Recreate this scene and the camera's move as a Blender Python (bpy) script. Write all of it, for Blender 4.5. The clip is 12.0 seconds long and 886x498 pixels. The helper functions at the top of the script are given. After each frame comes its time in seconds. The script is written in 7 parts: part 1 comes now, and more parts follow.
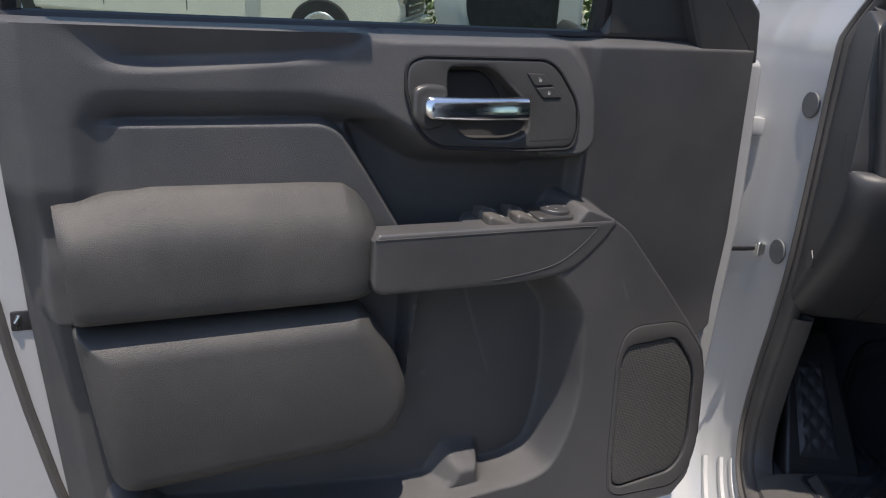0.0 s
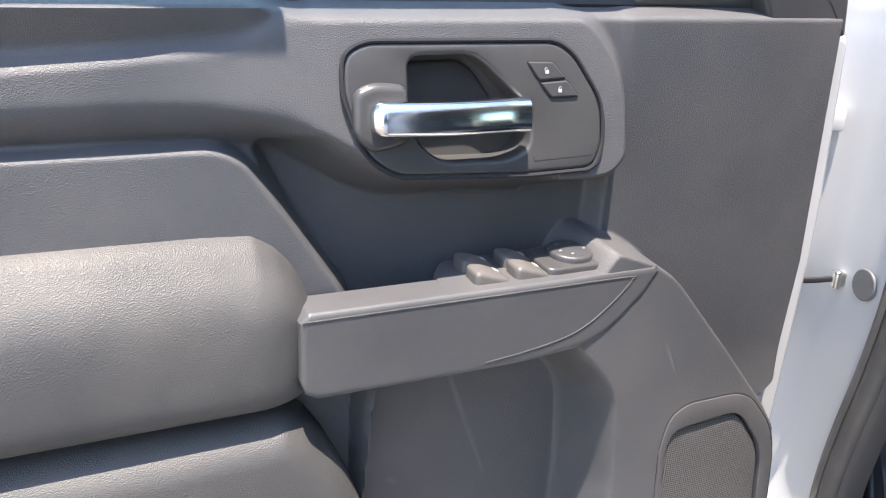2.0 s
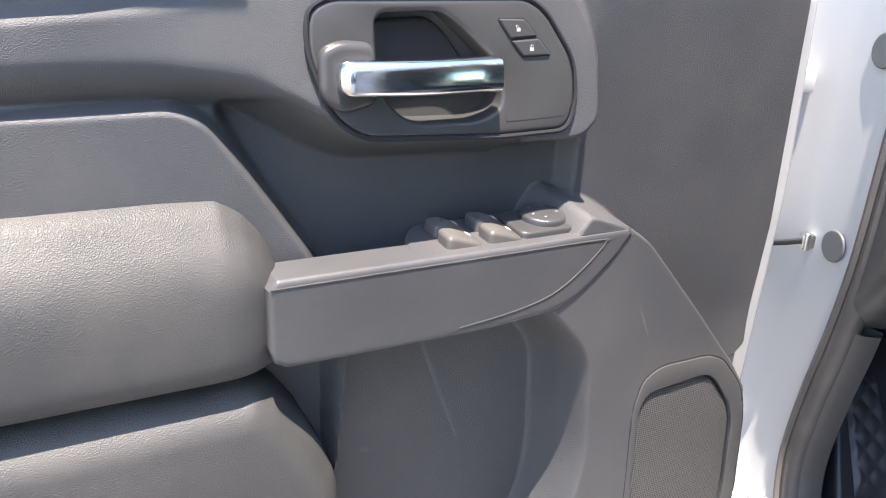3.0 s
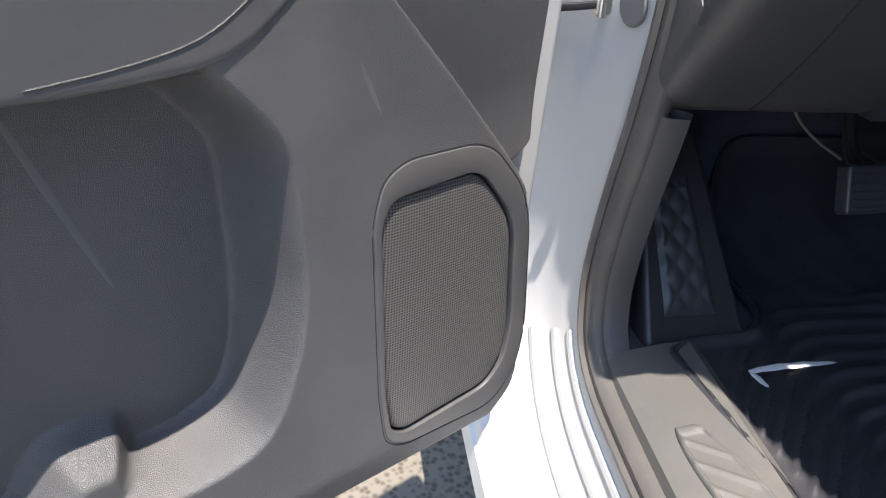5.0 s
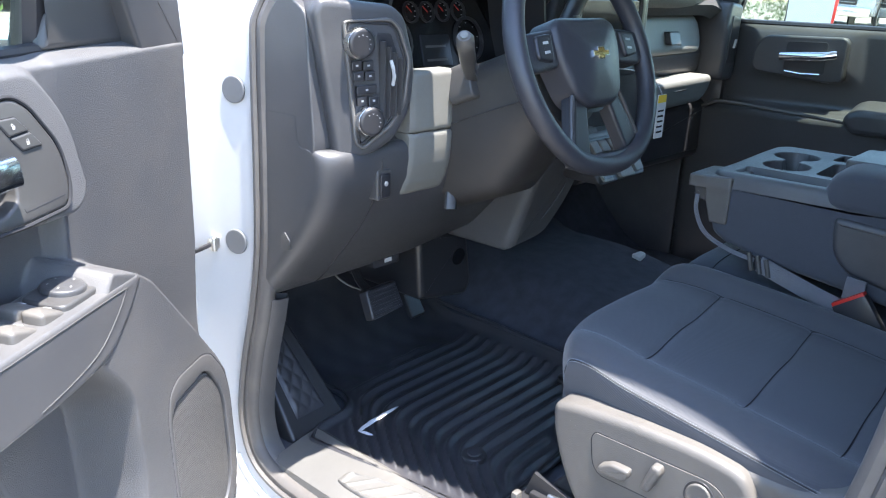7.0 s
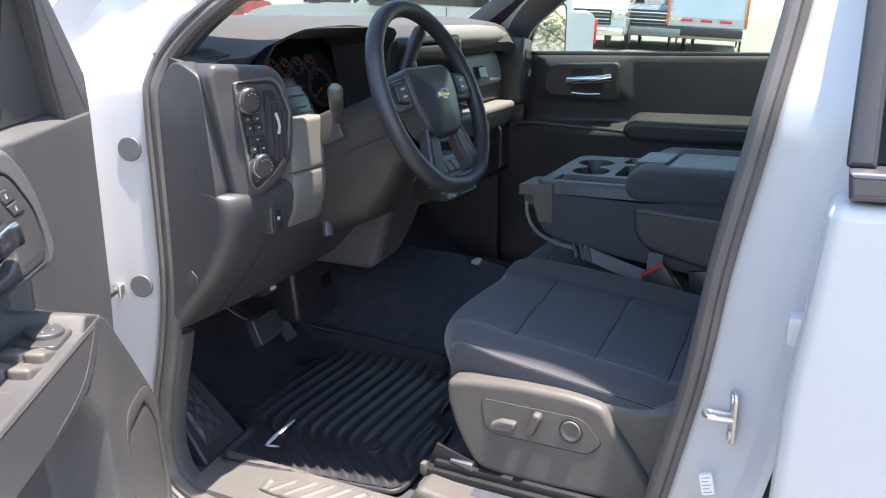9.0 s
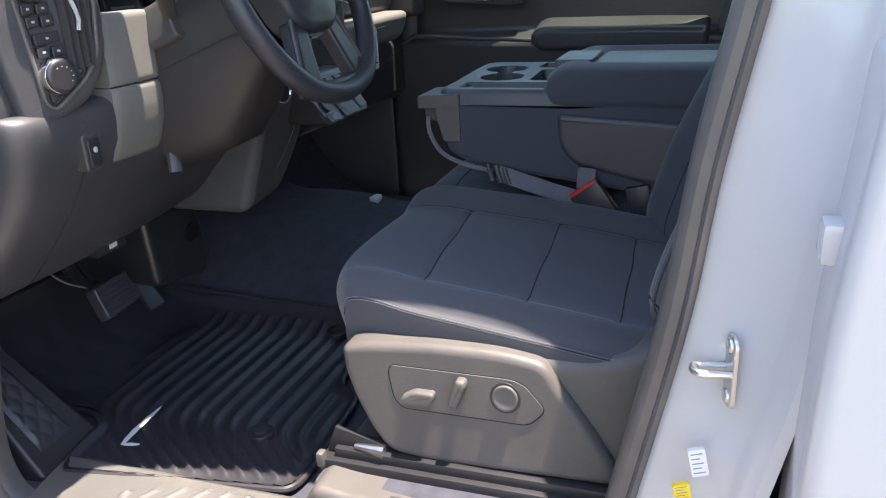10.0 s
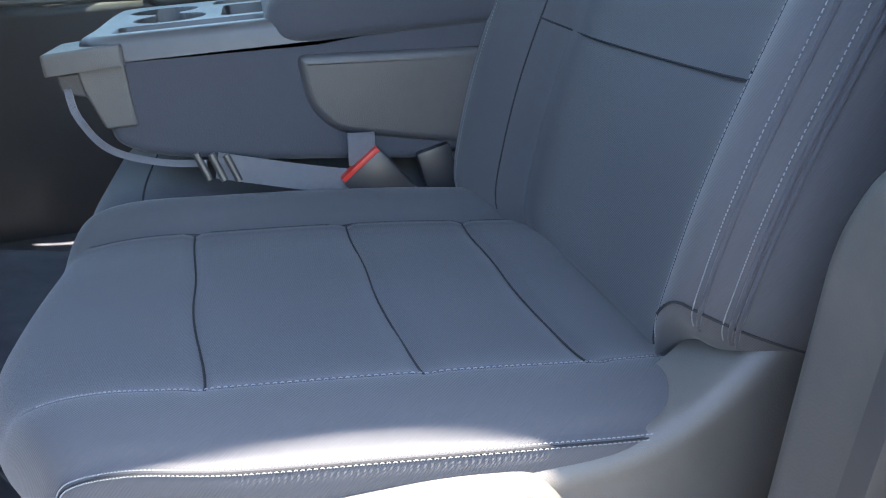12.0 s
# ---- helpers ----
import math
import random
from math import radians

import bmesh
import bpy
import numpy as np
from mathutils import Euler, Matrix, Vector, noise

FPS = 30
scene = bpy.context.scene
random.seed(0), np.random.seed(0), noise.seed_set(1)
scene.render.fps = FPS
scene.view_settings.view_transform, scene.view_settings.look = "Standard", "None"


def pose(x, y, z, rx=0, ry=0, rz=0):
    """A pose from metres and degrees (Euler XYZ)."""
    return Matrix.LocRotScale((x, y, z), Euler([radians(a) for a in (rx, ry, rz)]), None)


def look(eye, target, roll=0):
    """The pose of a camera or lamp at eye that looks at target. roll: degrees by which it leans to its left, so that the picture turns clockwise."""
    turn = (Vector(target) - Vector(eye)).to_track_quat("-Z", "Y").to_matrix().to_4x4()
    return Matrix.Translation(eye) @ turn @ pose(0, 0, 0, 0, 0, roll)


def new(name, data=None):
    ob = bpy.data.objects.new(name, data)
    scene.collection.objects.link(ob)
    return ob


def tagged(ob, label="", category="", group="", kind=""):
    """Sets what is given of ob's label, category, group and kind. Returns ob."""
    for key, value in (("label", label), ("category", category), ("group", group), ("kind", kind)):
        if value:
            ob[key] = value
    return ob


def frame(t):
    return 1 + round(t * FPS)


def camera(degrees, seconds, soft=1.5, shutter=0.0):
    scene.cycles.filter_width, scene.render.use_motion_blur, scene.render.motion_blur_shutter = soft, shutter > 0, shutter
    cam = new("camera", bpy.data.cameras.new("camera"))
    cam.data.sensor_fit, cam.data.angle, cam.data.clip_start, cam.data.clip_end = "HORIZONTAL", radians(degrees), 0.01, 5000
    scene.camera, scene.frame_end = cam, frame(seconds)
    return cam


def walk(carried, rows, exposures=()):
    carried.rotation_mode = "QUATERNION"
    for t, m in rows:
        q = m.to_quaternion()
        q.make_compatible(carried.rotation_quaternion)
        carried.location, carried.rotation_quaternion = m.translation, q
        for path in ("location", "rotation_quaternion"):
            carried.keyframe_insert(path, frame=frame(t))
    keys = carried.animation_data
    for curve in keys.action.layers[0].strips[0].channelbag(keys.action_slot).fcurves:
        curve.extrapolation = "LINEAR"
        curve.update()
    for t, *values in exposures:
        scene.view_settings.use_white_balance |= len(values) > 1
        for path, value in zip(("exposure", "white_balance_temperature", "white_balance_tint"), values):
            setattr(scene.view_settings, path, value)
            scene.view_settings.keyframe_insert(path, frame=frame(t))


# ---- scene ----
cam = camera(58.6, 12.0, soft=1.1)
PATH = [
    (0, (-1.331, -1.353, 1.428), (-1.533, 0.546, 0.835), 4.4),
    (0.5, (-1.324, -1.206, 1.414), (-1.536, 0.693, 0.824), 3.7),
    (1, (-1.322, -1.086, 1.419), (-1.545, 0.802, 0.798), 3.5),
    (1.5, (-1.328, -1.025, 1.415), (-1.554, 0.858, 0.781), 3.1),
    (2, (-1.333, -1.017, 1.416), (-1.554, 0.861, 0.766), 2.9),
    (2.5, (-1.339, -1.012, 1.42), (-1.54, 0.861, 0.75), 3.1),
    (3, (-1.335, -1.005, 1.405), (-1.475, 0.858, 0.69), 3.0),
    (3.5, (-1.291, -0.939, 1.325), (-1.329, 0.905, 0.551), 3.3),
    (3.7, (-1.263, -0.89, 1.289), (-1.246, 0.932, 0.466), 3.8),
    (5.3, (-1.203, -0.787, 1.226), (-0.872, 0.929, 0.254), 3.9),
    (5.5, (-1.2, -0.815, 1.226), (-0.82, 0.903, 0.276), 3.6),
    (6, (-1.299, -0.807, 1.267), (-0.542, 0.813, 0.372), 3.4),
    (6.5, (-1.45, -0.923, 1.376), (-0.276, 0.51, 0.621), 3.5),
    (7, (-1.613, -1.075, 1.478), (-0.183, 0.174, 0.849), 2.1),
    (7.2, (-1.677, -1.106, 1.498), (-0.19, 0.091, 0.899), 1.6),
    (8.8, (-1.885, -1.111, 1.525), (-0.179, -0.215, 0.988), -0.6),
    (9, (-1.871, -1.104, 1.517), (-0.155, -0.235, 0.968), -0.8),
    (9.5, (-1.744, -1.053, 1.47), (-0.007, -0.275, 0.856), -1.7),
    (10, (-1.589, -0.996, 1.399), (0.176, -0.355, 0.71), -2.9),
    (10.5, (-1.45, -0.901, 1.333), (0.347, -0.444, 0.583), -3.8),
    (11, (-1.362, -0.778, 1.291), (0.47, -0.578, 0.514), -4.1),
    (11.5, (-1.272, -0.699, 1.28), (0.55, -0.768, 0.458), -4.9),
    (12, (-1.114, -0.684, 1.251), (0.701, -1.042, 0.494), -5.1),
]
walk(cam, [(t, look(eye, target, roll)) for t, eye, target, roll in PATH],
     exposures=[(0, 0.44, 7100, 15), (0.1, 0.88, 7000, 15), (0.2, 1.33, 7000, 15), (0.3, 1.88, 7000, 15), (1.2, 2.03, 7050, 15), (3.0, 2.10, 7150, 15), (3.7, 2.00, 7200, 15), (5.5, 1.60, 6900, 12), (6.5, 1.80, 6900, 12), (7, 2.80, 6500, 12), (7.2, 2.80, 6500, 12), (9, 2.20, 7230, 16), (9.5, 2.30, 7430, 18), (10, 2.32, 7500, 18), (10.5, 2.82, 7500, 18), (11, 3.42, 7450, 18), (11.5, 3.55, 7600, 17), (12, 3.55, 7300, 13)])

# ---------------------------------------------------------------- light
SUN_WAY = Vector((-0.005, 0.235, -1.0)).normalized()      # the way the sunlight travels
world = bpy.data.worlds.new("world")
scene.world = world
world.use_nodes = True
wn = world.node_tree.nodes
sky = wn.new("ShaderNodeTexSky")
sky.sky_type = "NISHITA"
sky.sun_disc = False
sky.ozone_density = 1.6
sky.dust_density = 0.4
sky.sun_elevation = math.asin(-SUN_WAY.z)
sky.sun_rotation = math.atan2(-SUN_WAY.x, -SUN_WAY.y)
world.node_tree.links.new(sky.outputs[0], wn["Background"].inputs[0])
wn["Background"].inputs[1].default_value = 0.15
sun_data = bpy.data.lights.new("sun", "SUN")
sun_data.energy = 3.5
sun_data.angle = radians(0.53)
sun_data.color = (1.0, 0.96, 0.90)
sun = new("sun", sun_data)
sun.matrix_world = look((0, 0, 8), Vector((0, 0, 8)) + SUN_WAY)


# ---------------------------------------------------------------- materials
def material(name, color, rough=0.5, metal=0.0, vary=0.12, blotch=6.0, grain=0.0, grain_scale=900.0, kind="noise",
             coat=0.0, spec=0.5, dust=0.0, rough_vary=0.08, sheen=0.0):
    """Colour with variation at two scales, a relief of grain, and a thin film of dust where dust > 0."""
    m = bpy.data.materials.new(name)
    m.use_nodes = True
    nt = m.node_tree
    b = nt.nodes["Principled BSDF"]
    b.inputs["Metallic"].default_value = metal
    b.inputs["Coat Weight"].default_value = coat
    b.inputs["Coat Roughness"].default_value = 0.05
    b.inputs["Specular IOR Level"].default_value = spec
    b.inputs["Sheen Weight"].default_value = sheen
    tc = nt.nodes.new("ShaderNodeTexCoord")
    big = nt.nodes.new("ShaderNodeTexNoise")
    big.inputs["Scale"].default_value = blotch
    big.inputs["Detail"].default_value = 5.0
    fine = nt.nodes.new("ShaderNodeTexNoise")
    fine.inputs["Scale"].default_value = blotch * 22
    fine.inputs["Detail"].default_value = 3.0
    for n in (big, fine):
        nt.links.new(tc.outputs["Object"], n.inputs["Vector"])
    add = nt.nodes.new("ShaderNodeMath")
    add.operation = "MULTIPLY_ADD"
    nt.links.new(fine.outputs[0], add.inputs[0])
    add.inputs[1].default_value = 0.4
    nt.links.new(big.outputs[0], add.inputs[2])
    ramp = nt.nodes.new("ShaderNodeMapRange")
    ramp.inputs[1].default_value, ramp.inputs[2].default_value = 0.4, 1.0
    ramp.inputs[3].default_value, ramp.inputs[4].default_value = 1.0 - vary, 1.0 + vary
    nt.links.new(add.outputs[0], ramp.inputs[0])
    mul = nt.nodes.new("ShaderNodeVectorMath")
    mul.operation = "SCALE"
    mul.inputs[0].default_value = color
    nt.links.new(ramp.outputs[0], mul.inputs["Scale"])
    last = mul.outputs[0]
    if dust:
        dn = nt.nodes.new("ShaderNodeTexNoise")
        dn.inputs["Scale"].default_value = 9.0
        dn.inputs["Detail"].default_value = 8.0
        nt.links.new(tc.outputs["Object"], dn.inputs["Vector"])
        dr = nt.nodes.new("ShaderNodeMapRange")
        dr.inputs[1].default_value, dr.inputs[2].default_value = 0.45, 0.75
        dr.inputs[3].default_value, dr.inputs[4].default_value = 0.0, dust
        nt.links.new(dn.outputs[0], dr.inputs[0])
        mx = nt.nodes.new("ShaderNodeMix")
        mx.data_type = "RGBA"
        nt.links.new(dr.outputs[0], mx.inputs[0])
        nt.links.new(last, mx.inputs[6])
        mx.inputs[7].default_value = (0.33, 0.29, 0.24, 1)
        last = mx.outputs[2]
    nt.links.new(last, b.inputs["Base Color"])
    rr = nt.nodes.new("ShaderNodeMapRange")
    rr.inputs[1].default_value, rr.inputs[2].default_value = 0.4, 1.0
    rr.inputs[3].default_value, rr.inputs[4].default_value = rough - rough_vary, rough + rough_vary
    nt.links.new(add.outputs[0], rr.inputs[0])
    nt.links.new(rr.outputs[0], b.inputs["Roughness"])
    if grain:
        if kind == "leather":
            g = nt.nodes.new("ShaderNodeTexVoronoi")
            g.feature = "SMOOTH_F1"
            g.inputs["Smoothness"].default_value = 0.5
        elif kind == "weave":
            g = nt.nodes.new("ShaderNodeTexWave")
            g.bands_direction = "DIAGONAL"
            g.inputs["Distortion"].default_value = 1.5
            g.inputs["Detail"].default_value = 1.0
        else:
            g = nt.nodes.new("ShaderNodeTexNoise")
            g.inputs["Detail"].default_value = 2.0
        g.inputs["Scale"].default_value = grain_scale
        nt.links.new(tc.outputs["Object"], g.inputs["Vector"])
        bump = nt.nodes.new("ShaderNodeBump")
        bump.inputs["Strength"].default_value = grain
        bump.inputs["Distance"].default_value = 0.0006
        nt.links.new(g.outputs[0], bump.inputs["Height"])
        nt.links.new(bump.outputs[0], b.inputs["Normal"])
    return m


def clear_glass(name, tint):
    m = bpy.data.materials.new(name)
    m.use_nodes = True
    nt = m.node_tree
    nt.nodes.remove(nt.nodes["Principled BSDF"])
    tr = nt.nodes.new("ShaderNodeBsdfTransparent")
    tr.inputs[0].default_value = (*tint, 1)
    gl = nt.nodes.new("ShaderNodeBsdfGlossy")
    gl.inputs["Roughness"].default_value = 0.02
    lw = nt.nodes.new("ShaderNodeLayerWeight")
    lw.inputs[0].default_value = 0.5
    steep = nt.nodes.new("ShaderNodeMath")
    steep.operation = "POWER"
    nt.links.new(lw.outputs["Facing"], steep.inputs[0])
    steep.inputs[1].default_value = 5.0
    fr = nt.nodes.new("ShaderNodeMath")
    fr.operation = "MULTIPLY_ADD"
    nt.links.new(steep.outputs[0], fr.inputs[0])
    fr.inputs[1].default_value, fr.inputs[2].default_value = 0.7, 0.025
    mix = nt.nodes.new("ShaderNodeMixShader")
    for a, c in ((fr.outputs[0], 0), (tr.outputs[0], 1), (gl.outputs[0], 2)):
        nt.links.new(a, mix.inputs[c])
    nt.links.new(mix.outputs[0], nt.nodes["Material Output"].inputs[0])
    return m


PLASTIC = material("moulded_plastic", (0.087, 0.088, 0.092), 0.47, grain=0.82, grain_scale=1120, kind="leather", dust=0.10)
PLASTIC_FINE = material("fine_plastic", (0.085, 0.085, 0.088), 0.40, grain=0.25, grain_scale=1500, dust=0.10)
DASH_PLASTIC = material("dash_plastic", (0.056, 0.057, 0.061), 0.36, grain=0.35, grain_scale=900, kind="leather", dust=0.06)
SHROUD = material("column_plastic", (0.036, 0.034, 0.033), 0.42, grain=0.35, grain_scale=900, kind="leather", dust=0.05)
PAD_PLASTIC = material("dash_pad", (0.066, 0.066, 0.068), 0.64, grain=0.35, grain_scale=900, kind="leather", spec=0.25)
VINYL = material("vinyl", (0.074, 0.073, 0.072), 0.48, grain=0.75, grain_scale=900, kind="leather", dust=0.12, spec=0.4)
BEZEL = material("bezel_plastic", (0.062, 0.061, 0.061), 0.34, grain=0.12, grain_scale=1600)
BLACK = material("black_plastic", (0.028, 0.028, 0.031), 0.35, vary=0.1)
GLOSS_BLACK = material("gloss_black", (0.008, 0.008, 0.009), 0.12, vary=0.05, rough_vary=0.03)
RUBBER = material("seal_rubber", (0.098, 0.092, 0.088), 0.42, grain=0.2, grain_scale=700, dust=0.18)
CHROME = material("chrome", (0.80, 0.81, 0.83), 0.16, metal=1.0, vary=0.03, rough_vary=0.03)
STEEL = material("zinc_steel", (0.62, 0.62, 0.60), 0.3, metal=1.0, vary=0.1)
WHITE = material("white_paint", (0.53, 0.535, 0.54), 0.22, vary=0.02, coat=0.6, rough_vary=0.03, dust=0.03)
CARPET = material("carpet", (0.060, 0.064, 0.080), 0.95, vary=0.3, blotch=30, grain=1.0, grain_scale=700, spec=0.1, sheen=0.1)
MAT_RUBBER = material("mat_rubber", (0.036, 0.037, 0.044), 0.38, vary=0.2, grain=0.2, grain_scale=500, dust=0.05)
FABRIC = material("seat_fabric", (0.073, 0.076, 0.085), 0.85, vary=0.1, grain=0.25, grain_scale=230, kind="weave", spec=0.25, sheen=0.25)
FABRIC_DARK = material("seat_fabric_dark", (0.060, 0.065, 0.077), 0.85, vary=0.12, grain=0.7, grain_scale=500, spec=0.25, sheen=0.25)
SHIELD = material("seat_shield_plastic", (0.098, 0.093, 0.087), 0.45, grain=0.35, grain_scale=1000, kind="leather", dust=0.12)
SILL = material("sill_plastic", (0.100, 0.098, 0.094), 0.55, grain=0.4, grain_scale=600, dust=0.18)
THREAD = material("thread", (0.24, 0.26, 0.28), 0.8)
SCUFF = material("scuffed_plastic", (0.125, 0.125, 0.128), 0.6)
SEAM = material("seam_groove", (0.02, 0.021, 0.025), 0.9)
WEBBING = material("belt_webbing", (0.22, 0.22, 0.24), 0.75, grain=0.8, grain_scale=900, kind="weave")
RED = material("red_plastic", (0.62, 0.03, 0.02), 0.4)
LIGHT_INK = material("light_print", (0.45, 0.45, 0.44), 0.6)
LIGHT_TRIM = material("light_grey_trim", (0.165, 0.165, 0.152), 0.5, grain=0.35, grain_scale=900, kind="leather")
GRILLE = material("speaker_mesh", (0.055, 0.052, 0.050), 0.4, vary=0.08)
GLASS = clear_glass("door_glass", (0.80, 0.88, 0.84))
DARK_GLASS = clear_glass("privacy_glass", (0.10, 0.12, 0.13))
SCREEN = material("screen_glass", (0.02, 0.022, 0.025), 0.08, rough_vary=0.02)
GOLD = material("emblem_gold", (0.75, 0.55, 0.2), 0.25, metal=1.0)
YELLOW = material("yellow_print", (0.85, 0.62, 0.03), 0.55)
PAPER = material("label_paper", (0.72, 0.73, 0.75), 0.6)


def speaker_holes(m, pitch):
    """A staggered pattern of round holes, pitch apart, as relief and colour."""
    nt = m.node_tree
    b = nt.nodes["Principled BSDF"]
    tc = nt.nodes.new("ShaderNodeTexCoord")
    sep = nt.nodes.new("ShaderNodeSeparateXYZ")
    nt.links.new(tc.outputs["Object"], sep.inputs[0])

    def calc(op, a, c=None):
        n = nt.nodes.new("ShaderNodeMath")
        n.operation = op
        for k, v in enumerate((a, c)):
            if v is None:
                continue
            if isinstance(v, (int, float)):
                n.inputs[k].default_value = v
            else:
                nt.links.new(v, n.inputs[k])
        return n.outputs[0]

    u, v = sep.outputs[0], sep.outputs[2]
    a = calc("SINE", calc("MULTIPLY", calc("ADD", u, v), 2 * math.pi / pitch / 1.3))
    c = calc("SINE", calc("MULTIPLY", calc("SUBTRACT", u, v), 2 * math.pi / pitch / 1.3))
    hole = calc("MULTIPLY", a, c)
    rng = nt.nodes.new("ShaderNodeMapRange")
    nt.links.new(hole, rng.inputs[0])
    rng.inputs[1].default_value, rng.inputs[2].default_value = 0.0, 0.35
    rng.inputs[3].default_value, rng.inputs[4].default_value = 1.0, 0.0
    mix = nt.nodes.new("ShaderNodeMix")
    mix.data_type = "RGBA"
    nt.links.new(rng.outputs[0], mix.inputs[0])
    mix.inputs[6].default_value = (0.016, 0.016, 0.016, 1)
    mix.inputs[7].default_value = (0.13, 0.127, 0.125, 1)
    nt.links.new(mix.outputs[2], b.inputs["Base Color"])
    bump = nt.nodes.new("ShaderNodeBump")
    bump.inputs["Strength"].default_value = 0.9
    bump.inputs["Distance"].default_value = 0.0008
    nt.links.new(rng.outputs[0], bump.inputs["Height"])
    nt.links.new(bump.outputs[0], b.inputs["Normal"])


speaker_holes(GRILLE, 0.0042)
SATIN = material("satin_moulding", (0.10, 0.105, 0.115), 0.38, metal=0.5)
PLUG = material("plug_rubber", (0.13, 0.135, 0.14), 0.5)
# near-black colour replaces silver, painting in a dark reflection
MIRROR_DARK = material("mirror_painted_reflection", (0.03, 0.033, 0.036), 0.25, spec=0.15)


# ---------------------------------------------------------------- tools
def part(name, bm, mat, parent=None, label="", sharp=35):
    """Links a bmesh as one mesh object under a thing or a part."""
    bmesh.ops.remove_doubles(bm, verts=bm.verts, dist=1e-5)
    bmesh.ops.recalc_face_normals(bm, faces=bm.faces)
    me = bpy.data.meshes.new(name)
    bm.to_mesh(me)
    bm.free()
    for p in me.polygons:
        p.use_smooth = True
    me.set_sharp_from_angle(angle=radians(sharp))
    me.materials.append(mat)
    ob = new(name, me)
    if parent:
        ob.parent = parent
    if label:
        ob["label"] = label
    return ob


def thing(name, label, category, group="", kind="", m=None):
    ob = new(name)
    ob.empty_display_size = 0.05
    if m is not None:
        ob.matrix_world = m
    return tagged(ob, label, category, group, kind)


def rounded(points, r, seg=5):
    """A closed outline with its corners rounded; r: one radius or one a corner."""
    out, n = [], len(points)
    rs = r if isinstance(r, (list, tuple)) else [r] * n
    for i, p in enumerate(points):
        p, a, c = Vector(p), Vector(points[i - 1]), Vector(points[(i + 1) % n])
        da, dc = (a - p), (c - p)
        k = min(rs[i], da.length * 0.45, dc.length * 0.45)
        s, e = p + da.normalized() * k, p + dc.normalized() * k
        for j in range(seg + 1):
            t = j / seg
            out.append(s * (1 - t) ** 2 + p * 2 * t * (1 - t) + e * t * t)
    return out


def area2(loop):
    return sum(loop[i - 1].x * loop[i].y - loop[i].x * loop[i - 1].y for i in range(len(loop)))


def inset(loop, d):
    """The outline moved inwards by d."""
    s, n, out = (1 if area2(loop) > 0 else -1), len(loop), []
    for i, p in enumerate(loop):
        t = (loop[(i + 1) % n] - loop[i - 1])
        if t.length < 1e-9:
            out.append(p.copy())
            continue
        t.normalize()
        out.append(p + Vector((-t.y, t.x)) * d * s)
    for _ in range(14):                      # where a corner is tighter than d, its points close up instead of crossing
        crossed = [i for i in range(n) if (loop[(i + 1) % n] - loop[i]).dot(out[(i + 1) % n] - out[i]) < -1e-12]
        if not crossed:
            break
        for i in crossed:
            m = (out[i] + out[(i + 1) % n]) / 2
            out[i], out[(i + 1) % n] = m.copy(), m.copy()
    return out


def loft(bm, loops, close=True, cap=(True, True)):
    """Joins equal rings of points by quads, with a face on the first and last ring."""
    rings = [[bm.verts.new(p) for p in loop] for loop in loops]
    n = len(rings[0])
    for a, c in zip(rings, rings[1:]):
        for i in range(n if close else n - 1):
            j = (i + 1) % n
            bm.faces.new((a[i], a[j], c[j], c[i]))
    for k, ring in ((0, rings[0]), (1, rings[-1])):
        if cap[k]:
            bm.faces.new(ring)
    return bm


def slab(outline, d0, d1, to, r=0.004, seg=3, dome=0.0, bm=None):
    """A plate: an outline from depth d0 to d1, its front edge rounded by r, its front bulged by dome. to(p, q, d) gives the place."""
    bm = bm or bmesh.new()
    s = 1 if d1 > d0 else -1
    loop = [Vector(p) for p in outline]
    loops = [[to(p.x, p.y, d0) for p in loop]]
    for k in range(seg + 1):
        a = math.pi / 2 * k / seg
        ring = inset(loop, r * (1 - math.cos(a)))
        loops.append([to(p.x, p.y, d1 - s * r * (1 - math.sin(a))) for p in ring])
    if dome:
        base = inset(loop, r)
        c = sum(base, Vector((0, 0))) / len(base)
        for k in range(1, 7):
            f = 1 - k / 7
            loops.append([to(*(c + (p - c) * f), d1 + s * dome * (1 - f * f)) for p in base])
    elif r > 0.0008:
        for more in (min(0.4 * r, 0.0015), min(0.8 * r, 0.003)):
            loops.append([to(p.x, p.y, d1) for p in inset(loop, r + more)])
    return loft(bm, loops)


def sheet(fn, nu, nv, bm=None, wrap=False):
    """A grid of quads over u, v in 0..1."""
    bm = bm or bmesh.new()
    vs = [[bm.verts.new(fn(i / nu, j / nv)) for j in range(nv + 1)] for i in range(nu + 1)]
    for i in range(nu):
        for j in range(nv):
            bm.faces.new((vs[i][j], vs[i + 1][j], vs[i + 1][j + 1], vs[i][j + 1]))
    return bm


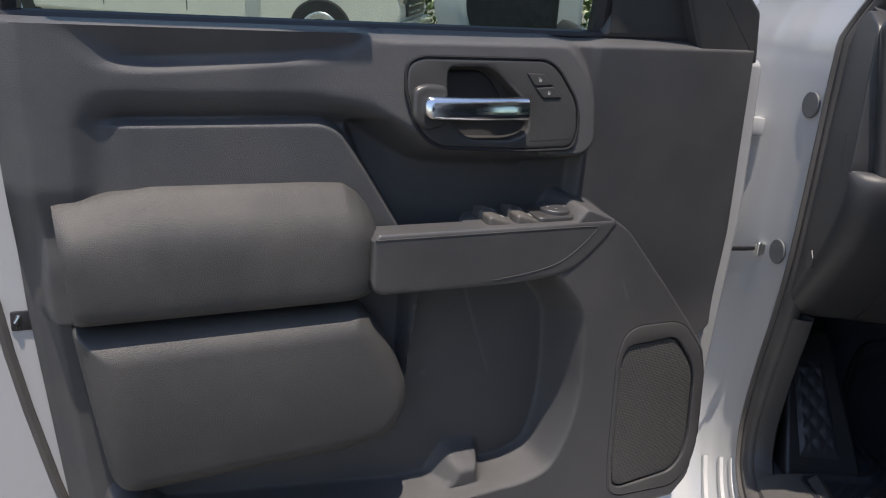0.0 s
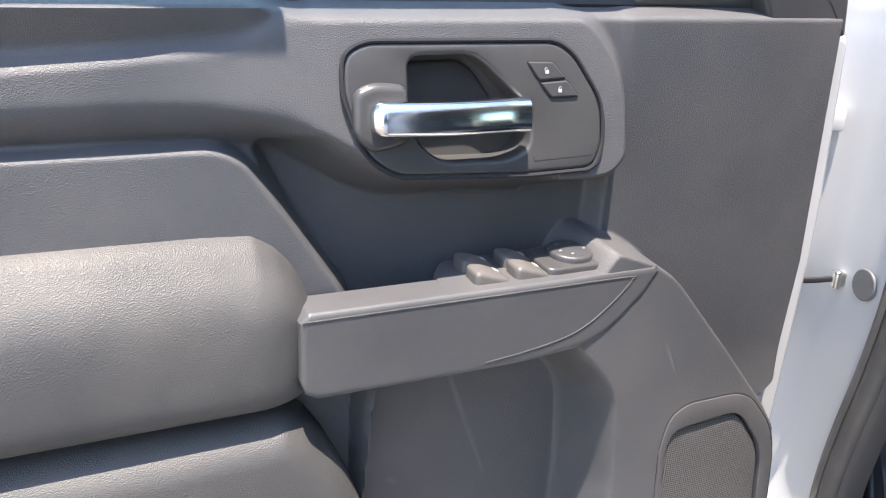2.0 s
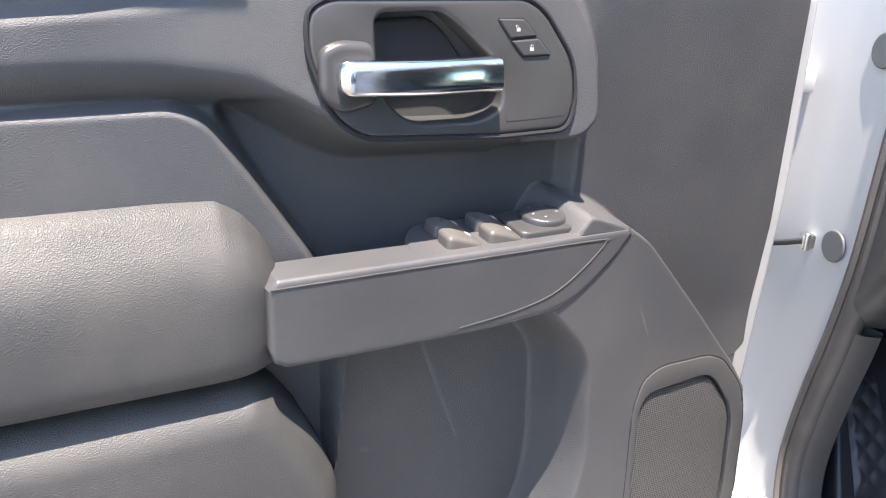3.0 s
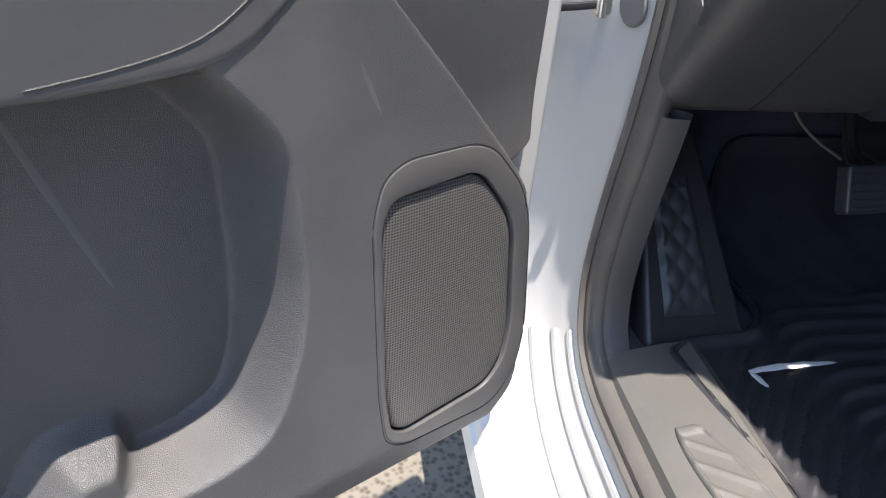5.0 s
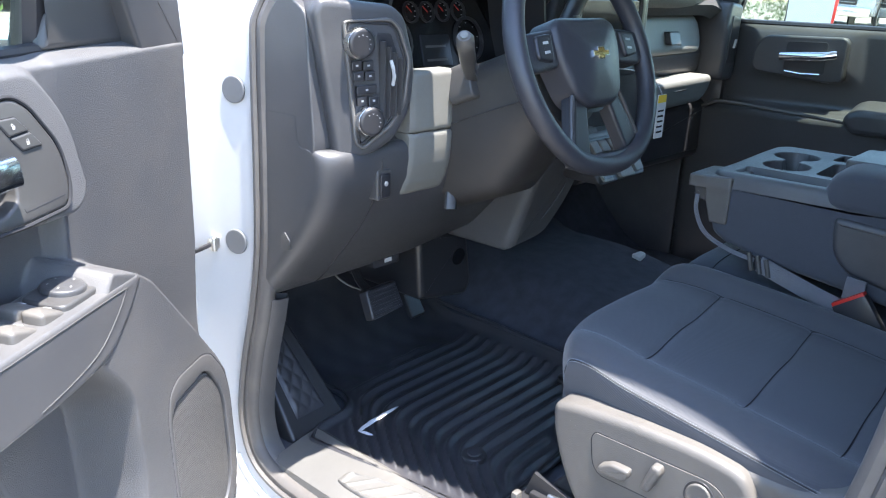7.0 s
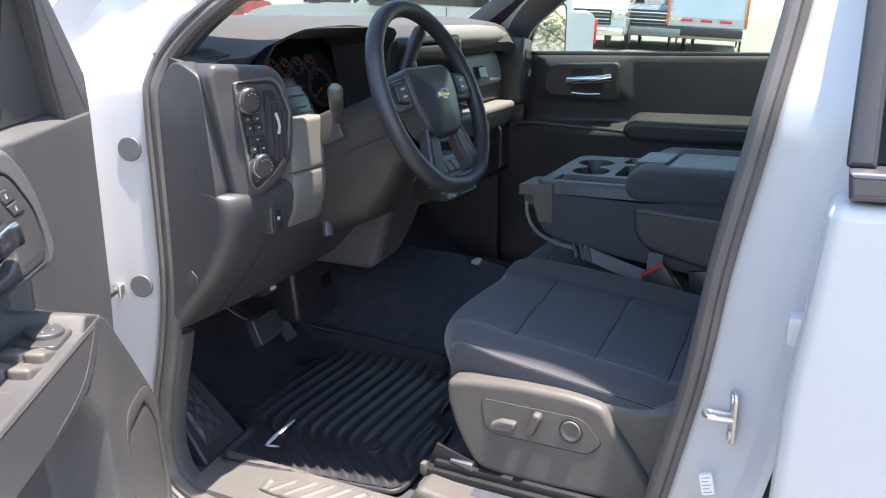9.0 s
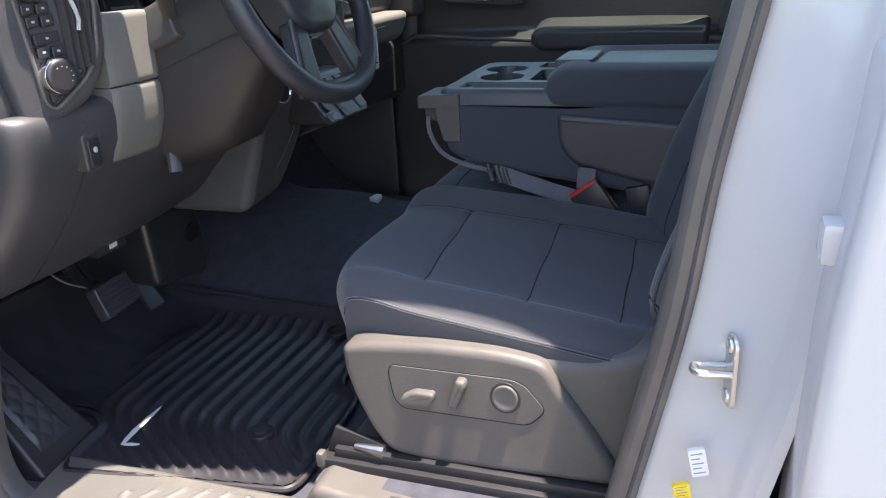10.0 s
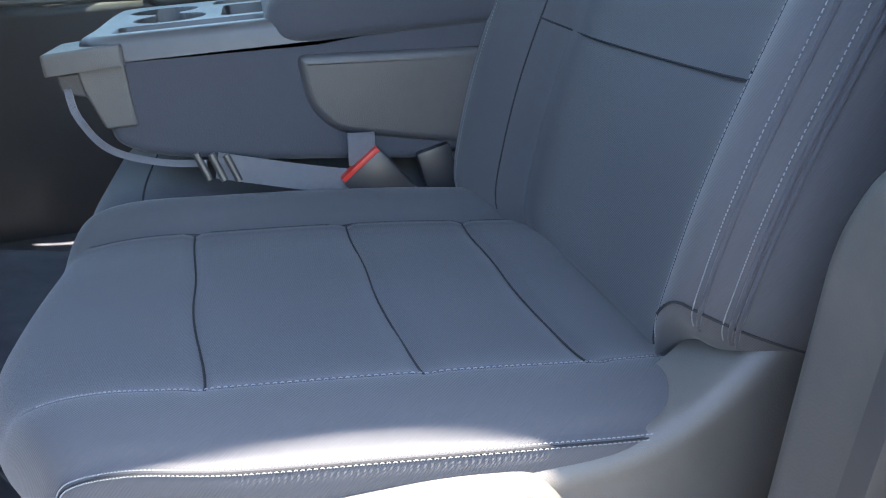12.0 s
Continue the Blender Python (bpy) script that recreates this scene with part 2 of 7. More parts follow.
def thick(fn, back, nu, nv):
    """A closed body between the sheet fn and the sheet back."""
    bm = bmesh.new()
    f = [[bm.verts.new(fn(i / nu, j / nv)) for j in range(nv + 1)] for i in range(nu + 1)]
    g = [[bm.verts.new(back(i / nu, j / nv)) for j in range(nv + 1)] for i in range(nu + 1)]
    for i in range(nu):
        for j in range(nv):
            bm.faces.new((f[i][j], f[i + 1][j], f[i + 1][j + 1], f[i][j + 1]))
            bm.faces.new((g[i][j], g[i][j + 1], g[i + 1][j + 1], g[i + 1][j]))
    for i in range(nu):
        bm.faces.new((f[i][0], g[i][0], g[i + 1][0], f[i + 1][0]))
        bm.faces.new((f[i][nv], f[i + 1][nv], g[i + 1][nv], g[i][nv]))
    for j in range(nv):
        bm.faces.new((f[0][j], f[0][j + 1], g[0][j + 1], g[0][j]))
        bm.faces.new((f[nu][j], g[nu][j], g[nu][j + 1], f[nu][j + 1]))
    return bm


def smooth_path(points, n=12):
    """A Catmull-Rom line through the points."""
    ps = [Vector(p) for p in points]
    out = []
    for i in range(len(ps) - 1):
        a, b, c, d = ps[max(i - 1, 0)], ps[i], ps[i + 1], ps[min(i + 2, len(ps) - 1)]
        for k in range(n):
            t = k / n
            out.append(0.5 * (2 * b + (c - a) * t + (2 * a - 5 * b + 4 * c - d) * t * t + (3 * b - a - 3 * c + d) * t ** 3))
    out.append(ps[-1])
    return out


def tube(points, r, seg=8, bm=None, flat=1.0, up=(0, 0, 1)):
    """A round or flattened bar along a line; r: one radius, or a function of 0..1."""
    bm = bm or bmesh.new()
    ps = [Vector(p) for p in points]
    loops = []
    for i, p in enumerate(ps):
        t = (ps[min(i + 1, len(ps) - 1)] - ps[max(i - 1, 0)]).normalized()
        a = t.cross(Vector(up))
        if a.length < 1e-4:
            a = t.cross(Vector((1, 0, 0)))
        a.normalize()
        b = a.cross(t)
        q = r(i / max(len(ps) - 1, 1)) if callable(r) else r
        loops.append([p + (a * math.cos(w) * flat + b * math.sin(w)) * q for w in (2 * math.pi * k / seg for k in range(seg))])
    return loft(bm, loops)


def box(x0, x1, y0, y1, z0, z1, r=0.004, bm=None):
    """An upright box with rounded edges all round."""
    bm = bm or bmesh.new()
    tmp = bmesh.new()
    bmesh.ops.create_cube(tmp, size=1.0)
    bmesh.ops.scale(tmp, vec=(abs(x1 - x0), abs(y1 - y0), abs(z1 - z0)), verts=tmp.verts)
    bmesh.ops.translate(tmp, vec=((x0 + x1) / 2, (y0 + y1) / 2, (z0 + z1) / 2), verts=tmp.verts)
    if r:
        bmesh.ops.bevel(tmp, geom=list(tmp.edges), offset=r, segments=2, affect="EDGES", profile=0.6)
    me = bpy.data.meshes.new("tmp")
    tmp.to_mesh(me)
    tmp.free()
    bm.from_mesh(me)
    bpy.data.meshes.remove(me)
    return bm


def moved(bm, m):
    bmesh.ops.transform(bm, matrix=m, verts=bm.verts)
    return bm


def disc(r, h, bevel=0.002, seg=32, dome=0.0):
    """A round plate on z = 0."""
    ring = [(math.cos(2 * math.pi * k / seg) * r, math.sin(2 * math.pi * k / seg) * r) for k in range(seg)]
    return slab(ring, 0, h, lambda p, q, d: Vector((p, q, d)), bevel, 3, dome)


def smooth(a, b, x):
    t = min(max((x - a) / (b - a), 0.0), 1.0)
    return t * t * (3 - 2 * t)


def inside(poly, x, y):
    """The distance to a polygon's border, positive inside."""
    best, odd = 1e9, False
    n = len(poly)
    for i in range(n):
        (x0, y0), (x1, y1) = poly[i - 1], poly[i]
        dx, dy = x1 - x0, y1 - y0
        t = max(0.0, min(1.0, ((x - x0) * dx + (y - y0) * dy) / (dx * dx + dy * dy + 1e-12)))
        best = min(best, (x - x0 - t * dx) ** 2 + (y - y0 - t * dy) ** 2)
        if (y0 > y) != (y1 > y) and x < (x1 - x0) * (y - y0) / (y1 - y0) + x0:
            odd = not odd
    return math.sqrt(best) * (1 if odd else -1)


def curve_rows(rows, n):
    """Rows of numbers interpolated smoothly; returns a function of 0..1."""
    def at(t):
        k = t * (len(rows) - 1)
        i = min(int(k), len(rows) - 2)
        f = k - i
        g = []
        for a, b, c, d in zip(rows[max(i - 1, 0)], rows[i], rows[i + 1], rows[min(i + 2, len(rows) - 1)]):
            g.append(0.5 * (2 * b + (c - a) * f + (2 * a - 5 * b + 4 * c - d) * f * f + (3 * b - a - 3 * c + d) * f ** 3))
        return g
    return at


XZ = lambda p, q, d: Vector((p, d, q))          # a plate that faces along y
YZ = lambda p, q, d: Vector((d, p, q))          # a plate that faces along x
XY = lambda p, q, d: Vector((p, q, d))          # a plate that faces up or down


# ---------------------------------------------------------------- ground
def ground_material():
    m = material("parking_lot", (0.205, 0.180, 0.145), 0.9, vary=0.25, blotch=0.7, grain=0.8, grain_scale=60)
    nt = m.node_tree
    b = nt.nodes["Principled BSDF"]
    src = b.inputs["Base Color"].links[0].from_socket
    tc = nt.nodes.new("ShaderNodeTexCoord")
    v = nt.nodes.new("ShaderNodeTexVoronoi")
    v.inputs["Scale"].default_value = 70
    nt.links.new(tc.outputs["Object"], v.inputs["Vector"])
    r = nt.nodes.new("ShaderNodeMapRange")
    r.inputs[1].default_value, r.inputs[2].default_value = 0.2, 0.6
    r.inputs[3].default_value, r.inputs[4].default_value = 0.55, 1.2
    nt.links.new(v.outputs[0], r.inputs[0])
    mul = nt.nodes.new("ShaderNodeVectorMath")
    mul.operation = "SCALE"
    nt.links.new(src, mul.inputs[0])
    nt.links.new(r.outputs[0], mul.inputs["Scale"])
    # dark asphalt round the truck, pale concrete farther off
    far = nt.nodes.new("ShaderNodeVectorMath")
    far.operation = "LENGTH"
    nt.links.new(tc.outputs["Object"], far.inputs[0])
    edge = nt.nodes.new("ShaderNodeMapRange")
    edge.inputs[1].default_value, edge.inputs[2].default_value = 7.0, 7.6
    edge.inputs[3].default_value, edge.inputs[4].default_value = 0.70, 1.0
    nt.links.new(far.outputs["Value"], edge.inputs[0])
    paved = nt.nodes.new("ShaderNodeVectorMath")
    paved.operation = "SCALE"
    nt.links.new(mul.outputs[0], paved.inputs[0])
    nt.links.new(edge.outputs[0], paved.inputs["Scale"])
    nt.links.new(paved.outputs[0], b.inputs["Base Color"])
    return m


def ground_z(x, y):
    """The lot is level under the truck and rises ahead of it."""
    return 0.008 * 45 * math.tanh(x / 45) + 0.08 * 14 * math.tanh(y / 14)


def spread(t):
    return math.copysign(abs(t) ** 3 * 900 + abs(t) * 12, t)


bm = sheet(lambda u, v: Vector((spread(u * 2 - 1), spread(v * 2 - 1), ground_z(spread(u * 2 - 1), spread(v * 2 - 1)))), 60, 60)
tagged(part("ground", bm, ground_material()), "speckled asphalt and sunlit pale concrete of a vehicle lot", "ground", kind="structure")

# ---------------------------------------------------------------- truck body
truck = thing("pickup_truck", "white crew-cab pickup truck with its driver's door open", "pickup truck")


def lean_in(x, z):
    """Above the belt line the sides of the cab lean in."""
    s = -1 if x < 0 else 1
    return x - s * (max(0.0, z - 1.42) * 0.36 + max(0.0, z - 1.55) * 0.29)


# the driver's door opening, as a line of (y, z)
OPENING = [(-0.047, 1.37), (-0.044, 1.20), (-0.037, 1.06), (-0.016, 0.95), (0.012, 0.85), (0.030, 0.76), (0.030, 0.70), (0.008, 0.645), (-0.045, 0.615),
           (-0.14, 0.606), (-0.40, 0.606), (-0.70, 0.615), (-0.85, 0.63), (-0.905, 0.68), (-0.925, 0.80), (-0.95, 0.92),
           (-0.98, 1.07), (-1.00, 1.22), (-1.03, 1.38), (-1.055, 1.54), (-1.06, 1.66), (-1.03, 1.755), (-0.95, 1.79),
           (-0.75, 1.79), (-0.55, 1.765), (-0.36, 1.69), (-0.20, 1.59), (-0.10, 1.515), (-0.057, 1.45)]


def opening_line(n=5):
    pts = [Vector((y, z)) for y, z in OPENING]
    k, out = len(pts), []
    for i in range(k):
        a, b, c, d = pts[i - 1], pts[i], pts[(i + 1) % k], pts[(i + 2) % k]
        for j in range(n):
            t = j / n
            out.append(0.5 * (2 * b + (c - a) * t + (2 * a - 5 * b + 4 * c - d) * t * t + (3 * b - a - 3 * c + d) * t ** 3))
    return out


def opening_sweep(profile, mirror=1, keep=lambda y, z: True, bm=None, closed=True):
    """Sweeps rows of (offset away from the opening, x) round the door opening."""
    line = opening_line()
    n = len(line)
    bm = bm or bmesh.new()
    rows = []
    for i, p in enumerate(line):
        t = (line[(i + 1) % n] - line[i - 1]).normalized()
        out = Vector((-t.y, t.x))           # away from the opening
        if area2(line) > 0:
            out = -out
        row = []
        thin = 0.75 * smooth(-0.46, -0.38, p.x) * smooth(1.58, 1.68, p.y)      # slimmer where the windscreen pillar takes over
        rear = smooth(-0.86, -0.92, p.x) * smooth(1.62, 1.45, p.y)             # narrower up to the rear door
        for off, x in profile:
            if off > 0:
                off, x = off * (1 - 0.38 * rear), x + (min(x, -0.868) * -0.5 - 0.434) * rear
            q = p + out * (off - thin * max(0.0, off - 0.06))
            row.append(bm.verts.new((lean_in(x, q.y) * mirror, q.x, q.y)))
        rows.append(row)
    k = len(profile)
    for i in range(n):
        if not keep(line[i].x, line[i].y):
            continue
        a, c = rows[i], rows[(i + 1) % n]
        for j in range(k if closed else k - 1):
            bm.faces.new((a[j], a[(j + 1) % k], c[(j + 1) % k], c[j]))
    bmesh.ops.delete(bm, geom=[v for v in bm.verts if not v.link_faces], context="VERTS")
    return bm


JAMB = [(-0.004, -0.868), (0.006, -0.884), (0.014, -0.889), (0.030, -0.8935), (0.045, -0.899), (0.054, -0.9030), (0.066, -0.9080), (0.080, -0.915), (0.088, -0.9205), (0.105, -0.934), (0.125, -0.947), (0.130, -0.956),
        (0.145, -0.978), (0.158, -1.0), (0.175, -1.006), (0.175, -0.90), (0.10, -0.86), (0.0, -0.84)]
part("door_frame", opening_sweep(JAMB), WHITE, truck, "gloss white painted steel door frame")
SEAL = [(-0.012 + 0.015 * math.cos(a), -0.872 + 0.017 * math.sin(a)) for a in (2 * math.pi * k / 10 for k in range(10))]
part("door_seal", opening_sweep(SEAL), RUBBER, truck, "dark rubber door seal")
SEAL2 = [(-0.001 + 0.006 * math.cos(a), -0.889 + 0.006 * math.sin(a)) for a in (2 * math.pi * k / 6 for k in range(6))]
part("seal_lip", opening_sweep(SEAL2), RUBBER, truck)
INNER = [(-0.018, -0.858), (-0.024, -0.850), (-0.022, -0.832), (0.03, -0.815), (0.05, -0.82), (0.02, -0.845), (-0.012, -0.858)]
part("pillar_trim", opening_sweep(INNER, keep=lambda y, z: z > 0.66 and not (y > -0.2 and z < 1.45)), BEZEL, truck, "grey plastic pillar trim")
# grey trim that lines the front lower corner of the opening, down to the sill plate
LINER = [(-0.010, -0.882), (-0.016, -0.882), (-0.024, -0.874), (-0.030, -0.858), (-0.031, -0.838), (-0.020, -0.832), (-0.008, -0.850)]
part("corner_trim", opening_sweep(LINER, keep=lambda y, z: z < 0.978 and y > -0.07), DASH_PLASTIC, truck, "dark grey plastic trim round the lower corner of the opening")
# lower trim on the inner side of the rear pillar
part("pillar_lower_trim", slab(rounded([(-0.876, 0.66), (-0.755, 0.66), (-0.752, 1.07), (-0.772, 1.118), (-0.815, 1.140), (-0.876, 1.145)], [0.01, 0.02, 0.06, 0.03, 0.03, 0.01]), -1.04, -0.982, lambda p, q, d: Vector((p, d - (q - 1.1) * 0.17, q)), 0.014, 5), SILL, truck, "grey-green plastic lower pillar trim", 50)
for off, x in ((0.030, -0.8935), (0.060, -0.906), (0.095, -0.928)):
    part("sill_ridge", opening_sweep([(off - 0.006, x + 0.004), (off - 0.004, x - 0.0030), (off + 0.003, x - 0.0052), (off + 0.008, x - 0.003), (off + 0.004, x + 0.006)], keep=lambda y, z: z < 0.655 and y > -0.86), WHITE, truck, "pressed ridge along the painted sill")
part("passenger_door_frame", opening_sweep(JAMB, -1), WHITE, truck)
part("passenger_pillar_trim", opening_sweep(INNER, -1, keep=lambda y, z: z > 0.95), DASH_PLASTIC, truck)


# roof with its lining, from the windscreen's head to the back of the cab
def roof_at(u, v, lift):
    x = (u - 0.5) * 2
    y = -0.374 + 0.16 * (1 - x * x) ** 1.5 * (1 - v) - v * 1.90
    crown = 0.045 * (1 - x * x) + 0.03 * math.sin(min(1, v * 1.4) * math.pi / 2)
    return Vector((x * 0.66, y, 1.795 + crown + lift))


part("roof", thick(lambda u, v: roof_at(u, v, 0.045), lambda u, v: roof_at(u, v, 0.0), 16, 12), WHITE, truck)
for s in (-1, 1):
    bm = bmesh.new()
    # side of the cab behind the front door opening, below and above the rear window
    slab(rounded([(-1.16, 0.45), (-2.35, 0.45), (-2.35, 1.36), (-1.19, 1.36)], 0.03), s * 0.90, s * 0.985, YZ, 0.01, bm=bm)
    part("cab_side", bm, WHITE, truck)
for s in (-1, 1):
    part("roof_rail", loft(bmesh.new(), [[Vector((s * 0.64, y, 1.86)), Vector((s * 0.72, y, 1.835)), Vector((s * 0.80, y, 1.775)), Vector((s * 0.775, y, 1.762)), Vector((s * 0.64, y, 1.80))] for y in (-1.19, -1.7, -2.34)]), WHITE, truck)
part("rear_side_window", slab(rounded([(-1.17, 1.352), (-1.17, 1.77), (-2.30, 1.77), (-2.30, 1.352)], 0.01), 0.935, 0.930, lambda p, q, d: Vector((lean_in(d, q), p, q)), 0.001), DARK_GLASS, truck)
bm = box(-0.93, 0.93, -2.38, -2.28, 0.5, 1.84, 0.02)
part("cab_back", bm, WHITE, truck)
for s in (-1, 1):
    part("windscreen_pillar", loft(bmesh.new(), [
        [Vector((s * 0.70, -0.43, 1.80)), Vector((s * 0.672, -0.41, 1.80)), Vector((s * 0.672, -0.38, 1.83)), Vector((s * 0.705, -0.40, 1.84))],
        [Vector((s * 0.84, 0.05, 1.49)), Vector((s * 0.79, 0.10, 1.49)), Vector((s * 0.80, 0.16, 1.52)), Vector((s * 0.86, 0.13, 1.53))],
        [Vector((s * 0.88, 0.48, 1.27)), Vector((s * 0.83, 0.54, 1.27)), Vector((s * 0.84, 0.60, 1.30)), Vector((s * 0.90, 0.56, 1.30))]]), DASH_PLASTIC, truck)


def windscreen(u, v):
    x = (u - 0.5) * 2
    w = 0.66 + 0.15 * v
    return Vector((x * w, -0.385 + 0.12 * (1 - x * x) ** 1.5 * (1 - v) + v * 0.96 - 0.06 * x * x * v, 1.815 - v * 0.53 + 0.015 * math.sin(v * math.pi)))


glass = part("windscreen", thick(windscreen, lambda u, v: windscreen(u, v) + Vector((0, 0.004, 0.005)), 12, 8), GLASS, truck)
glass.visible_shadow = False


# fender, cowl and bonnet in front of the door
def fender(u, v):
    y = 0.155 + u * 1.5
    a = v * math.pi / 2
    return Vector((-1.015 + 0.14 * (1 - math.cos(a)) - 0.02 * u, y, 0.55 + 0.72 * min(1, v * 1.25) + 0.11 * math.sin(a) - 0.05 * u))


part("fender", thick(fender, lambda u, v: fender(u, v) + Vector((0.05, 0, -0.03)), 14, 12), WHITE, truck, "white front fender")
part("bonnet", thick(lambda u, v: Vector(((u - 0.5) * 1.76, 0.60 + v * 1.2, 1.355 + 0.05 * math.sin(u * math.pi) - 0.05 * v)),
                     lambda u, v: Vector(((u - 0.5) * 1.76, 0.60 + v * 1.2, 1.325 + 0.05 * math.sin(u * math.pi) - 0.05 * v)), 10, 6), WHITE, truck)
part("cowl", thick(lambda u, v: Vector(((u - 0.5) * 1.74, 0.50 + v * 0.14, 1.30 + 0.03 * math.sin(u * math.pi) + v * 0.03)),
                   lambda u, v: Vector(((u - 0.5) * 1.74, 0.50 + v * 0.14, 1.27 + 0.03 * math.sin(u * math.pi) + v * 0.03)), 8, 3), BLACK, truck)
# rocker below the sill, with its rounded painted step
ROCK = [(-0.86, 0.50), (-0.93, 0.50), (-0.985, 0.47), (-1.01, 0.45), (-1.015, 0.42), (-0.99, 0.40), (-0.90, 0.40), (-0.86, 0.45)]
part("rocker", loft(bmesh.new(), [[Vector((x, y, z)) for x, z in ROCK] for y in (0.10, 0.0, -0.15, -0.6, -1.2, -2.3)]), WHITE, truck, "white painted rocker panel")
# bulkhead and underside of the cab
part("bulkhead", thick(lambda u, v: Vector(((u - 0.5) * 1.74, 0.46 - 0.06 * v, 0.55 + v * 0.80)),
                       lambda u, v: Vector(((u - 0.5) * 1.74, 0.50 - 0.06 * v, 0.55 + v * 0.80)), 4, 4), BLACK, truck)


# carpeted floor with the tunnel and the toe board
def floor_z(x, y):
    z = 0.650
    z += 0.165 * smooth(-0.28, -0.02, x) * (1 - smooth(0.30, 0.50, x)) * (0.55 + 0.45 * smooth(-0.5, 0.0, y))
    z += 0.55 * smooth(0.10, 0.75, y) * 1.2
    return z


part("carpet_floor", thick(lambda u, v: Vector((-0.84 + 1.68 * u, 0.44 - 2.7 * v, floor_z(-0.84 + 1.68 * u, 0.44 - 2.7 * v))),
                           lambda u, v: Vector((-0.84 + 1.68 * u, 0.44 - 2.7 * v, 0.56)), 56, 64), CARPET, truck, "black carpet on floor and tunnel")
# kick panel wall beside the footwell
part("kick_panel", slab(rounded([(0.015, 0.62), (0.44, 0.62), (0.44, 1.02), (-0.005, 0.975)], [0.05, 0.01, 0.01, 0.01]), -0.872, -0.835, YZ, 0.012), PLASTIC_FINE, truck,
     "dark plastic kick panel")
part("passenger_kick_panel", box(0.80, 0.86, 0.02, 0.46, 0.62, 1.32, 0.01), PLASTIC_FINE, truck)
# sill plate
SILLP = [(-0.872, 0.628), (-0.868, 0.645), (-0.855, 0.652), (-0.80, 0.664), (-0.765, 0.668), (-0.752, 0.660), (-0.75, 0.62)]
part("sill_plate", loft(bmesh.new(), [[Vector((x - (0.0 if y > -0.05 else 0.0), y, z)) for x, z in SILLP] for y in (-0.03, -0.06, -0.2, -0.35, -0.47, -0.90)]), SILL, truck,
     "dusty grey plastic sill plate")
def sill_oval(u, v):
    """A shallow pointed oval with a wavy tread, on the slope of the sill plate."""
    y = -0.175 - 0.230 * v
    half = 0.026 * math.sin(math.pi * min(1.0, 0.04 + v * 0.96)) ** 0.45
    x = -0.828 + 0.038 * v + (u - 0.5) * 2 * half
    edge = min(1.0, 9 * u, 9 * (1 - u), 14 * v, 14 * (1 - v))
    rim = 0.0022 * math.sin(math.pi * min(1.0, edge)) if edge < 1 else 0.0
    return Vector((x, y, 0.6585 + (x + 0.842) * 0.20 + rim + 0.0024 * edge * max(0.0, math.sin((y * 1.0 + x * 0.9) * 190)) ** 2))


part("sill_tread", thick(sill_oval, lambda u, v: sill_oval(u, v) - Vector((0, 0, 0.006)), 30, 110), SILL, truck, "wavy tread in a pointed oval", 60)
# grommet plugs in the jamb
for z, y, x in ((1.065, 0.004, -0.8995), (1.316, -0.007, -0.8985)):
    d = moved(disc(0.0215, 0.0035, 0.002), Matrix.Translation((x, y, z)) @ pose(0, 0, 0, 90, 0, -73))
    part("grommet_plug", d, PLUG, truck, "round grey rubber plug in the jamb")
# hinge on the pillar
bm = box(-0.972, -0.945, 0.060, 0.085, 1.250, 1.282, 0.006)
box(-0.985, -0.965, 0.064, 0.09, 1.258, 1.272, 0.004, bm)
part("door_hinge", bm, WHITE, truck, "white painted door hinge")
# check strap from the pillar to the door
strap = thing("door_check_strap", "black steel door check strap between jamb and door", "door check")
part("arm", tube([(-0.918, 0.042, 1.058), (-0.95, 0.030, 1.057), (-1.03, 0.012, 1.054)], 0.0045, 8, flat=0.7), BLACK, strap)
part("bracket", box(-0.930, -0.912, 0.032, 0.046, 1.048, 1.068, 0.004), STEEL, strap)
part("pin", moved(disc(0.0055, 0.024, 0.002, 16), Matrix.Translation((-0.923, 0.036, 1.046))), STEEL, strap)
# striker on the rear pillar
striker = thing("door_striker", "zinc-plated steel door striker bolted to the white pillar", "striker")
SN = Vector((-0.28, 0.95, 0.08)).normalized()
SM = Matrix.Translation((-0.900, -1.023, 1.031)) @ Matrix(((0, 0, 1), tuple(SN.cross(Vector((0, 0, 1)))), tuple(SN))).transposed().to_4x4()
part("plate", moved(slab(rounded([(-0.036, -0.013), (0.036, -0.013), (0.036, 0.013), (-0.036, 0.013)], 0.011), 0, 0.004, XY, 0.0015), SM), STEEL, striker)
part("loop", moved(tube(smooth_path([(0.0, 0.0085, 0.0), (0.0, 0.0085, 0.026), (0.0, 0.007, 0.033), (0.0, 0.0, 0.036), (0.0, -0.007, 0.033), (0.0, -0.0085, 0.026), (0.0, -0.0085, 0)], 5), 0.0042, 10, up=(1, 0, 0)), SM), STEEL, striker)
for k in (-1, 1):
    part("bolt", moved(disc(0.0075, 0.007, 0.002, 12), SM @ Matrix.Translation((0.026 * k, 0, 0))), STEEL, striker)

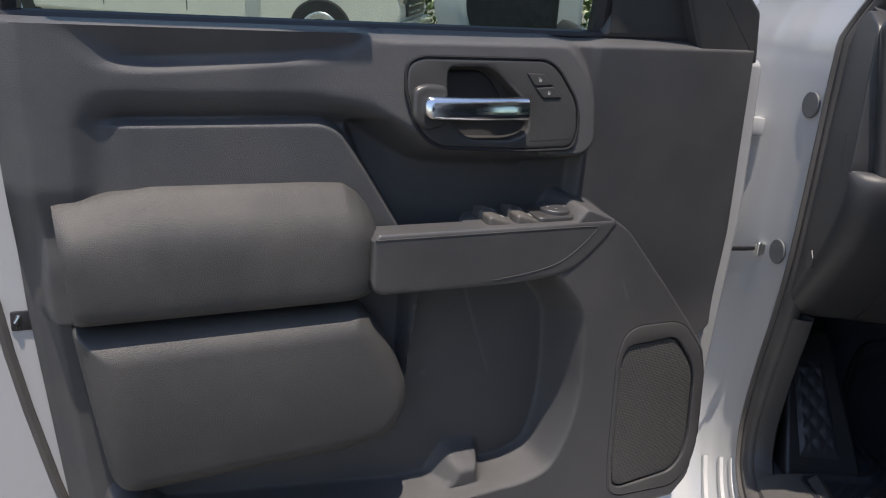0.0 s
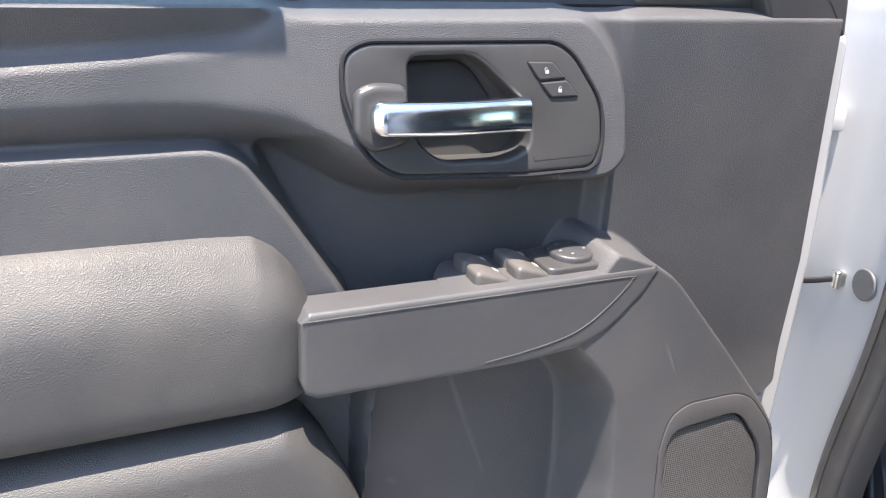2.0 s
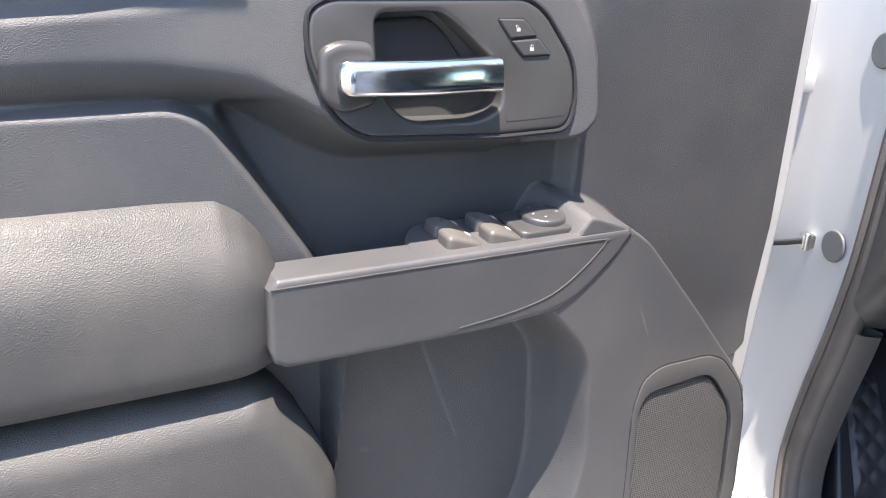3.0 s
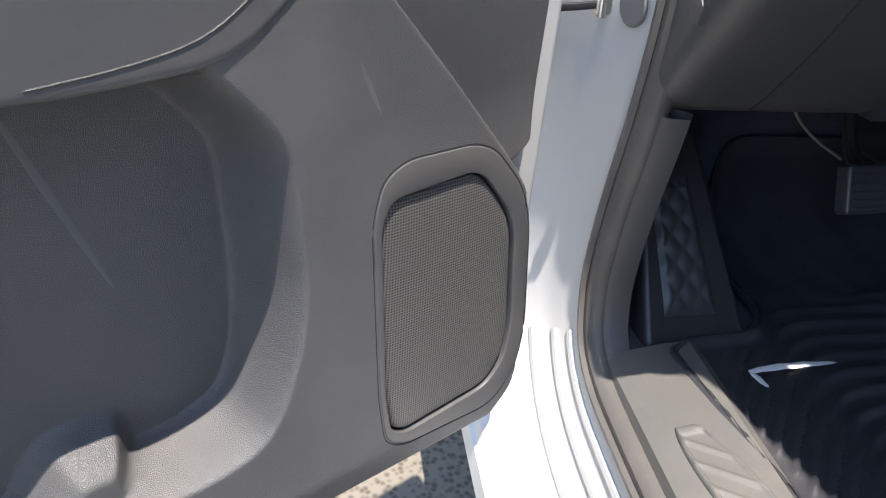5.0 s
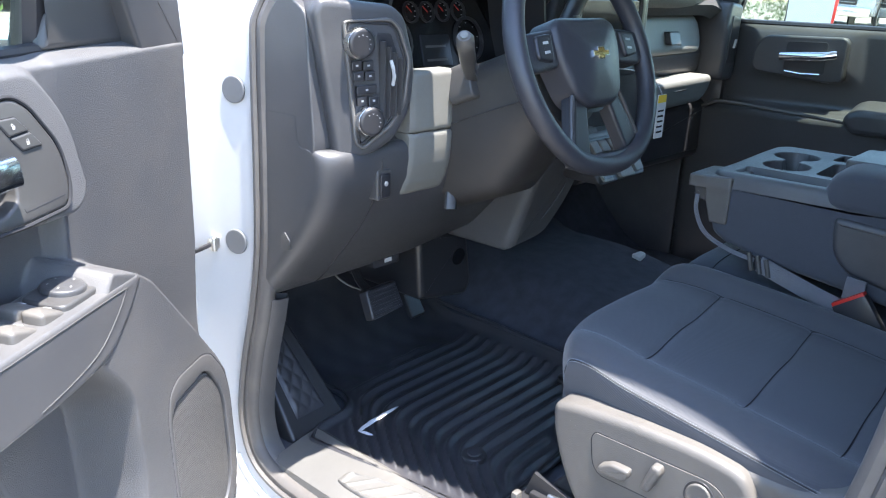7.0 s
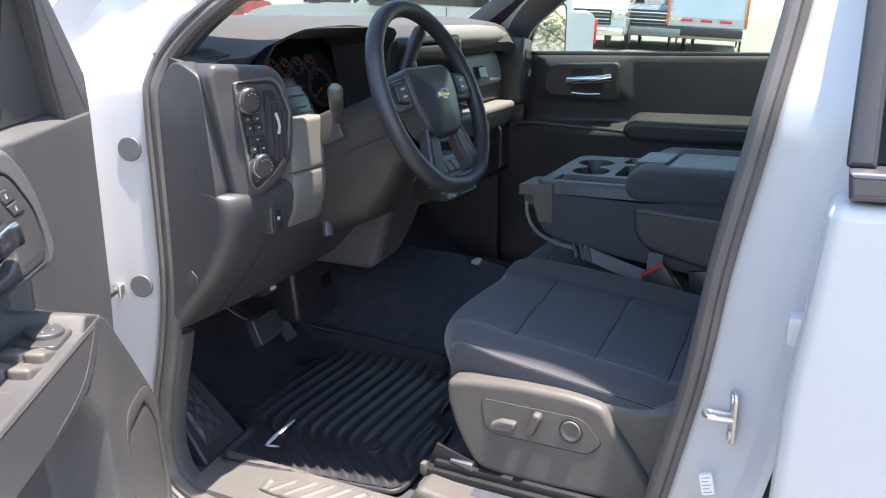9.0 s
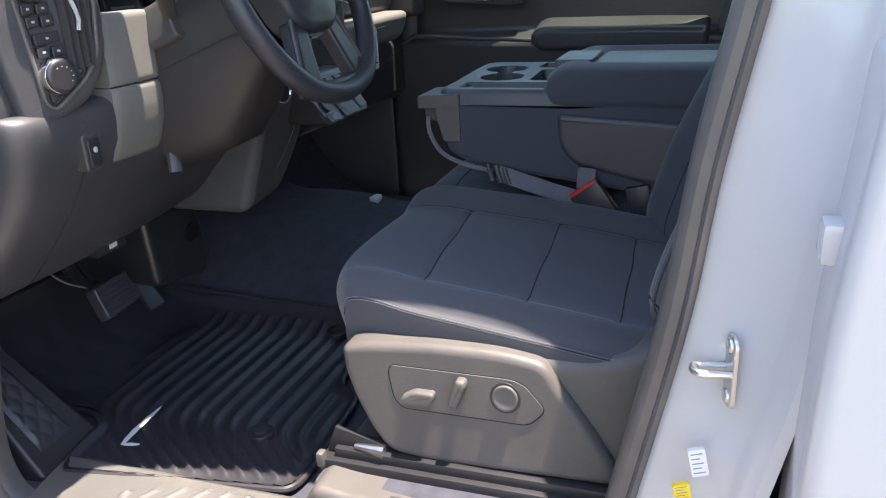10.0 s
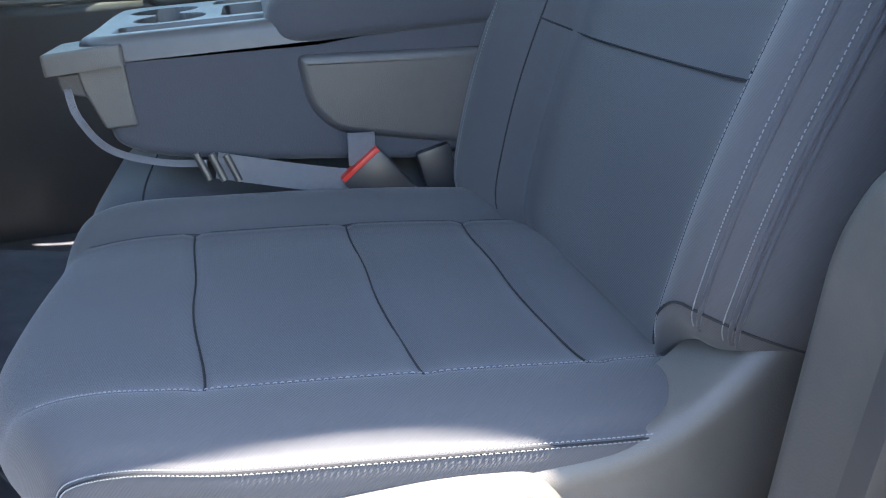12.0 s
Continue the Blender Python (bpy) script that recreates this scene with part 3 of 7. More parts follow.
# ---------------------------------------------------------------- rear door on the driver's side
rear_door = thing("rear_door", "closed white rear door with privacy glass and bright belt moulding", "car door")
part("skin", slab(rounded([(-1.102, 1.338), (-1.094, 1.25), (-1.081, 1.13), (-1.076, 0.98), (-1.062, 0.50), (-2.2, 0.50), (-2.2, 1.345)], [0.02, 0.05, 0.05, 0.05, 0.03, 0.03, 0.02]), -0.90, -1.010, YZ, 0.016, 4), WHITE, rear_door)
part("door_hinge", box(-0.972, -0.940, -1.112, -1.074, 1.166, 1.200, 0.006), WHITE, rear_door, "white painted rear door hinge")
part("belt_moulding", slab(rounded([(-1.118, 1.343), (-1.115, 1.372), (-2.2, 1.38), (-2.2, 1.35)], 0.004), -0.95, -1.012, YZ, 0.005), SATIN, rear_door, "satin grey belt moulding")
part("window_frame", slab(rounded([(-1.112, 1.372), (-1.115, 1.75), (-1.14, 1.75), (-1.14, 1.372)], 0.004), -0.93, -0.985, lambda p, q, d: Vector((lean_in(d, q), p, q)), 0.004), BLACK, rear_door)
part("window_glass", slab(rounded([(-1.138, 1.372), (-1.138, 1.76), (-2.15, 1.76), (-2.15, 1.378)], 0.004), -0.955, -0.965, lambda p, q, d: Vector((lean_in(d, q), p, q)), 0.002), DARK_GLASS, rear_door)


# ---------------------------------------------------------------- the open driver's door
# local axes: x from the hinge to the latch, y out of the trim, z up
door = thing("driver_door", "open driver's door with grey moulded trim, white shell and power switches", "car door", m=pose(-0.900, 0.0187, 0, 0, 0, 213))
UZ = lambda p, q, d: Vector((p, d, q))
BELT = lambda u: 1.4045 - (u - 0.22) * 0.0214
POD = [(0.842, 1.334), (0.802, 1.372), (0.759, 1.394), (0.516, 1.402), (0.478, 1.386), (0.449, 1.350), (0.438, 1.319), (0.434, 1.257), (0.461, 1.236), (0.683, 1.244), (0.734, 1.273), (0.790, 1.310)]
INSERT = [(1.130, 1.282), (0.826, 1.286), (0.802, 1.275), (0.770, 1.231), (0.710, 1.140), (0.702, 1.080), (1.130, 1.055)]
RECESS = [(0.794, 1.285), (0.767, 1.229), (0.710, 1.140), (0.702, 1.045), (0.434, 1.045), (0.433, 1.276), (0.451, 1.331)]
LOWER = [(0.461, 1.178), (0.412, 1.161), (0.379, 1.140), (0.296, 1.051), (0.221, 0.967), (0.194, 0.930), (0.183, 0.890), (0.172, 0.766), (0.178, 0.700), (0.200, 0.655), (0.215, 0.590), (1.060, 0.590),
         (1.073, 0.830), (0.700, 0.850), (0.700, 1.092), (0.510, 1.105), (0.472, 1.165)]
POCKET = [(0.700, 1.100), (0.508, 1.092), (0.494, 1.078), (0.443, 1.021), (0.437, 0.960), (0.432, 0.887), (0.444, 0.826), (0.470, 0.770), (0.517, 0.752), (0.690, 0.745), (1.030, 0.789), (1.052, 0.850), (0.712, 0.893)]
BIN = [(0.556, 0.806), (0.622, 0.806), (0.690, 0.700), (0.540, 0.700)]
BZ = rounded([(0.725, 1.323), (0.723, 1.355), (0.705, 1.364), (0.526, 1.367), (0.507, 1.356), (0.476, 1.314), (0.474, 1.278), (0.483, 1.255), (0.551, 1.253), (0.682, 1.258), (0.707, 1.275)],
             [0.02, 0.014, 0.014, 0.014, 0.014, 0.02, 0.014, 0.014, 0.01, 0.02, 0.02])
RING = rounded([(0.371, 0.940), (0.362, 0.976), (0.339, 0.988), (0.268, 0.987), (0.244, 0.977), (0.205, 0.934), (0.189, 0.891), (0.176, 0.766), (0.182, 0.718), (0.211, 0.684), (0.328, 0.689), (0.350, 0.704), (0.359, 0.760)],
               [0.02, 0.02, 0.02, 0.02, 0.02, 0.02, 0.02, 0.03, 0.02, 0.03, 0.02, 0.02, 0.01])


def LEFT(z):
    return 1.165 - 0.065 * np.maximum(0.0, 1.318 - z) - 0.04 * np.maximum(0.0, 1.08 - z)


def RIGHT(z):
    return 0.101 + 0.10 * np.maximum(0.0, z - 1.10) + 0.062 * steps(0.935, 0.890, z)


def steps(a, b, x):
    t = np.clip((x - a) / (b - a), 0.0, 1.0)
    return t * t * (3 - 2 * t)


def border(poly, x, y):
    """As inside(), for arrays."""
    best, odd = np.full(x.shape, 1e9), np.zeros(x.shape, bool)
    for (x0, y0), (x1, y1) in zip(poly[-1:] + poly[:-1], poly):
        dx, dy = x1 - x0, y1 - y0
        t = np.clip(((x - x0) * dx + (y - y0) * dy) / (dx * dx + dy * dy + 1e-12), 0, 1)
        best = np.minimum(best, (x - x0 - t * dx) ** 2 + (y - y0 - t * dy) ** 2)
        if y0 != y1:
            odd ^= ((y0 > y) != (y1 > y)) & (x < dx * (y - y0) / dy + x0)
    return np.sqrt(best) * np.where(odd, 1, -1)


def soft_poly(points, r):
    return [tuple(p) for p in rounded(points, r, 4)]


def trim_depth(u, z):
    n = -0.026 * steps(-0.004, 0.010, border(soft_poly(RECESS, 0.015), u, z))
    ins = steps(-0.005, 0.005, border(soft_poly(INSERT, 0.02), u, z))
    pod = border(soft_poly(POD, 0.03), u, z)
    pod = np.where(u < 0.52, steps(-0.014, 0.010, pod), steps(-0.022, 0.018, pod))
    # the roll that runs back from the handle to the latch side
    lo = 1.304 - 0.003 * steps(0.8, 1.0, u)
    roll = np.sin(np.clip((z - lo + 0.022) / 0.044, 0, 1) * math.pi / 2) * steps(0.70, 0.80, u)
    over = steps(-0.006, 0.014, z - np.interp(u, (0.70, 0.746, 0.767, 0.781, 0.791, 0.802, 0.815, 0.855, 0.964, 1.20), (1.44, 1.389, 1.384, 1.375, 1.368, 1.362, 1.359, 1.355, 1.345, 1.325)))
    over = over * (1 - steps(1.02, 1.10, u - 1.2 * (z - 1.36)))
    side = steps(1.035, 1.10, u) * steps(1.12, 1.22, z)
    n = n + 0.05 * (z - 1.30) * steps(0.44, 0.42, u) * steps(0.80, 1.00, z)
    n = n + (0.031 - (z - 1.31) * 0.16 * steps(0.90, 0.80, u) - n) * (1 - (1 - pod) * (1 - roll) * (1 - side))
    # under the glass the trim overhangs the roll a little, added to cast shade
    n = n - over * (0.019 - 0.58 * np.clip(z - 1.345, 0.0, 0.06) * steps(0.735, 0.800, u))
    n = n + (0.025 - n) * ins * (1 - side)
    # lower, thicker half
    low = steps(-0.007, 0.004, border(soft_poly(LOWER, 0.012), u, z))
    face = 0.061 - 0.010 * steps(0.70, 0.64, z) + 0.0065 * steps(0.56, 0.46, u)
    n = n + (face - n) * low
    pk = border(soft_poly(POCKET, 0.04), u, z)
    n = n + (-0.008 - n) * steps(-0.004, 0.014 + 0.012 * steps(0.78, 0.90, z), pk)
    n = n + (0.040 - n) * steps(0.0, 0.034, border(soft_poly(BIN, 0.02), u, z)) * steps(-0.004, 0.006, pk)
    n = n + (-0.014 - n) * steps(0.003, 0.008, border([tuple(p) for p in BZ], u, z))
    n = n + (0.035 - n) * steps(0.002, 0.006, border([tuple(p) for p in RING], u, z))
    # the rolled edge under the glass and the rounded outer border
    n = n - 0.030 * steps(0.018 - 0.014 * steps(0.74, 0.80, u), 0.0, 1.4045 - (u - 0.22) * 0.0214 - z) ** 2
    n = n - 0.030 * steps(0.030, 0.0, z - 0.635) ** 2
    return n - 0.024 * steps(0.030, 0.0, LEFT(z) - u) - 0.014 * steps(0.010, 0.0, u - RIGHT(z))


def trim_panel(nu, nz):
    a, b = np.meshgrid(np.linspace(0, 1, nu + 1), np.linspace(0, 1, nz + 1), indexing="ij")
    z = 0.635 + b * 0.77
    left, right = LEFT(z), RIGHT(z)
    u = right + a * (left - right)
    z = 0.635 + b * (1.4045 - (u - 0.22) * 0.0214 - 0.635)
    n = trim_depth(u, z)
    front = np.stack([u, n, z], -1).reshape(-1, 3)
    # a border ring that folds back to the shell closes the moulding
    k = np.arange((nu + 1) * (nz + 1)).reshape(nu + 1, nz + 1)
    faces = np.stack([k[:-1, :-1], k[1:, :-1], k[1:, 1:], k[:-1, 1:]], -1).reshape(-1, 4)
    ring = np.concatenate([k[:-1, 0], k[-1, :-1], k[:0:-1, -1], k[0, :0:-1]])
    back = front[ring].copy()
    back[:, 1] = -0.036
    base = len(front)
    m = np.arange(len(ring))
    fold = np.stack([ring, base + m, base + (m + 1) % len(ring), np.roll(ring, -1)], -1)
    me = bpy.data.meshes.new("trim_panel")
    me.from_pydata(np.concatenate([front, back]).tolist(), [], np.concatenate([faces, fold]).tolist() + [list(range(base + len(ring) - 1, base - 1, -1))])
    bm = bmesh.new()
    bm.from_mesh(me)
    bpy.data.meshes.remove(me)
    return bm


def relief(x0, x1, y0, y1, step, fn, poly, bottom):
    """A sheet of heights fn(x, y) over the inside of a polygon, folded down to bottom round its border."""
    nx, ny = int((x1 - x0) / step), int((y1 - y0) / step)
    x, y = np.meshgrid(np.linspace(x0, x1, nx + 1), np.linspace(y0, y1, ny + 1), indexing="ij")
    keep = border(poly, x, y) > -step * 1.05
    z = np.where(border(poly, x, y) > 0, fn(x, y), bottom)
    ids = -np.ones(x.shape, int)
    ids[keep] = np.arange(keep.sum())
    quads = np.stack([ids[:-1, :-1], ids[1:, :-1], ids[1:, 1:], ids[:-1, 1:]], -1).reshape(-1, 4)
    me = bpy.data.meshes.new("relief")
    me.from_pydata(np.stack([x[keep], y[keep], z[keep]], -1).tolist(), [], quads[(quads >= 0).all(1)].tolist())
    bm = bmesh.new()
    bm.from_mesh(me)
    bpy.data.meshes.remove(me)
    return bm


part("trim_panel", trim_panel(430, 340), PLASTIC, door, "dark grey grained moulded trim", 60)


# pale rub marks on the pocket wall and the leg beside the loudspeaker
for q, w in ([((0.606, 1.060), (0.580, 0.990), (0.548, 0.905)), 0.0030], [((0.662, 0.925), (0.652, 0.918)), 0.0030], [((0.385, 1.070), (0.366, 1.030)), 0.0020]):
    line = [Vector(a).lerp(Vector(b), k / 8) for a, b in zip(q[:-1], q[1:]) for k in range(9)]
    across = Vector((q[-1][1] - q[0][1], q[0][0] - q[-1][0])).normalized()
    rows = []
    for k, c in enumerate(line):
        e = w * math.sin(math.pi * (k + 0.5) / len(line)) ** 0.5
        rows.append([Vector((d.x, float(trim_depth(np.array([d.x]), np.array([d.y]))[0]) + h, d.y)) for d, h in ((c - across * e, 0.0), (c, 0.0003), (c + across * e, 0.0), (c, -0.001))])
    part("rub_mark", loft(bmesh.new(), rows), SCUFF, door, "faint pale rub mark in the plastic")
part("pocket_joint", tube([(0.692, 0.0012, 1.062), (0.693, 0.0012, 0.98), (0.694, 0.0012, 0.885)], 0.0012, 6), SEAM, door)

# padded armrest: a sloping top, a soft ridge, a flat face and a rolled lower edge
ARM_PROF = curve_rows([(-0.030, 1.220), (0.006, 1.221), (0.022, 1.2195), (0.036, 1.212), (0.049, 1.197), (0.060, 1.181), (0.0670, 1.163), (0.0700, 1.140), (0.0705, 1.112), (0.0695, 1.092), (0.0660, 1.079), (0.0570, 1.070), (0.040, 1.066), (0.010, 1.065), (-0.030, 1.065)], 0)
ARM_TOP = [(0.752, 1.158), (0.758, 1.172), (0.768, 1.189), (0.782, 1.204), (0.800, 1.2145), (0.84, 1.2165), (1.020, 1.2165), (1.060, 1.210), (1.090, 1.2035), (1.125, 1.2005)]


def armrest(a, b):
    n, z = ARM_PROF(b)
    u = 0.752 + 0.366 * a ** 1.5
    for (u0, z0), (u1, z1) in zip(ARM_TOP, ARM_TOP[1:]):
        if u0 <= u <= u1:
            top = z0 + (z1 - z0) * (u - u0) / (u1 - u0)
    if z > 1.14:
        z = 1.14 + (z - 1.14) * (top - 1.14) / 0.081
    near = math.sqrt(max(0.0, 1 - (1 - min(1.0, (u - 0.752) / 0.055)) ** 2))
    far = math.sqrt(max(0.0, 1 - max(0.0, (u - 1.108) / 0.0105) ** 2))
    if n > 0:
        n = n * (0.35 + 0.65 * near) * (0.82 + 0.18 * far)
    u -= 0.11 * max(0.0, 1.20 - z) * a ** 4
    return Vector((u, n, z + (1 - near) * 0.006 * (1 if z < 1.10 else 0)))


part("armrest", loft(bmesh.new(), [[armrest(i / 70, j / 56) for j in range(57)] for i in range(71)]), VINYL, door, "padded grey vinyl armrest", 50)
# bulging upholstered front of the map pocket
PAD = rounded([(1.108, 1.058), (0.778, 1.060), (0.757, 1.043), (0.726, 0.995), (0.705, 0.940), (0.703, 0.905), (0.722, 0.866), (0.78, 0.850), (1.072, 0.842)], [0.008, 0.010, 0.02, 0.04, 0.04, 0.03, 0.04, 0.05, 0.03])
PAD_POLY = [tuple(p) for p in PAD]


def pad_depth(u, z):
    k = np.clip(border(PAD_POLY, u, z) / 0.036, 0, 1)
    return 0.020 + 0.046 * np.sqrt(1 - (1 - k) ** 2) + 0.010 * np.sin(np.clip((z - 0.85) / 0.21, 0, 1) * math.pi)


bm = relief(0.690, 1.120, 0.830, 1.075, 0.0025, pad_depth, PAD_POLY, -0.02)
for v in bm.verts:
    v.co = Vector((v.co.x, v.co.z, v.co.y))
part("pocket_lid", bm, VINYL, door, "dusty grey vinyl map pocket front", 60)
# pull handle


def pull(a, b):
    """Face of the pull handle: a long bar with soft edges that tapers to its front end."""
    u = 0.410 + 0.362 * (1 - math.cos(math.pi * a)) / 2
    lo = float(np.interp(u, (0.410, 0.427, 0.445, 0.466, 0.485, 0.505, 0.540, 0.578, 0.757, 0.768, 0.772), (1.151, 1.129, 1.112, 1.095, 1.0865, 1.081, 1.0775, 1.076, 1.077, 1.083, 1.096)))
    hi = float(np.interp(u, (0.410, 0.414, 0.764, 0.772), (1.154, 1.156, 1.156, 1.148)))
    z = lo + (hi - lo) * (1 - math.cos(math.pi * b)) / 2
    e = 1 - min(1.0, min(z - lo, hi - z, 0.772 - u) / 0.006)
    return Vector((u, 0.0692 - 0.005 * (1 - math.sqrt(max(0.0, 1 - e * e))) * (0.35 + 0.65 * smooth(0.47, 0.54, u)), z))


part("pull_handle", thick(pull, lambda a, b: Vector((pull(a, b).x, 0.030, pull(a, b).z)), 130, 28), PLASTIC_FINE, door, "grey soft-touch pull handle", 50)
for line, d, r in (([(0.770, 1.1495, 0), (0.600, 1.1500, 0), (0.452, 1.1502, 0), (0.442, 1.147, 0), (0.449, 1.138, 0), (0.463, 1.125, 0), (0.488, 1.107, 0), (0.514, 1.0965, 0), (0.555, 1.089, 0), (0.600, 1.0845, 0)], 0.0690, 0.0009),
                   ([(0.412, 1.157, 0), (0.419, 1.150, 0), (0.434, 1.134, 0), (0.456, 1.112, 0), (0.482, 1.096, 0)], 0.0672, 0.0018)):
    part("pull_handle_seam", tube([Vector((p.x, d, p.y)) for p in smooth_path(line, 8)], r, 6), VINYL, door)
# window and mirror switches on the ledge
SW = rounded([(0.636, 0.022), (0.615, -0.006), (0.402, -0.012), (0.408, 0.056), (0.640, 0.056)], [0.02, 0.01, 0.01, 0.012, 0.01])
SLOPE = lambda p, q, d: Vector((p, q, d - q * 0.08))
part("switch_panel", slab(SW, 1.08, 1.1600, SLOPE, 0.004), PLASTIC_FINE, door, "dark switch bank with window switches")
for u in (0.588, 0.545):
    for q in (0.016, 0.043):
        hump = lambda p, q2, d, u=u: SLOPE(p, q2, d - 0.010 * smooth(u + 0.012, u - 0.022, p))
        part("window_switch", slab(rounded([(u + 0.019, q - 0.0125), (u - 0.018, q - 0.0125), (u - 0.018, q + 0.0125), (u + 0.019, q + 0.0125)], 0.006, 4), 1.146, 1.1715, hump, 0.0045, 4, 0.002), SHIELD, door, "grey rocker window switch")
        bm = slab(rounded([(u - 0.004, q - 0.003), (u - 0.009, q - 0.003), (u - 0.009, q + 0.003), (u - 0.004, q + 0.003)], 0.0006, 2), 1.1710, 1.1737, hump, 0.0002)
        part("switch_mark", bm, LIGHT_INK, door)
part("mirror_switch_base", slab(rounded([(0.530, 0.004), (0.440, -0.002), (0.440, 0.054), (0.530, 0.056)], 0.012), 1.152, 1.1665, SLOPE, 0.003), BEZEL, door)
part("mirror_switch", slab([(0.490 + 0.023 * math.cos(a), 0.028 + 0.023 * math.sin(a)) for a in (2 * math.pi * k / 28 for k in range(28))], 1.164, 1.1725, SLOPE, 0.003, 3, 0.002), DASH_PLASTIC, door,
     "round mirror adjuster")
bm = bmesh.new()
for a in (0.3, 1.2, 2.8, 4.2, 5.4):
    c = Vector((0.490 + 0.014 * math.cos(a), 0.028 + 0.014 * math.sin(a)))
    slab([c + Vector((0.0014, -0.0006)), c + Vector((0.0014, 0.0006)), c + Vector((-0.0014, 0.0006)), c + Vector((-0.0014, -0.0006))], 1.1715, 1.1738, SLOPE, 0.0002, 1, bm=bm)
part("switch_mark", bm, LIGHT_INK, door)
# inside handle, on a face that leans back a little
UB = lambda p, q, d: Vector((p, d - (q - 1.31) * 0.16, q))


def ring_plate(outer, hole, d0, d1, to, r=0.003):
    """A plate with a hole; outer and hole have the same number of points."""
    o, h = [Vector(p) for p in outer], [Vector(p) for p in hole]
    loops = [[to(p.x, p.y, d0) for p in o]]
    for k in range(4):
        a = math.pi / 2 * k / 3
        loops.append([to(p.x, p.y, d1 - r * (1 - math.sin(a))) for p in inset(o, r * (1 - math.cos(a)))])
    for k in range(4):
        a = math.pi / 2 * k / 3
        loops.append([to(p.x, p.y, d1 - r * (1 - math.cos(a))) for p in inset(h, -r * (1 - math.sin(a)))])
    loops.append([to(p.x, p.y, d0) for p in h])
    bm = bmesh.new()
    loft(bm, loops, cap=(False, False))
    return bm


def resample(loop, n, start):
    """n even points along a closed outline from the one nearest in angle to start."""
    loop = [Vector(p) for p in loop]
    if area2(loop) < 0:
        loop.reverse()
    c = sum(loop, Vector((0, 0))) / len(loop)
    k0 = min(range(len(loop)), key=lambda k: abs(math.atan2(math.sin(math.atan2(loop[k].y - c.y, loop[k].x - c.x) - start), math.cos(math.atan2(loop[k].y - c.y, loop[k].x - c.x) - start))))
    loop = loop[k0:] + loop[:k0]
    out, ang = [], []
    seg = [(loop[(i + 1) % len(loop)] - loop[i]).length for i in range(len(loop))]
    total, i, run = sum(seg), 0, 0.0
    for k in range(n):
        want = total * k / n
        while run + seg[i] < want:
            run += seg[i]
            i += 1
        f = (want - run) / seg[i] if seg[i] else 0
        out.append(loop[i].lerp(loop[(i + 1) % len(loop)], f))
    return out


HOLE = rounded([(0.669, 1.354), (0.608, 1.356), (0.584, 1.338), (0.552, 1.308), (0.552, 1.275), (0.576, 1.266), (0.639, 1.267), (0.660, 1.283), (0.669, 1.307)], 0.012)
part("handle_bezel", ring_plate(resample(BZ, 90, 3.0), resample(HOLE, 90, 3.0), -0.005, 0.0345, UB, 0.004), BEZEL, door, "satin dark handle bezel")
gap = inset([Vector(q) for q in BZ], -0.0016)
part("bezel_gap", tube([UB(p.x, p.y, 0.0334) for p in gap + gap[:1]], 0.0021, 6), SEAM, door)
part("handle_cup", slab(rounded([(0.676, 1.362), (0.550, 1.364), (0.548, 1.260), (0.676, 1.260)], 0.01), -0.03, 0.004, UB, 0.002), BEZEL, door)
part("handle_cup_lid", slab(rounded([(0.661, 1.347), (0.610, 1.349), (0.595, 1.339), (0.574, 1.311), (0.571, 1.286), (0.642, 1.284), (0.661, 1.297)], 0.008), 0.002, 0.008, UB, 0.003), BLACK, door)
part("handle_shoulder", slab(rounded([(0.719, 1.291), (0.718, 1.327), (0.701, 1.334), (0.671, 1.332), (0.671, 1.285), (0.703, 1.278)], 0.010), 0.030, 0.041, UB, 0.006, 4), BEZEL, door)


def lever(a, b):
    u = 0.706 - a * 0.145
    w = 2 * math.pi * b
    end = 0.30 + 0.70 * math.sqrt(max(0, 1 - (1 - min(1, a / 0.07)) ** 2))
    h, d = 0.0138 * end * (1 + 0.04 * a), 0.009 * end
    zc = 1.3065
    return UB(u, zc + h * math.copysign(abs(math.sin(w)) ** 0.6, math.sin(w)), 0.043 + 0.006 * math.sin(math.pi * min(1, a * 1.15)) + d * math.copysign(abs(math.cos(w)) ** 0.7, math.cos(w)))


bm = loft(bmesh.new(), [[lever((i / 32) ** 2.0, j / 28) for j in range(28)] for i in range(33)])
part("door_handle", bm, CHROME, door, "chrome inside door handle", 40)
for pts, up in (([(0.556, 1.350), (0.530, 1.350), (0.516, 1.336), (0.544, 1.334)], 1), ([(0.543, 1.332), (0.515, 1.334), (0.502, 1.320), (0.531, 1.319)], 0)):
    part("button_gap", slab(inset([Vector(p) for p in rounded(pts, 0.002, 3)], -0.0010), 0.030, 0.0349, UB, 0.0002, 1), SEAM, door)
    part("lock_button", slab(rounded(pts, 0.002, 3), 0.031, 0.0365, UB, 0.0015), BEZEL, door, "black door lock button with a padlock sign")
    c = sum((Vector(p) for p in pts), Vector((0, 0))) / 4
    bm = slab([c + Vector(v) for v in ((-0.0019, -0.0026), (0.0019, -0.0026), (0.0019, 0.0004), (-0.0019, 0.0004))], 0.0364, 0.0368, UB, 0.0001, 1)
    tube([UB(c.x + 0.0013 * math.cos(a) + (0.0013 if up else 0), c.y + 0.0004 + 0.0022 * math.sin(a), 0.0368) for a in [math.pi * k / 8 for k in range(9)]], 0.0003, 5, bm)
    part("lock_sign", bm, LIGHT_INK, door)
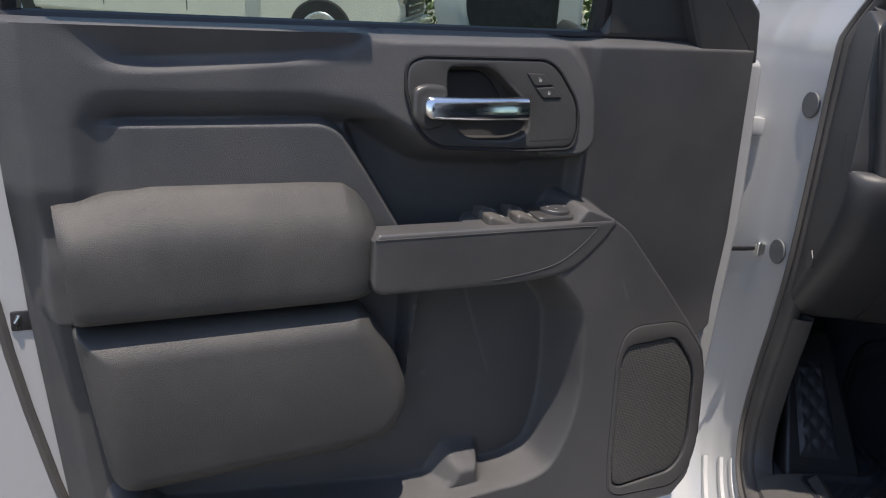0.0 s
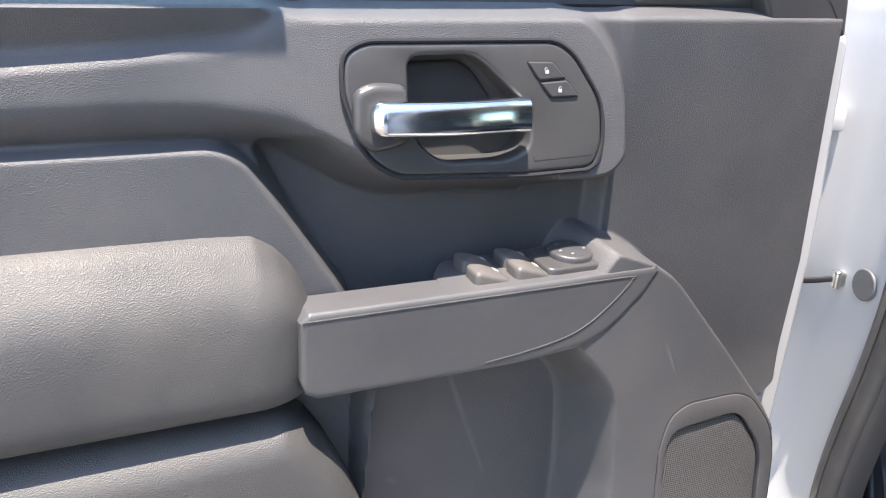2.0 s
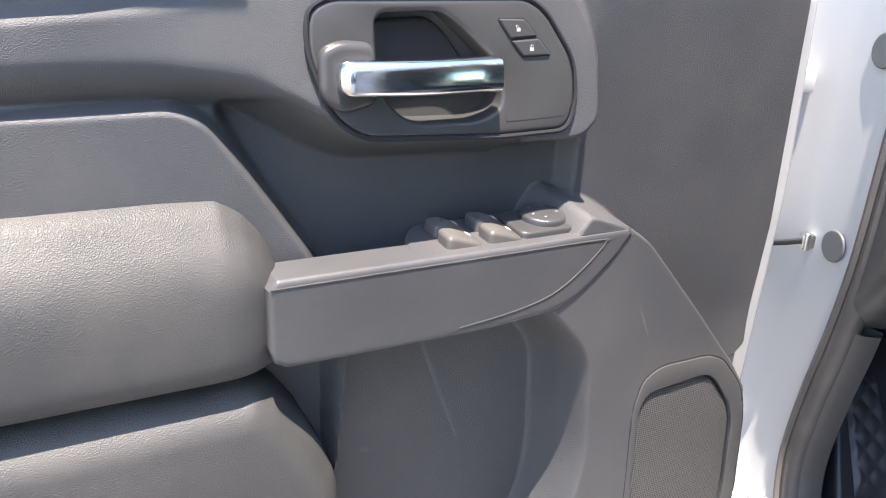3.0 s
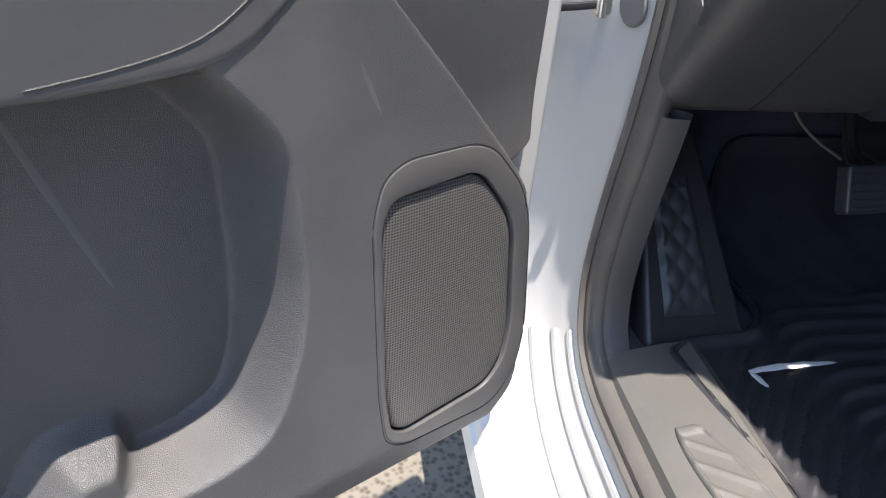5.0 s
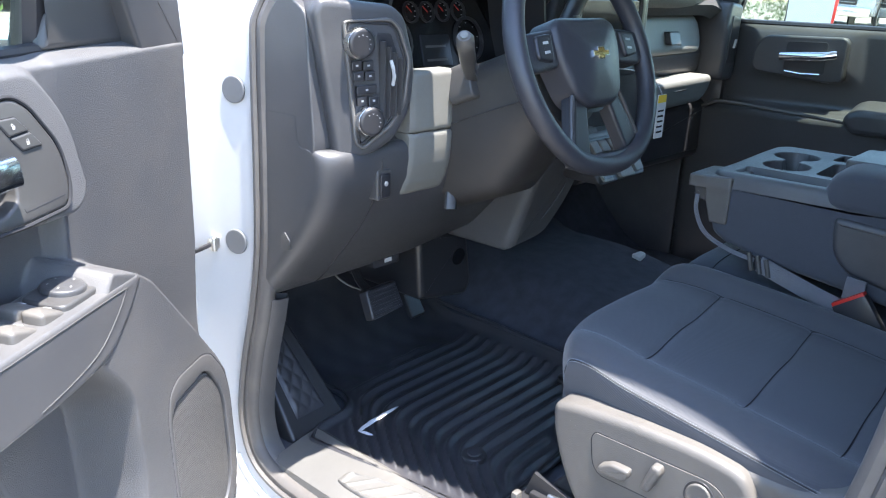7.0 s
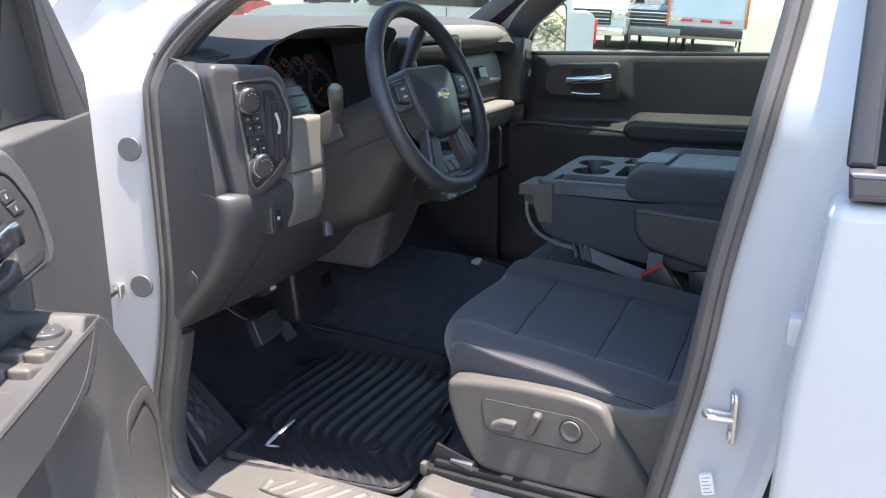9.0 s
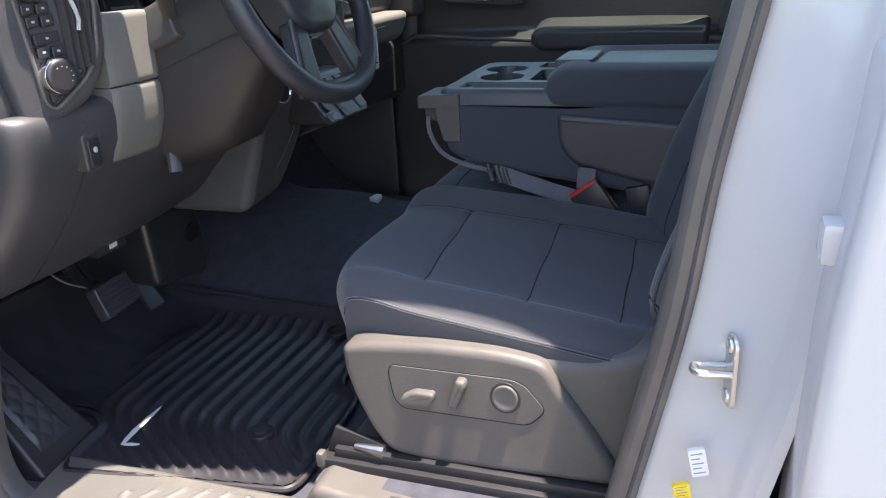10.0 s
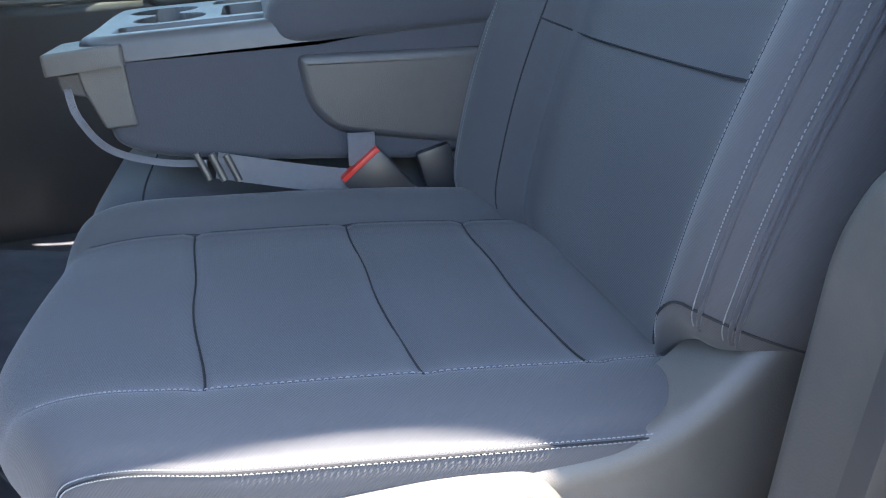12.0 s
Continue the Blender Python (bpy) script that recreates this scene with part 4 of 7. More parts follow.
part("bezel_groove", tube([UB(0.549, 1.268, 0.0338), UB(0.548, 1.264, 0.0338), UB(0.486, 1.2665, 0.0338)], 0.0010, 6), BLACK, door)
# loudspeaker
MESHO = rounded([(0.362, 0.935), (0.353, 0.957), (0.268, 0.962), (0.250, 0.953), (0.218, 0.914), (0.207, 0.887), (0.196, 0.775), (0.200, 0.737), (0.222, 0.712), (0.328, 0.703), (0.344, 0.714), (0.352, 0.760)],
                [0.012, 0.012, 0.02, 0.02, 0.02, 0.02, 0.03, 0.02, 0.02, 0.012, 0.012, 0.01])
part("speaker_surround", ring_plate(resample(RING, 110, 2.2), resample(MESHO, 110, 2.2), 0.040, 0.0682, UZ, 0.0018), PLASTIC_FINE, door, "dark plastic speaker surround")
gap = inset([Vector(q) for q in RING], -0.0012)
part("speaker_gap", tube([Vector((p.x, 0.0664, p.y)) for p in gap + gap[:1]], 0.0014, 6), SEAM, door)
part("speaker_well", slab(inset([Vector(p) for p in RING], 0.002), 0.03, 0.052, UZ, 0.001), BLACK, door)
part("speaker_grille", slab(inset([Vector(p) for p in MESHO], 0.002), 0.045, 0.0655, UZ, 0.005, 4, 0.003), GRILLE, door, "perforated dark speaker grille")
# sail trim, glass and window frame
LEANZ = lambda p, q, d: Vector((p, d + 0.30 * max(0, q - 1.42), q))
LEANS = lambda p, q, d: Vector((p, d + 0.10 * max(0, q - 1.42), q))
part("sail_trim", slab(rounded([(0.410, 1.398), (0.345, 1.399), (0.230, 1.397), (0.240, 1.43), (0.300, 1.62), (0.44, 1.66), (0.385, 1.47)], 0.010), -0.06, -0.018, LEANS, 0.008), BEZEL, door, "dark corner trim")
part("pillar_strip", slab(rounded([(0.240, 1.378), (0.126, 1.374), (0.140, 1.450), (0.272, 1.554), (0.46, 1.70), (0.50, 1.67), (0.336, 1.552), (0.280, 1.45)], 0.006), -0.06, 0.002, LEANS, 0.005), DASH_PLASTIC, door)
fr = part("window_frame", tube([LEANZ(u, z, -0.05) for u, z in ((0.395, 1.38), (0.41, 1.56), (0.47, 1.66), (0.60, 1.75), (0.85, 1.79), (1.10, 1.78), (1.145, 1.73), (1.15, 1.36))], 0.017, 8, flat=1.1), BLACK, door)
pane = part("window_glass", slab([(0.395, 1.37), (0.41, 1.57), (0.48, 1.66), (0.60, 1.745), (0.85, 1.78), (1.12, 1.77), (1.145, 1.36)], -0.056, -0.051, LEANZ, 0.0005, 1), GLASS, door, "tinted door glass wound up")
pane.visible_shadow = False
# unseen bar added along the frame's head to shade the trim below
part("header_shade_bar", tube([LEANZ(p.x, p.y, -0.022) for p in smooth_path([(0.82, 1.770, 0), (0.90, 1.778, 0), (0.98, 1.778, 0), (1.08, 1.772, 0), (1.135, 1.72, 0)], 6)], 0.024, 10), DASH_PLASTIC, door)
part("belt_strip", tube([(u, -0.030, BELT(u) - 0.001) for u in (0.40, 0.7, 1.15)], 0.008, 8), BLACK, door, "black rubber belt strip")
# painted shell
SHELL = rounded([(0.070, 1.38), (0.055, 1.13), (0.075, 0.62), (0.13, 0.565), (1.16, 0.55), (1.235, 0.90), (1.250, 1.125), (1.250, 1.36)], [0.02, 0.05, 0.04, 0.04, 0.06, 0.05, 0.05, 0.02])
part("door_shell", slab(SHELL, -0.125, -0.034, UZ, 0.012, 3), WHITE, door, "gloss white painted door shell")
part("edge_seal", tube([(1.182, -0.036, 1.075), (1.172, -0.036, 1.01), (1.158, -0.036, 0.935), (1.135, -0.036, 0.83), (1.105, -0.036, 0.72), (1.07, -0.036, 0.60)], 0.007, 8), RUBBER, door)
part("door_latch", box(1.143, 1.168, -0.060, -0.031, 1.036, 1.060, 0.003), BLACK, door, "black door latch in the edge")
part("latch_claw", tube([(1.160, -0.031, 1.040), (1.163, -0.029, 1.048), (1.159, -0.031, 1.056)], 0.0025, 8), STEEL, door)
# outside mirror on the door
mirror_head = part("door_mirror", slab(rounded([(0.275, 1.365), (0.495, 1.360), (0.525, 1.417), (0.513, 1.60), (0.276, 1.63)], 0.03), -0.34, -0.25, UZ, 0.02), WHITE, door, "white outside mirror housing")
part("mirror_glass", slab(rounded([(0.335, 1.383), (0.490, 1.378), (0.510, 1.425), (0.498, 1.585), (0.335, 1.60)], 0.025), -0.252, -0.2475, UZ, 0.001, 1), MIRROR_DARK, mirror_head, "mirror glass with its dark reflection put into the colour")
part("mirror_arm", tube([(0.33, -0.29, 1.40), (0.30, -0.20, 1.37), (0.27, -0.10, 1.37)], 0.03, 10, flat=0.7), BLACK, door)


# ---------------------------------------------------------------- dashboard
dash = thing("dashboard", "two-tone grey moulded dashboard with light switch pod and vents", "dashboard")
SIDE = rounded([(-0.012, 1.215), (-0.174, 1.215), (-0.181, 1.25), (-0.166, 1.440), (-0.115, 1.468), (-0.075, 1.43), (-0.050, 1.36), (-0.012, 1.30)], [0.005, 0.005, 0.02, 0.015, 0.02, 0.03, 0.03, 0.01])
part("side_panel", slab(SIDE, -0.84, -0.8835, YZ, 0.003), DASH_PLASTIC, dash, "grey dashboard end panel")
part("airbag_mark", slab(rounded([(-0.098, 1.075), (-0.118, 1.075), (-0.120, 1.092), (-0.108, 1.104), (-0.098, 1.097)], 0.002, 3), -0.881, -0.8862, YZ, 0.0006), BEZEL, dash)

KNEE_DROP = curve_rows([(1.29, -0.165), (1.248, -0.172), (1.243, -0.196), (1.230, -0.2085), (1.20, -0.206), (1.17, -0.196), (1.12, -0.168), (1.07, -0.130), (1.02, -0.086), (0.985, -0.054), (0.970, -0.034), (0.964, -0.010), (0.966, 0.06), (0.972, 0.16)], 0)


def knee(a, b):
    """The end of the dashboard, a rounded corner and the front of the knee panel, receding towards its lower edge."""
    z, y = KNEE_DROP(b)
    if a < 0.15:
        x, dy = -0.884, 0.030 + (0.15 - a) / 0.15 * max(0.0, -0.045 - y)
    elif a < 0.40:
        w = (a - 0.15) / 0.25 * math.pi / 2
        x, dy = -0.884 + 0.042 * (1 - math.cos(w)), 0.030 * (1 - math.sin(w))
    else:
        x = -0.842 + (a - 0.40) / 0.60 * 0.66
        dy = 0.035 * smooth(-0.60, -0.20, x)
    return Vector((x, y + dy, z + 0.012 * smooth(-0.70, -0.30, x) * b))


part("knee_panel", thick(knee, lambda a, b: knee(a, b) + Vector((0.012, 0.02, 0.006)), 80, 60), DASH_PLASTIC, dash, "curved grey lower dashboard panel", 60)
part("panel_joint", tube([knee(0.455 + 0.012 * math.sin(b * 3), b) + Vector((-0.0003, -0.0008, 0)) for b in (0.25 + 0.50 * k / 24 for k in range(25))], 0.0011, 5), BLACK, dash)
part("lit_switch_panel", slab(rounded([(-0.782, 1.155), (-0.750, 1.155), (-0.750, 1.205), (-0.782, 1.205)], 0.006), -0.190, -0.2085, XZ, 0.003), BEZEL, dash)
part("parking_brake_switch", slab(rounded([(-0.777, 1.160), (-0.756, 1.160), (-0.756, 1.198), (-0.777, 1.198)], 0.004), -0.200, -0.2125, XZ, 0.002), BLACK, dash, "black parking brake switch")
part("switch_sign", moved(disc(0.004, 0.0008, 0.0002, 14), Matrix.Translation((-0.766, -0.2123, 1.183)) @ pose(0, 0, 0, 90, 0, 0)), LIGHT_INK, dash)
# light strip of trim between pod and column
TRIM_Y = lambda z: float(np.interp(z, (1.120, 1.145, 1.170, 1.200, 1.222, 1.250, 1.360), (-0.172, -0.186, -0.1995, -0.2095, -0.2130, -0.2142, -0.2142)))
for z0, z1 in ((1.148, 1.2540), (1.2556, 1.352)):
    patch = lambda a, b, z0=z0, z1=z1: Vector((-0.714 + 0.106 * a, TRIM_Y(z0 + (z1 - z0) * b) + 0.004 * (abs(2 * a - 1) ** 12 + abs(2 * b - 1) ** 24), z0 + (z1 - z0) * b))
    part("column_trim", thick(patch, lambda a, b, patch=patch: patch(a, b) + Vector((0, 0.035, 0)), 16, 24), LIGHT_TRIM, dash, "light grey panel beside the steering column", 50)

# pod with the light switches and the outer vent
POD_A = Vector((-0.885, -0.175, 0))
POD_D = (Vector((-0.72, -0.225, 0)) - POD_A).normalized()
POD_N = Vector((-POD_D.y, POD_D.x, 0)) * -1


def PODP(p, q, d):
    return POD_A + POD_D * p + POD_N * d + Vector((0, 0, q))


pod = part("switch_pod", slab(rounded([(0.000, 1.442), (0.012, 1.460), (0.128, 1.452), (0.150, 1.434), (0.169, 1.366), (0.163, 1.298), (0.133, 1.251), (0.084, 1.228), (0.036, 1.227)],
                              [0.012, 0.014, 0.02, 0.02, 0.02, 0.02, 0.02, 0.02, 0.012]), -0.09, 0.012, PODP, 0.012, 5), DASH_PLASTIC, dash, "grey pod with light switch and air vent")
OCT = [(0.044, 1.429), (0.123, 1.434), (0.140, 1.419), (0.157, 1.372), (0.149, 1.307), (0.127, 1.275), (0.078, 1.241), (0.063, 1.254)]
OCT_IN = [tuple(p) for p in inset([Vector(p) for p in OCT], 0.006)]
part("pod_trim", ring_plate(resample(rounded(OCT, 0.008), 80, 2.5), resample(rounded(OCT_IN, 0.007), 80, 2.5), 0.0, 0.017, PODP, 0.0025), SHIELD, pod)
part("pod_inner_trim", ring_plate(resample(rounded(OCT_IN, 0.007), 80, 2.5), resample(rounded([tuple(p) for p in inset([Vector(p) for p in OCT], 0.011)], 0.006), 80, 2.5), 0.0, 0.0145, PODP, 0.0015), BLACK, pod)
part("pod_face", slab(rounded(OCT_IN, 0.007), 0.0, 0.0118, PODP, 0.001), BLACK, pod)
for s, z, lab in ((0.069, 1.398, "round dimmer knob with bright rim"), (0.086, 1.286, "round light switch knob with bright rim")):
    place = Matrix.Translation(PODP(s, z, 0.010)) @ Matrix((POD_D, Vector((0, 0, 1)), POD_N)).transposed().to_4x4()
    part("knob", moved(disc(0.0215, 0.022, 0.005, 32), place), BLACK, pod, lab)
    bm = bmesh.new()
    ring = [[Vector((r * math.cos(a), r * math.sin(a), h)) for a in (2 * math.pi * k / 32 for k in range(32))] for r, h in ((0.0225, 0.004), (0.0232, 0.012), (0.0215, 0.018), (0.0195, 0.0195), (0.018, 0.021))]
    part("knob_rim", moved(loft(bm, ring, cap=(False, False)), place), CHROME if z < 1.3 else STEEL, pod)
    bm = bmesh.new()
    for k in range(6):
        a = -0.6 + k * 0.55
        box(0.012 * math.cos(a) - 0.0007, 0.012 * math.cos(a) + 0.0007, 0.012 * math.sin(a) - 0.0007, 0.012 * math.sin(a) + 0.0007, 0.0218, 0.0226, 0, bm)
    part("knob_marks", moved(bm, place), LIGHT_INK, pod)
for r, z in enumerate((1.366, 1.351, 1.331, 1.315)):
    cols = ((0.058, 0.0745), (0.0765, 0.093)) if r != 2 else ((0.060, 0.093),)
    for a, c in cols:
        q = rounded([(a + r * 0.003, z - 0.007), (c + r * 0.003, z - 0.005), (c + r * 0.003, z + 0.008), (a + r * 0.003, z + 0.006)], 0.002, 3)
        part("pod_button", slab(q, 0.012, 0.018, PODP, 0.0015), BLACK, pod)
        m = ((a + c) / 2 + r * 0.003, z + 0.0005)
        part("button_sign", slab([(m[0] - 0.002, m[1] - 0.0013), (m[0] + 0.002, m[1] - 0.0013), (m[0] + 0.002, m[1] + 0.0013), (m[0] - 0.002, m[1] + 0.0013)], 0.0178, 0.0182, PODP, 0.0001, 1), LIGHT_INK, pod)
part("vent_well", slab(rounded([(0.099, 1.412), (0.124, 1.412), (0.140, 1.368), (0.134, 1.306), (0.120, 1.292), (0.106, 1.33)], 0.006), 0.0, 0.0125, PODP, 0.001), BLACK, pod)
for k in range(4):
    s = 0.107 + k * 0.0095
    top, bot = 1.404 - 0.85 * (s - 0.103), 1.285 - 0.30 * (s - 0.12)
    part("vent_slat", loft(bmesh.new(), [[PODP(s - 0.0018, z, 0.014), PODP(s + 0.0018, z, 0.014), PODP(s + 0.0042, z, 0.022), PODP(s + 0.0012, z, 0.023)] for z in (bot + 0.004 * k, (top + bot) / 2, top)]), BEZEL, pod)
part("vent_tab", tube([PODP(0.1175, 1.374, 0.025), PODP(0.120, 1.362, 0.028), PODP(0.122, 1.350, 0.028), PODP(0.121, 1.338, 0.025)], 0.0028, 8), LIGHT_INK, pod, "white vent slider")


# upper pad
PAD_RISE = curve_rows([(0.0,), (0.014,), (0.025,), (0.026,), (-0.008,), (-0.055,), (-0.110,), (-0.170,)], 0)


def pad_top(u, v):
    x = -0.868 + 1.70 * u
    hood = smooth(-0.765, -0.70, x) * (1 - smooth(-0.34, -0.27, x))
    y0 = -0.186 + 0.032 * (1 - smooth(-0.80, -0.76, x)) - 0.006 * hood + 0.100 * smooth(-0.30, -0.18, x) + 0.03 * smooth(0.3, 0.8, x)
    y = y0 + (0.52 - y0) * v
    z = 1.474 + 0.038 * smooth(-0.80, -0.60, x) + PAD_RISE(v)[0]
    z -= 0.055 * smooth(-0.32, -0.20, x) * smooth(0.075, 0.0, v) ** 2
    z -= 0.010 * smooth(0.14, 0.0, v) * (1 - smooth(-0.775, -0.735, x))
    z -= 0.012 * (1 - smooth(-0.86, -0.80, x)) + 0.022 * smooth(0.66, 0.82, x)
    return Vector((x, y - 0.012 * smooth(0.07, 0.0, v) * (1 - hood) * smooth(-0.5, -0.3, x), z))


part("upper_pad", thick(pad_top, lambda u, v: pad_top(u, v) + Vector((0, 0.03, -0.030 + 0.021 * smooth(0.10, 0.0, v) * smooth(-0.765, -0.70, pad_top(u, v).x) * (1 - smooth(-0.34, -0.27, pad_top(u, v).x)))), 90, 40), PAD_PLASTIC, dash, "sunlit grey upper dashboard pad", 50)
bm = bmesh.new()
for k in range(7):
    x = -0.838 + k * 0.0095
    loft(bm, [[Vector((x + 0.020 * (1 - b) + e, -0.146 + 0.045 * b, pad_top((x + 0.020 * (1 - b) + e + 0.868) / 1.70, (0.045 * b + 0.008) / 0.674).z + h)) for e, h in ((0, 0.0042), (0.0056, 0.0042), (0.0056, -0.008), (0, -0.008))] for b in (0.0, 0.25, 0.5, 0.75, 1.0)])
part("defroster_vent", bm, SEAM, dash, "black slotted demister vent")

# instrument cluster under its hood
cluster = part("gauge_panel", slab(rounded([(-0.715, 1.315), (-0.712, 1.43), (-0.66, 1.488), (-0.36, 1.498), (-0.315, 1.46), (-0.312, 1.315)], 0.02), -0.02, -0.055, lambda p, q, d: Vector((p, d + (q - 1.4) * 0.25, q)), 0.004), GLOSS_BLACK, dash, "unlit black instrument cluster")
CL = lambda p, q, d: Vector((p, -0.055 - d + (q - 1.4) * 0.25, q))
for x, z, r in ((-0.550, 1.434, 0.019), (-0.508, 1.434, 0.019), (-0.465, 1.436, 0.019), (-0.420, 1.437, 0.019), (-0.400, 1.385, 0.042), (-0.600, 1.385, 0.042)):
    ringp = [(x + r * math.cos(a), z + r * math.sin(a)) for a in (2 * math.pi * k / 28 for k in range(28))]
    part("gauge", ring_plate(ringp, [(x + (p - x) * 0.86, z + (q - z) * 0.86) for p, q in ringp], 0.0, 0.006, CL, 0.001), BLACK, cluster)
    a = 2.4 if r < 0.04 else 3.7
    part("needle", tube([CL(x, z, 0.005), CL(x + r * 0.8 * math.cos(a), z + r * 0.8 * math.sin(a), 0.005)], 0.0011, 6), RED, cluster, "red gauge needle")
    bm = bmesh.new()
    for k in range(7):
        w = -0.6 + k * 0.72
        c = Vector((x + r * 0.70 * math.cos(w), z + r * 0.70 * math.sin(w)))
        slab([c + Vector((-0.0015, -0.0008)), c + Vector((0.0015, -0.0008)), c + Vector((0.0015, 0.0008)), c + Vector((-0.0015, 0.0008))], 0.0, 0.001, CL, 0.0001, 1, bm=bm)
    tagged(part("gauge_marks", bm, LIGHT_INK, cluster), kind="stuff")
part("driver_display", slab(rounded([(-0.535, 1.338), (-0.455, 1.338), (-0.455, 1.395), (-0.535, 1.395)], 0.003), 0.0, 0.003, CL, 0.001), SCREEN, cluster)
for z in (1.348, 1.372):
    part("display_bar", slab([(-0.525, z), (-0.470, z), (-0.470, z + 0.004), (-0.525, z + 0.004)], 0.003, 0.0034, CL, 0.0001, 1), SHIELD, cluster)


def hood_edge(a):
    pts = [(-0.722, 1.32), (-0.728, 1.41), (-0.722, 1.455), (-0.700, 1.481), (-0.652, 1.499), (-0.578, 1.510), (-0.461, 1.514), (-0.37, 1.509), (-0.325, 1.482), (-0.305, 1.40), (-0.300, 1.32)]
    k = a * (len(pts) - 1)
    i = min(int(k), len(pts) - 2)
    return Vector(pts[i]).lerp(Vector(pts[i + 1]), k - i)


def hood(u, v):
    p = hood_edge(u)
    c = Vector((-0.51, 1.39))
    q = c + (p - c) * (1 - 0.10 * v)
    return Vector((q.x, -0.185 + 0.13 * v + 0.03 * (1 - v) * abs(u - 0.5), q.y))


part("cluster_hood", thick(hood, lambda u, v: hood(u, v) + Vector((hood_edge(u).x + 0.51, 0.0, hood_edge(u).y - 1.39)) * 0.03, 60, 6), BLACK, dash, "black lining of the hood over the gauges")

# middle of the dashboard: screen, vents, lower stack
part("console_panel", slab(rounded([(-0.27, 1.17), (0.14, 1.17), (0.145, 1.20), (0.14, 1.485), (-0.24, 1.485), (-0.27, 1.40)], 0.02), -0.05, -0.155, XZ, 0.012), DASH_PLASTIC, dash, "grey centre stack")
part("touch_screen", slab(rounded([(-0.205, 1.325), (0.035, 1.325), (0.04, 1.47), (-0.20, 1.47)], 0.012), -0.15, -0.185, XZ, 0.006), SCREEN, dash, "dark touch screen")
part("screen_frame", ring_plate(resample(rounded([(-0.225, 1.305), (0.055, 1.305), (0.06, 1.49), (-0.22, 1.49)], 0.02), 60, 0.8), resample(rounded([(-0.205, 1.325), (0.035, 1.325), (0.04, 1.47), (-0.20, 1.47)], 0.012), 60, 0.8), 0.15, 0.19,
                                lambda p, q, d: Vector((p, -d, q)), 0.005), BLACK, dash)
for k in range(5):
    part("stack_button", slab(rounded([(-0.19 + 0.045 * k, 1.235), (-0.152 + 0.045 * k, 1.235), (-0.152 + 0.045 * k, 1.255), (-0.19 + 0.045 * k, 1.255)], 0.003, 3), -0.15, -0.163, XZ, 0.002), BEZEL, dash)
# paler plastic than the dash puts bounced light into the flank's colour
part("lower_flank", slab(rounded([(-0.325, 0.945), (-0.175, 0.950), (-0.125, 1.03), (-0.085, 1.20), (-0.30, 1.215)], [0.02, 0.03, 0.03, 0.02, 0.02]), 0.10, -0.185, lambda p, q, d: Vector((p, d + (1.16 - q) * 0.30 - 0.10 * max(0, -0.2 - p), q)), 0.025, 5), PLASTIC, dash, "grey lower dashboard flank, lightened for bounced light", 60)
part("stack_joint", tube(smooth_path([(-0.255, -0.120, 0.958), (-0.205, -0.152, 1.03), (-0.165, -0.172, 1.10), (-0.150, -0.186, 1.16)], 6), 0.0009, 6), BLACK, dash)
# lower stack, leaning back, with a row of switches, two sockets and covers
STACK = lambda p, q, d: Vector((p, -0.250 + 0.85 * (q - 1.125) - d, q + 0.5 * max(d, 0.0)))
usb = part("socket_panel", slab(rounded([(-0.202, 1.099), (-0.010, 1.100), (0.020, 1.150), (0.022, 1.190), (-0.196, 1.194)], 0.010), -0.09, -0.002, STACK, 0.006), BLACK, dash, "dark panel with sockets and switches")
part("switch_recess", slab(rounded([(-0.180, 1.150), (0.012, 1.150), (0.014, 1.180), (-0.178, 1.182)], 0.005), -0.01, 0.0005, STACK, 0.001), BLACK, usb)
for k in range(5):
    part("stack_switch", slab(rounded([(-0.172 + 0.036 * k, 1.153), (-0.141 + 0.036 * k, 1.153), (-0.141 + 0.036 * k, 1.176), (-0.172 + 0.036 * k, 1.177)], 0.004, 3), -0.004, 0.007, STACK, 0.003), SHIELD, usb, "grey rocker switch")
# light grey of covers and rim stands in for sky gloss
part("socket_cover", slab(rounded([(-0.121, 1.104), (-0.064, 1.104), (-0.066, 1.142), (-0.122, 1.142)], 0.004), -0.004, 0.006, STACK, 0.002), LIGHT_TRIM, usb, "hinged socket cover in light grey for sky gloss")
part("cover_mark", slab(rounded([(-0.090, 1.128), (-0.084, 1.128), (-0.084, 1.134), (-0.090, 1.134)], 0.002, 3), 0.004, 0.0066, STACK, 0.0002, 1), BLACK, usb)
part("socket_cover", slab(rounded([(-0.052, 1.108), (-0.018, 1.110), (-0.020, 1.144), (-0.053, 1.142)], 0.004), -0.004, 0.006, STACK, 0.002), LIGHT_TRIM, usb)
part("usb_socket", slab(rounded([(-0.188, 1.104), (-0.150, 1.104), (-0.150, 1.118), (-0.188, 1.118)], 0.003, 3), -0.004, 0.0035, STACK, 0.0015), LIGHT_TRIM, usb, "rim of a charging socket, paled for sky gloss")
part("usb_slot", slab(rounded([(-0.183, 1.108), (-0.155, 1.108), (-0.155, 1.114), (-0.183, 1.114)], 0.001, 2), 0.002, 0.0040, STACK, 0.0002, 1), BLACK, usb)
part("lighter_socket", slab([(-0.166 + 0.012 * math.cos(a), 1.134 + 0.012 * math.sin(a)) for a in (2 * math.pi * k / 20 for k in range(20))], -0.004, 0.003, STACK, 0.001), SHROUD, usb)
part("start_button", moved(disc(0.019, 0.010, 0.003), Matrix.Translation((-0.252, -0.192, 1.174)) @ pose(0, 0, 0, 78, 0, -18)), BLACK, dash, "round engine start button")
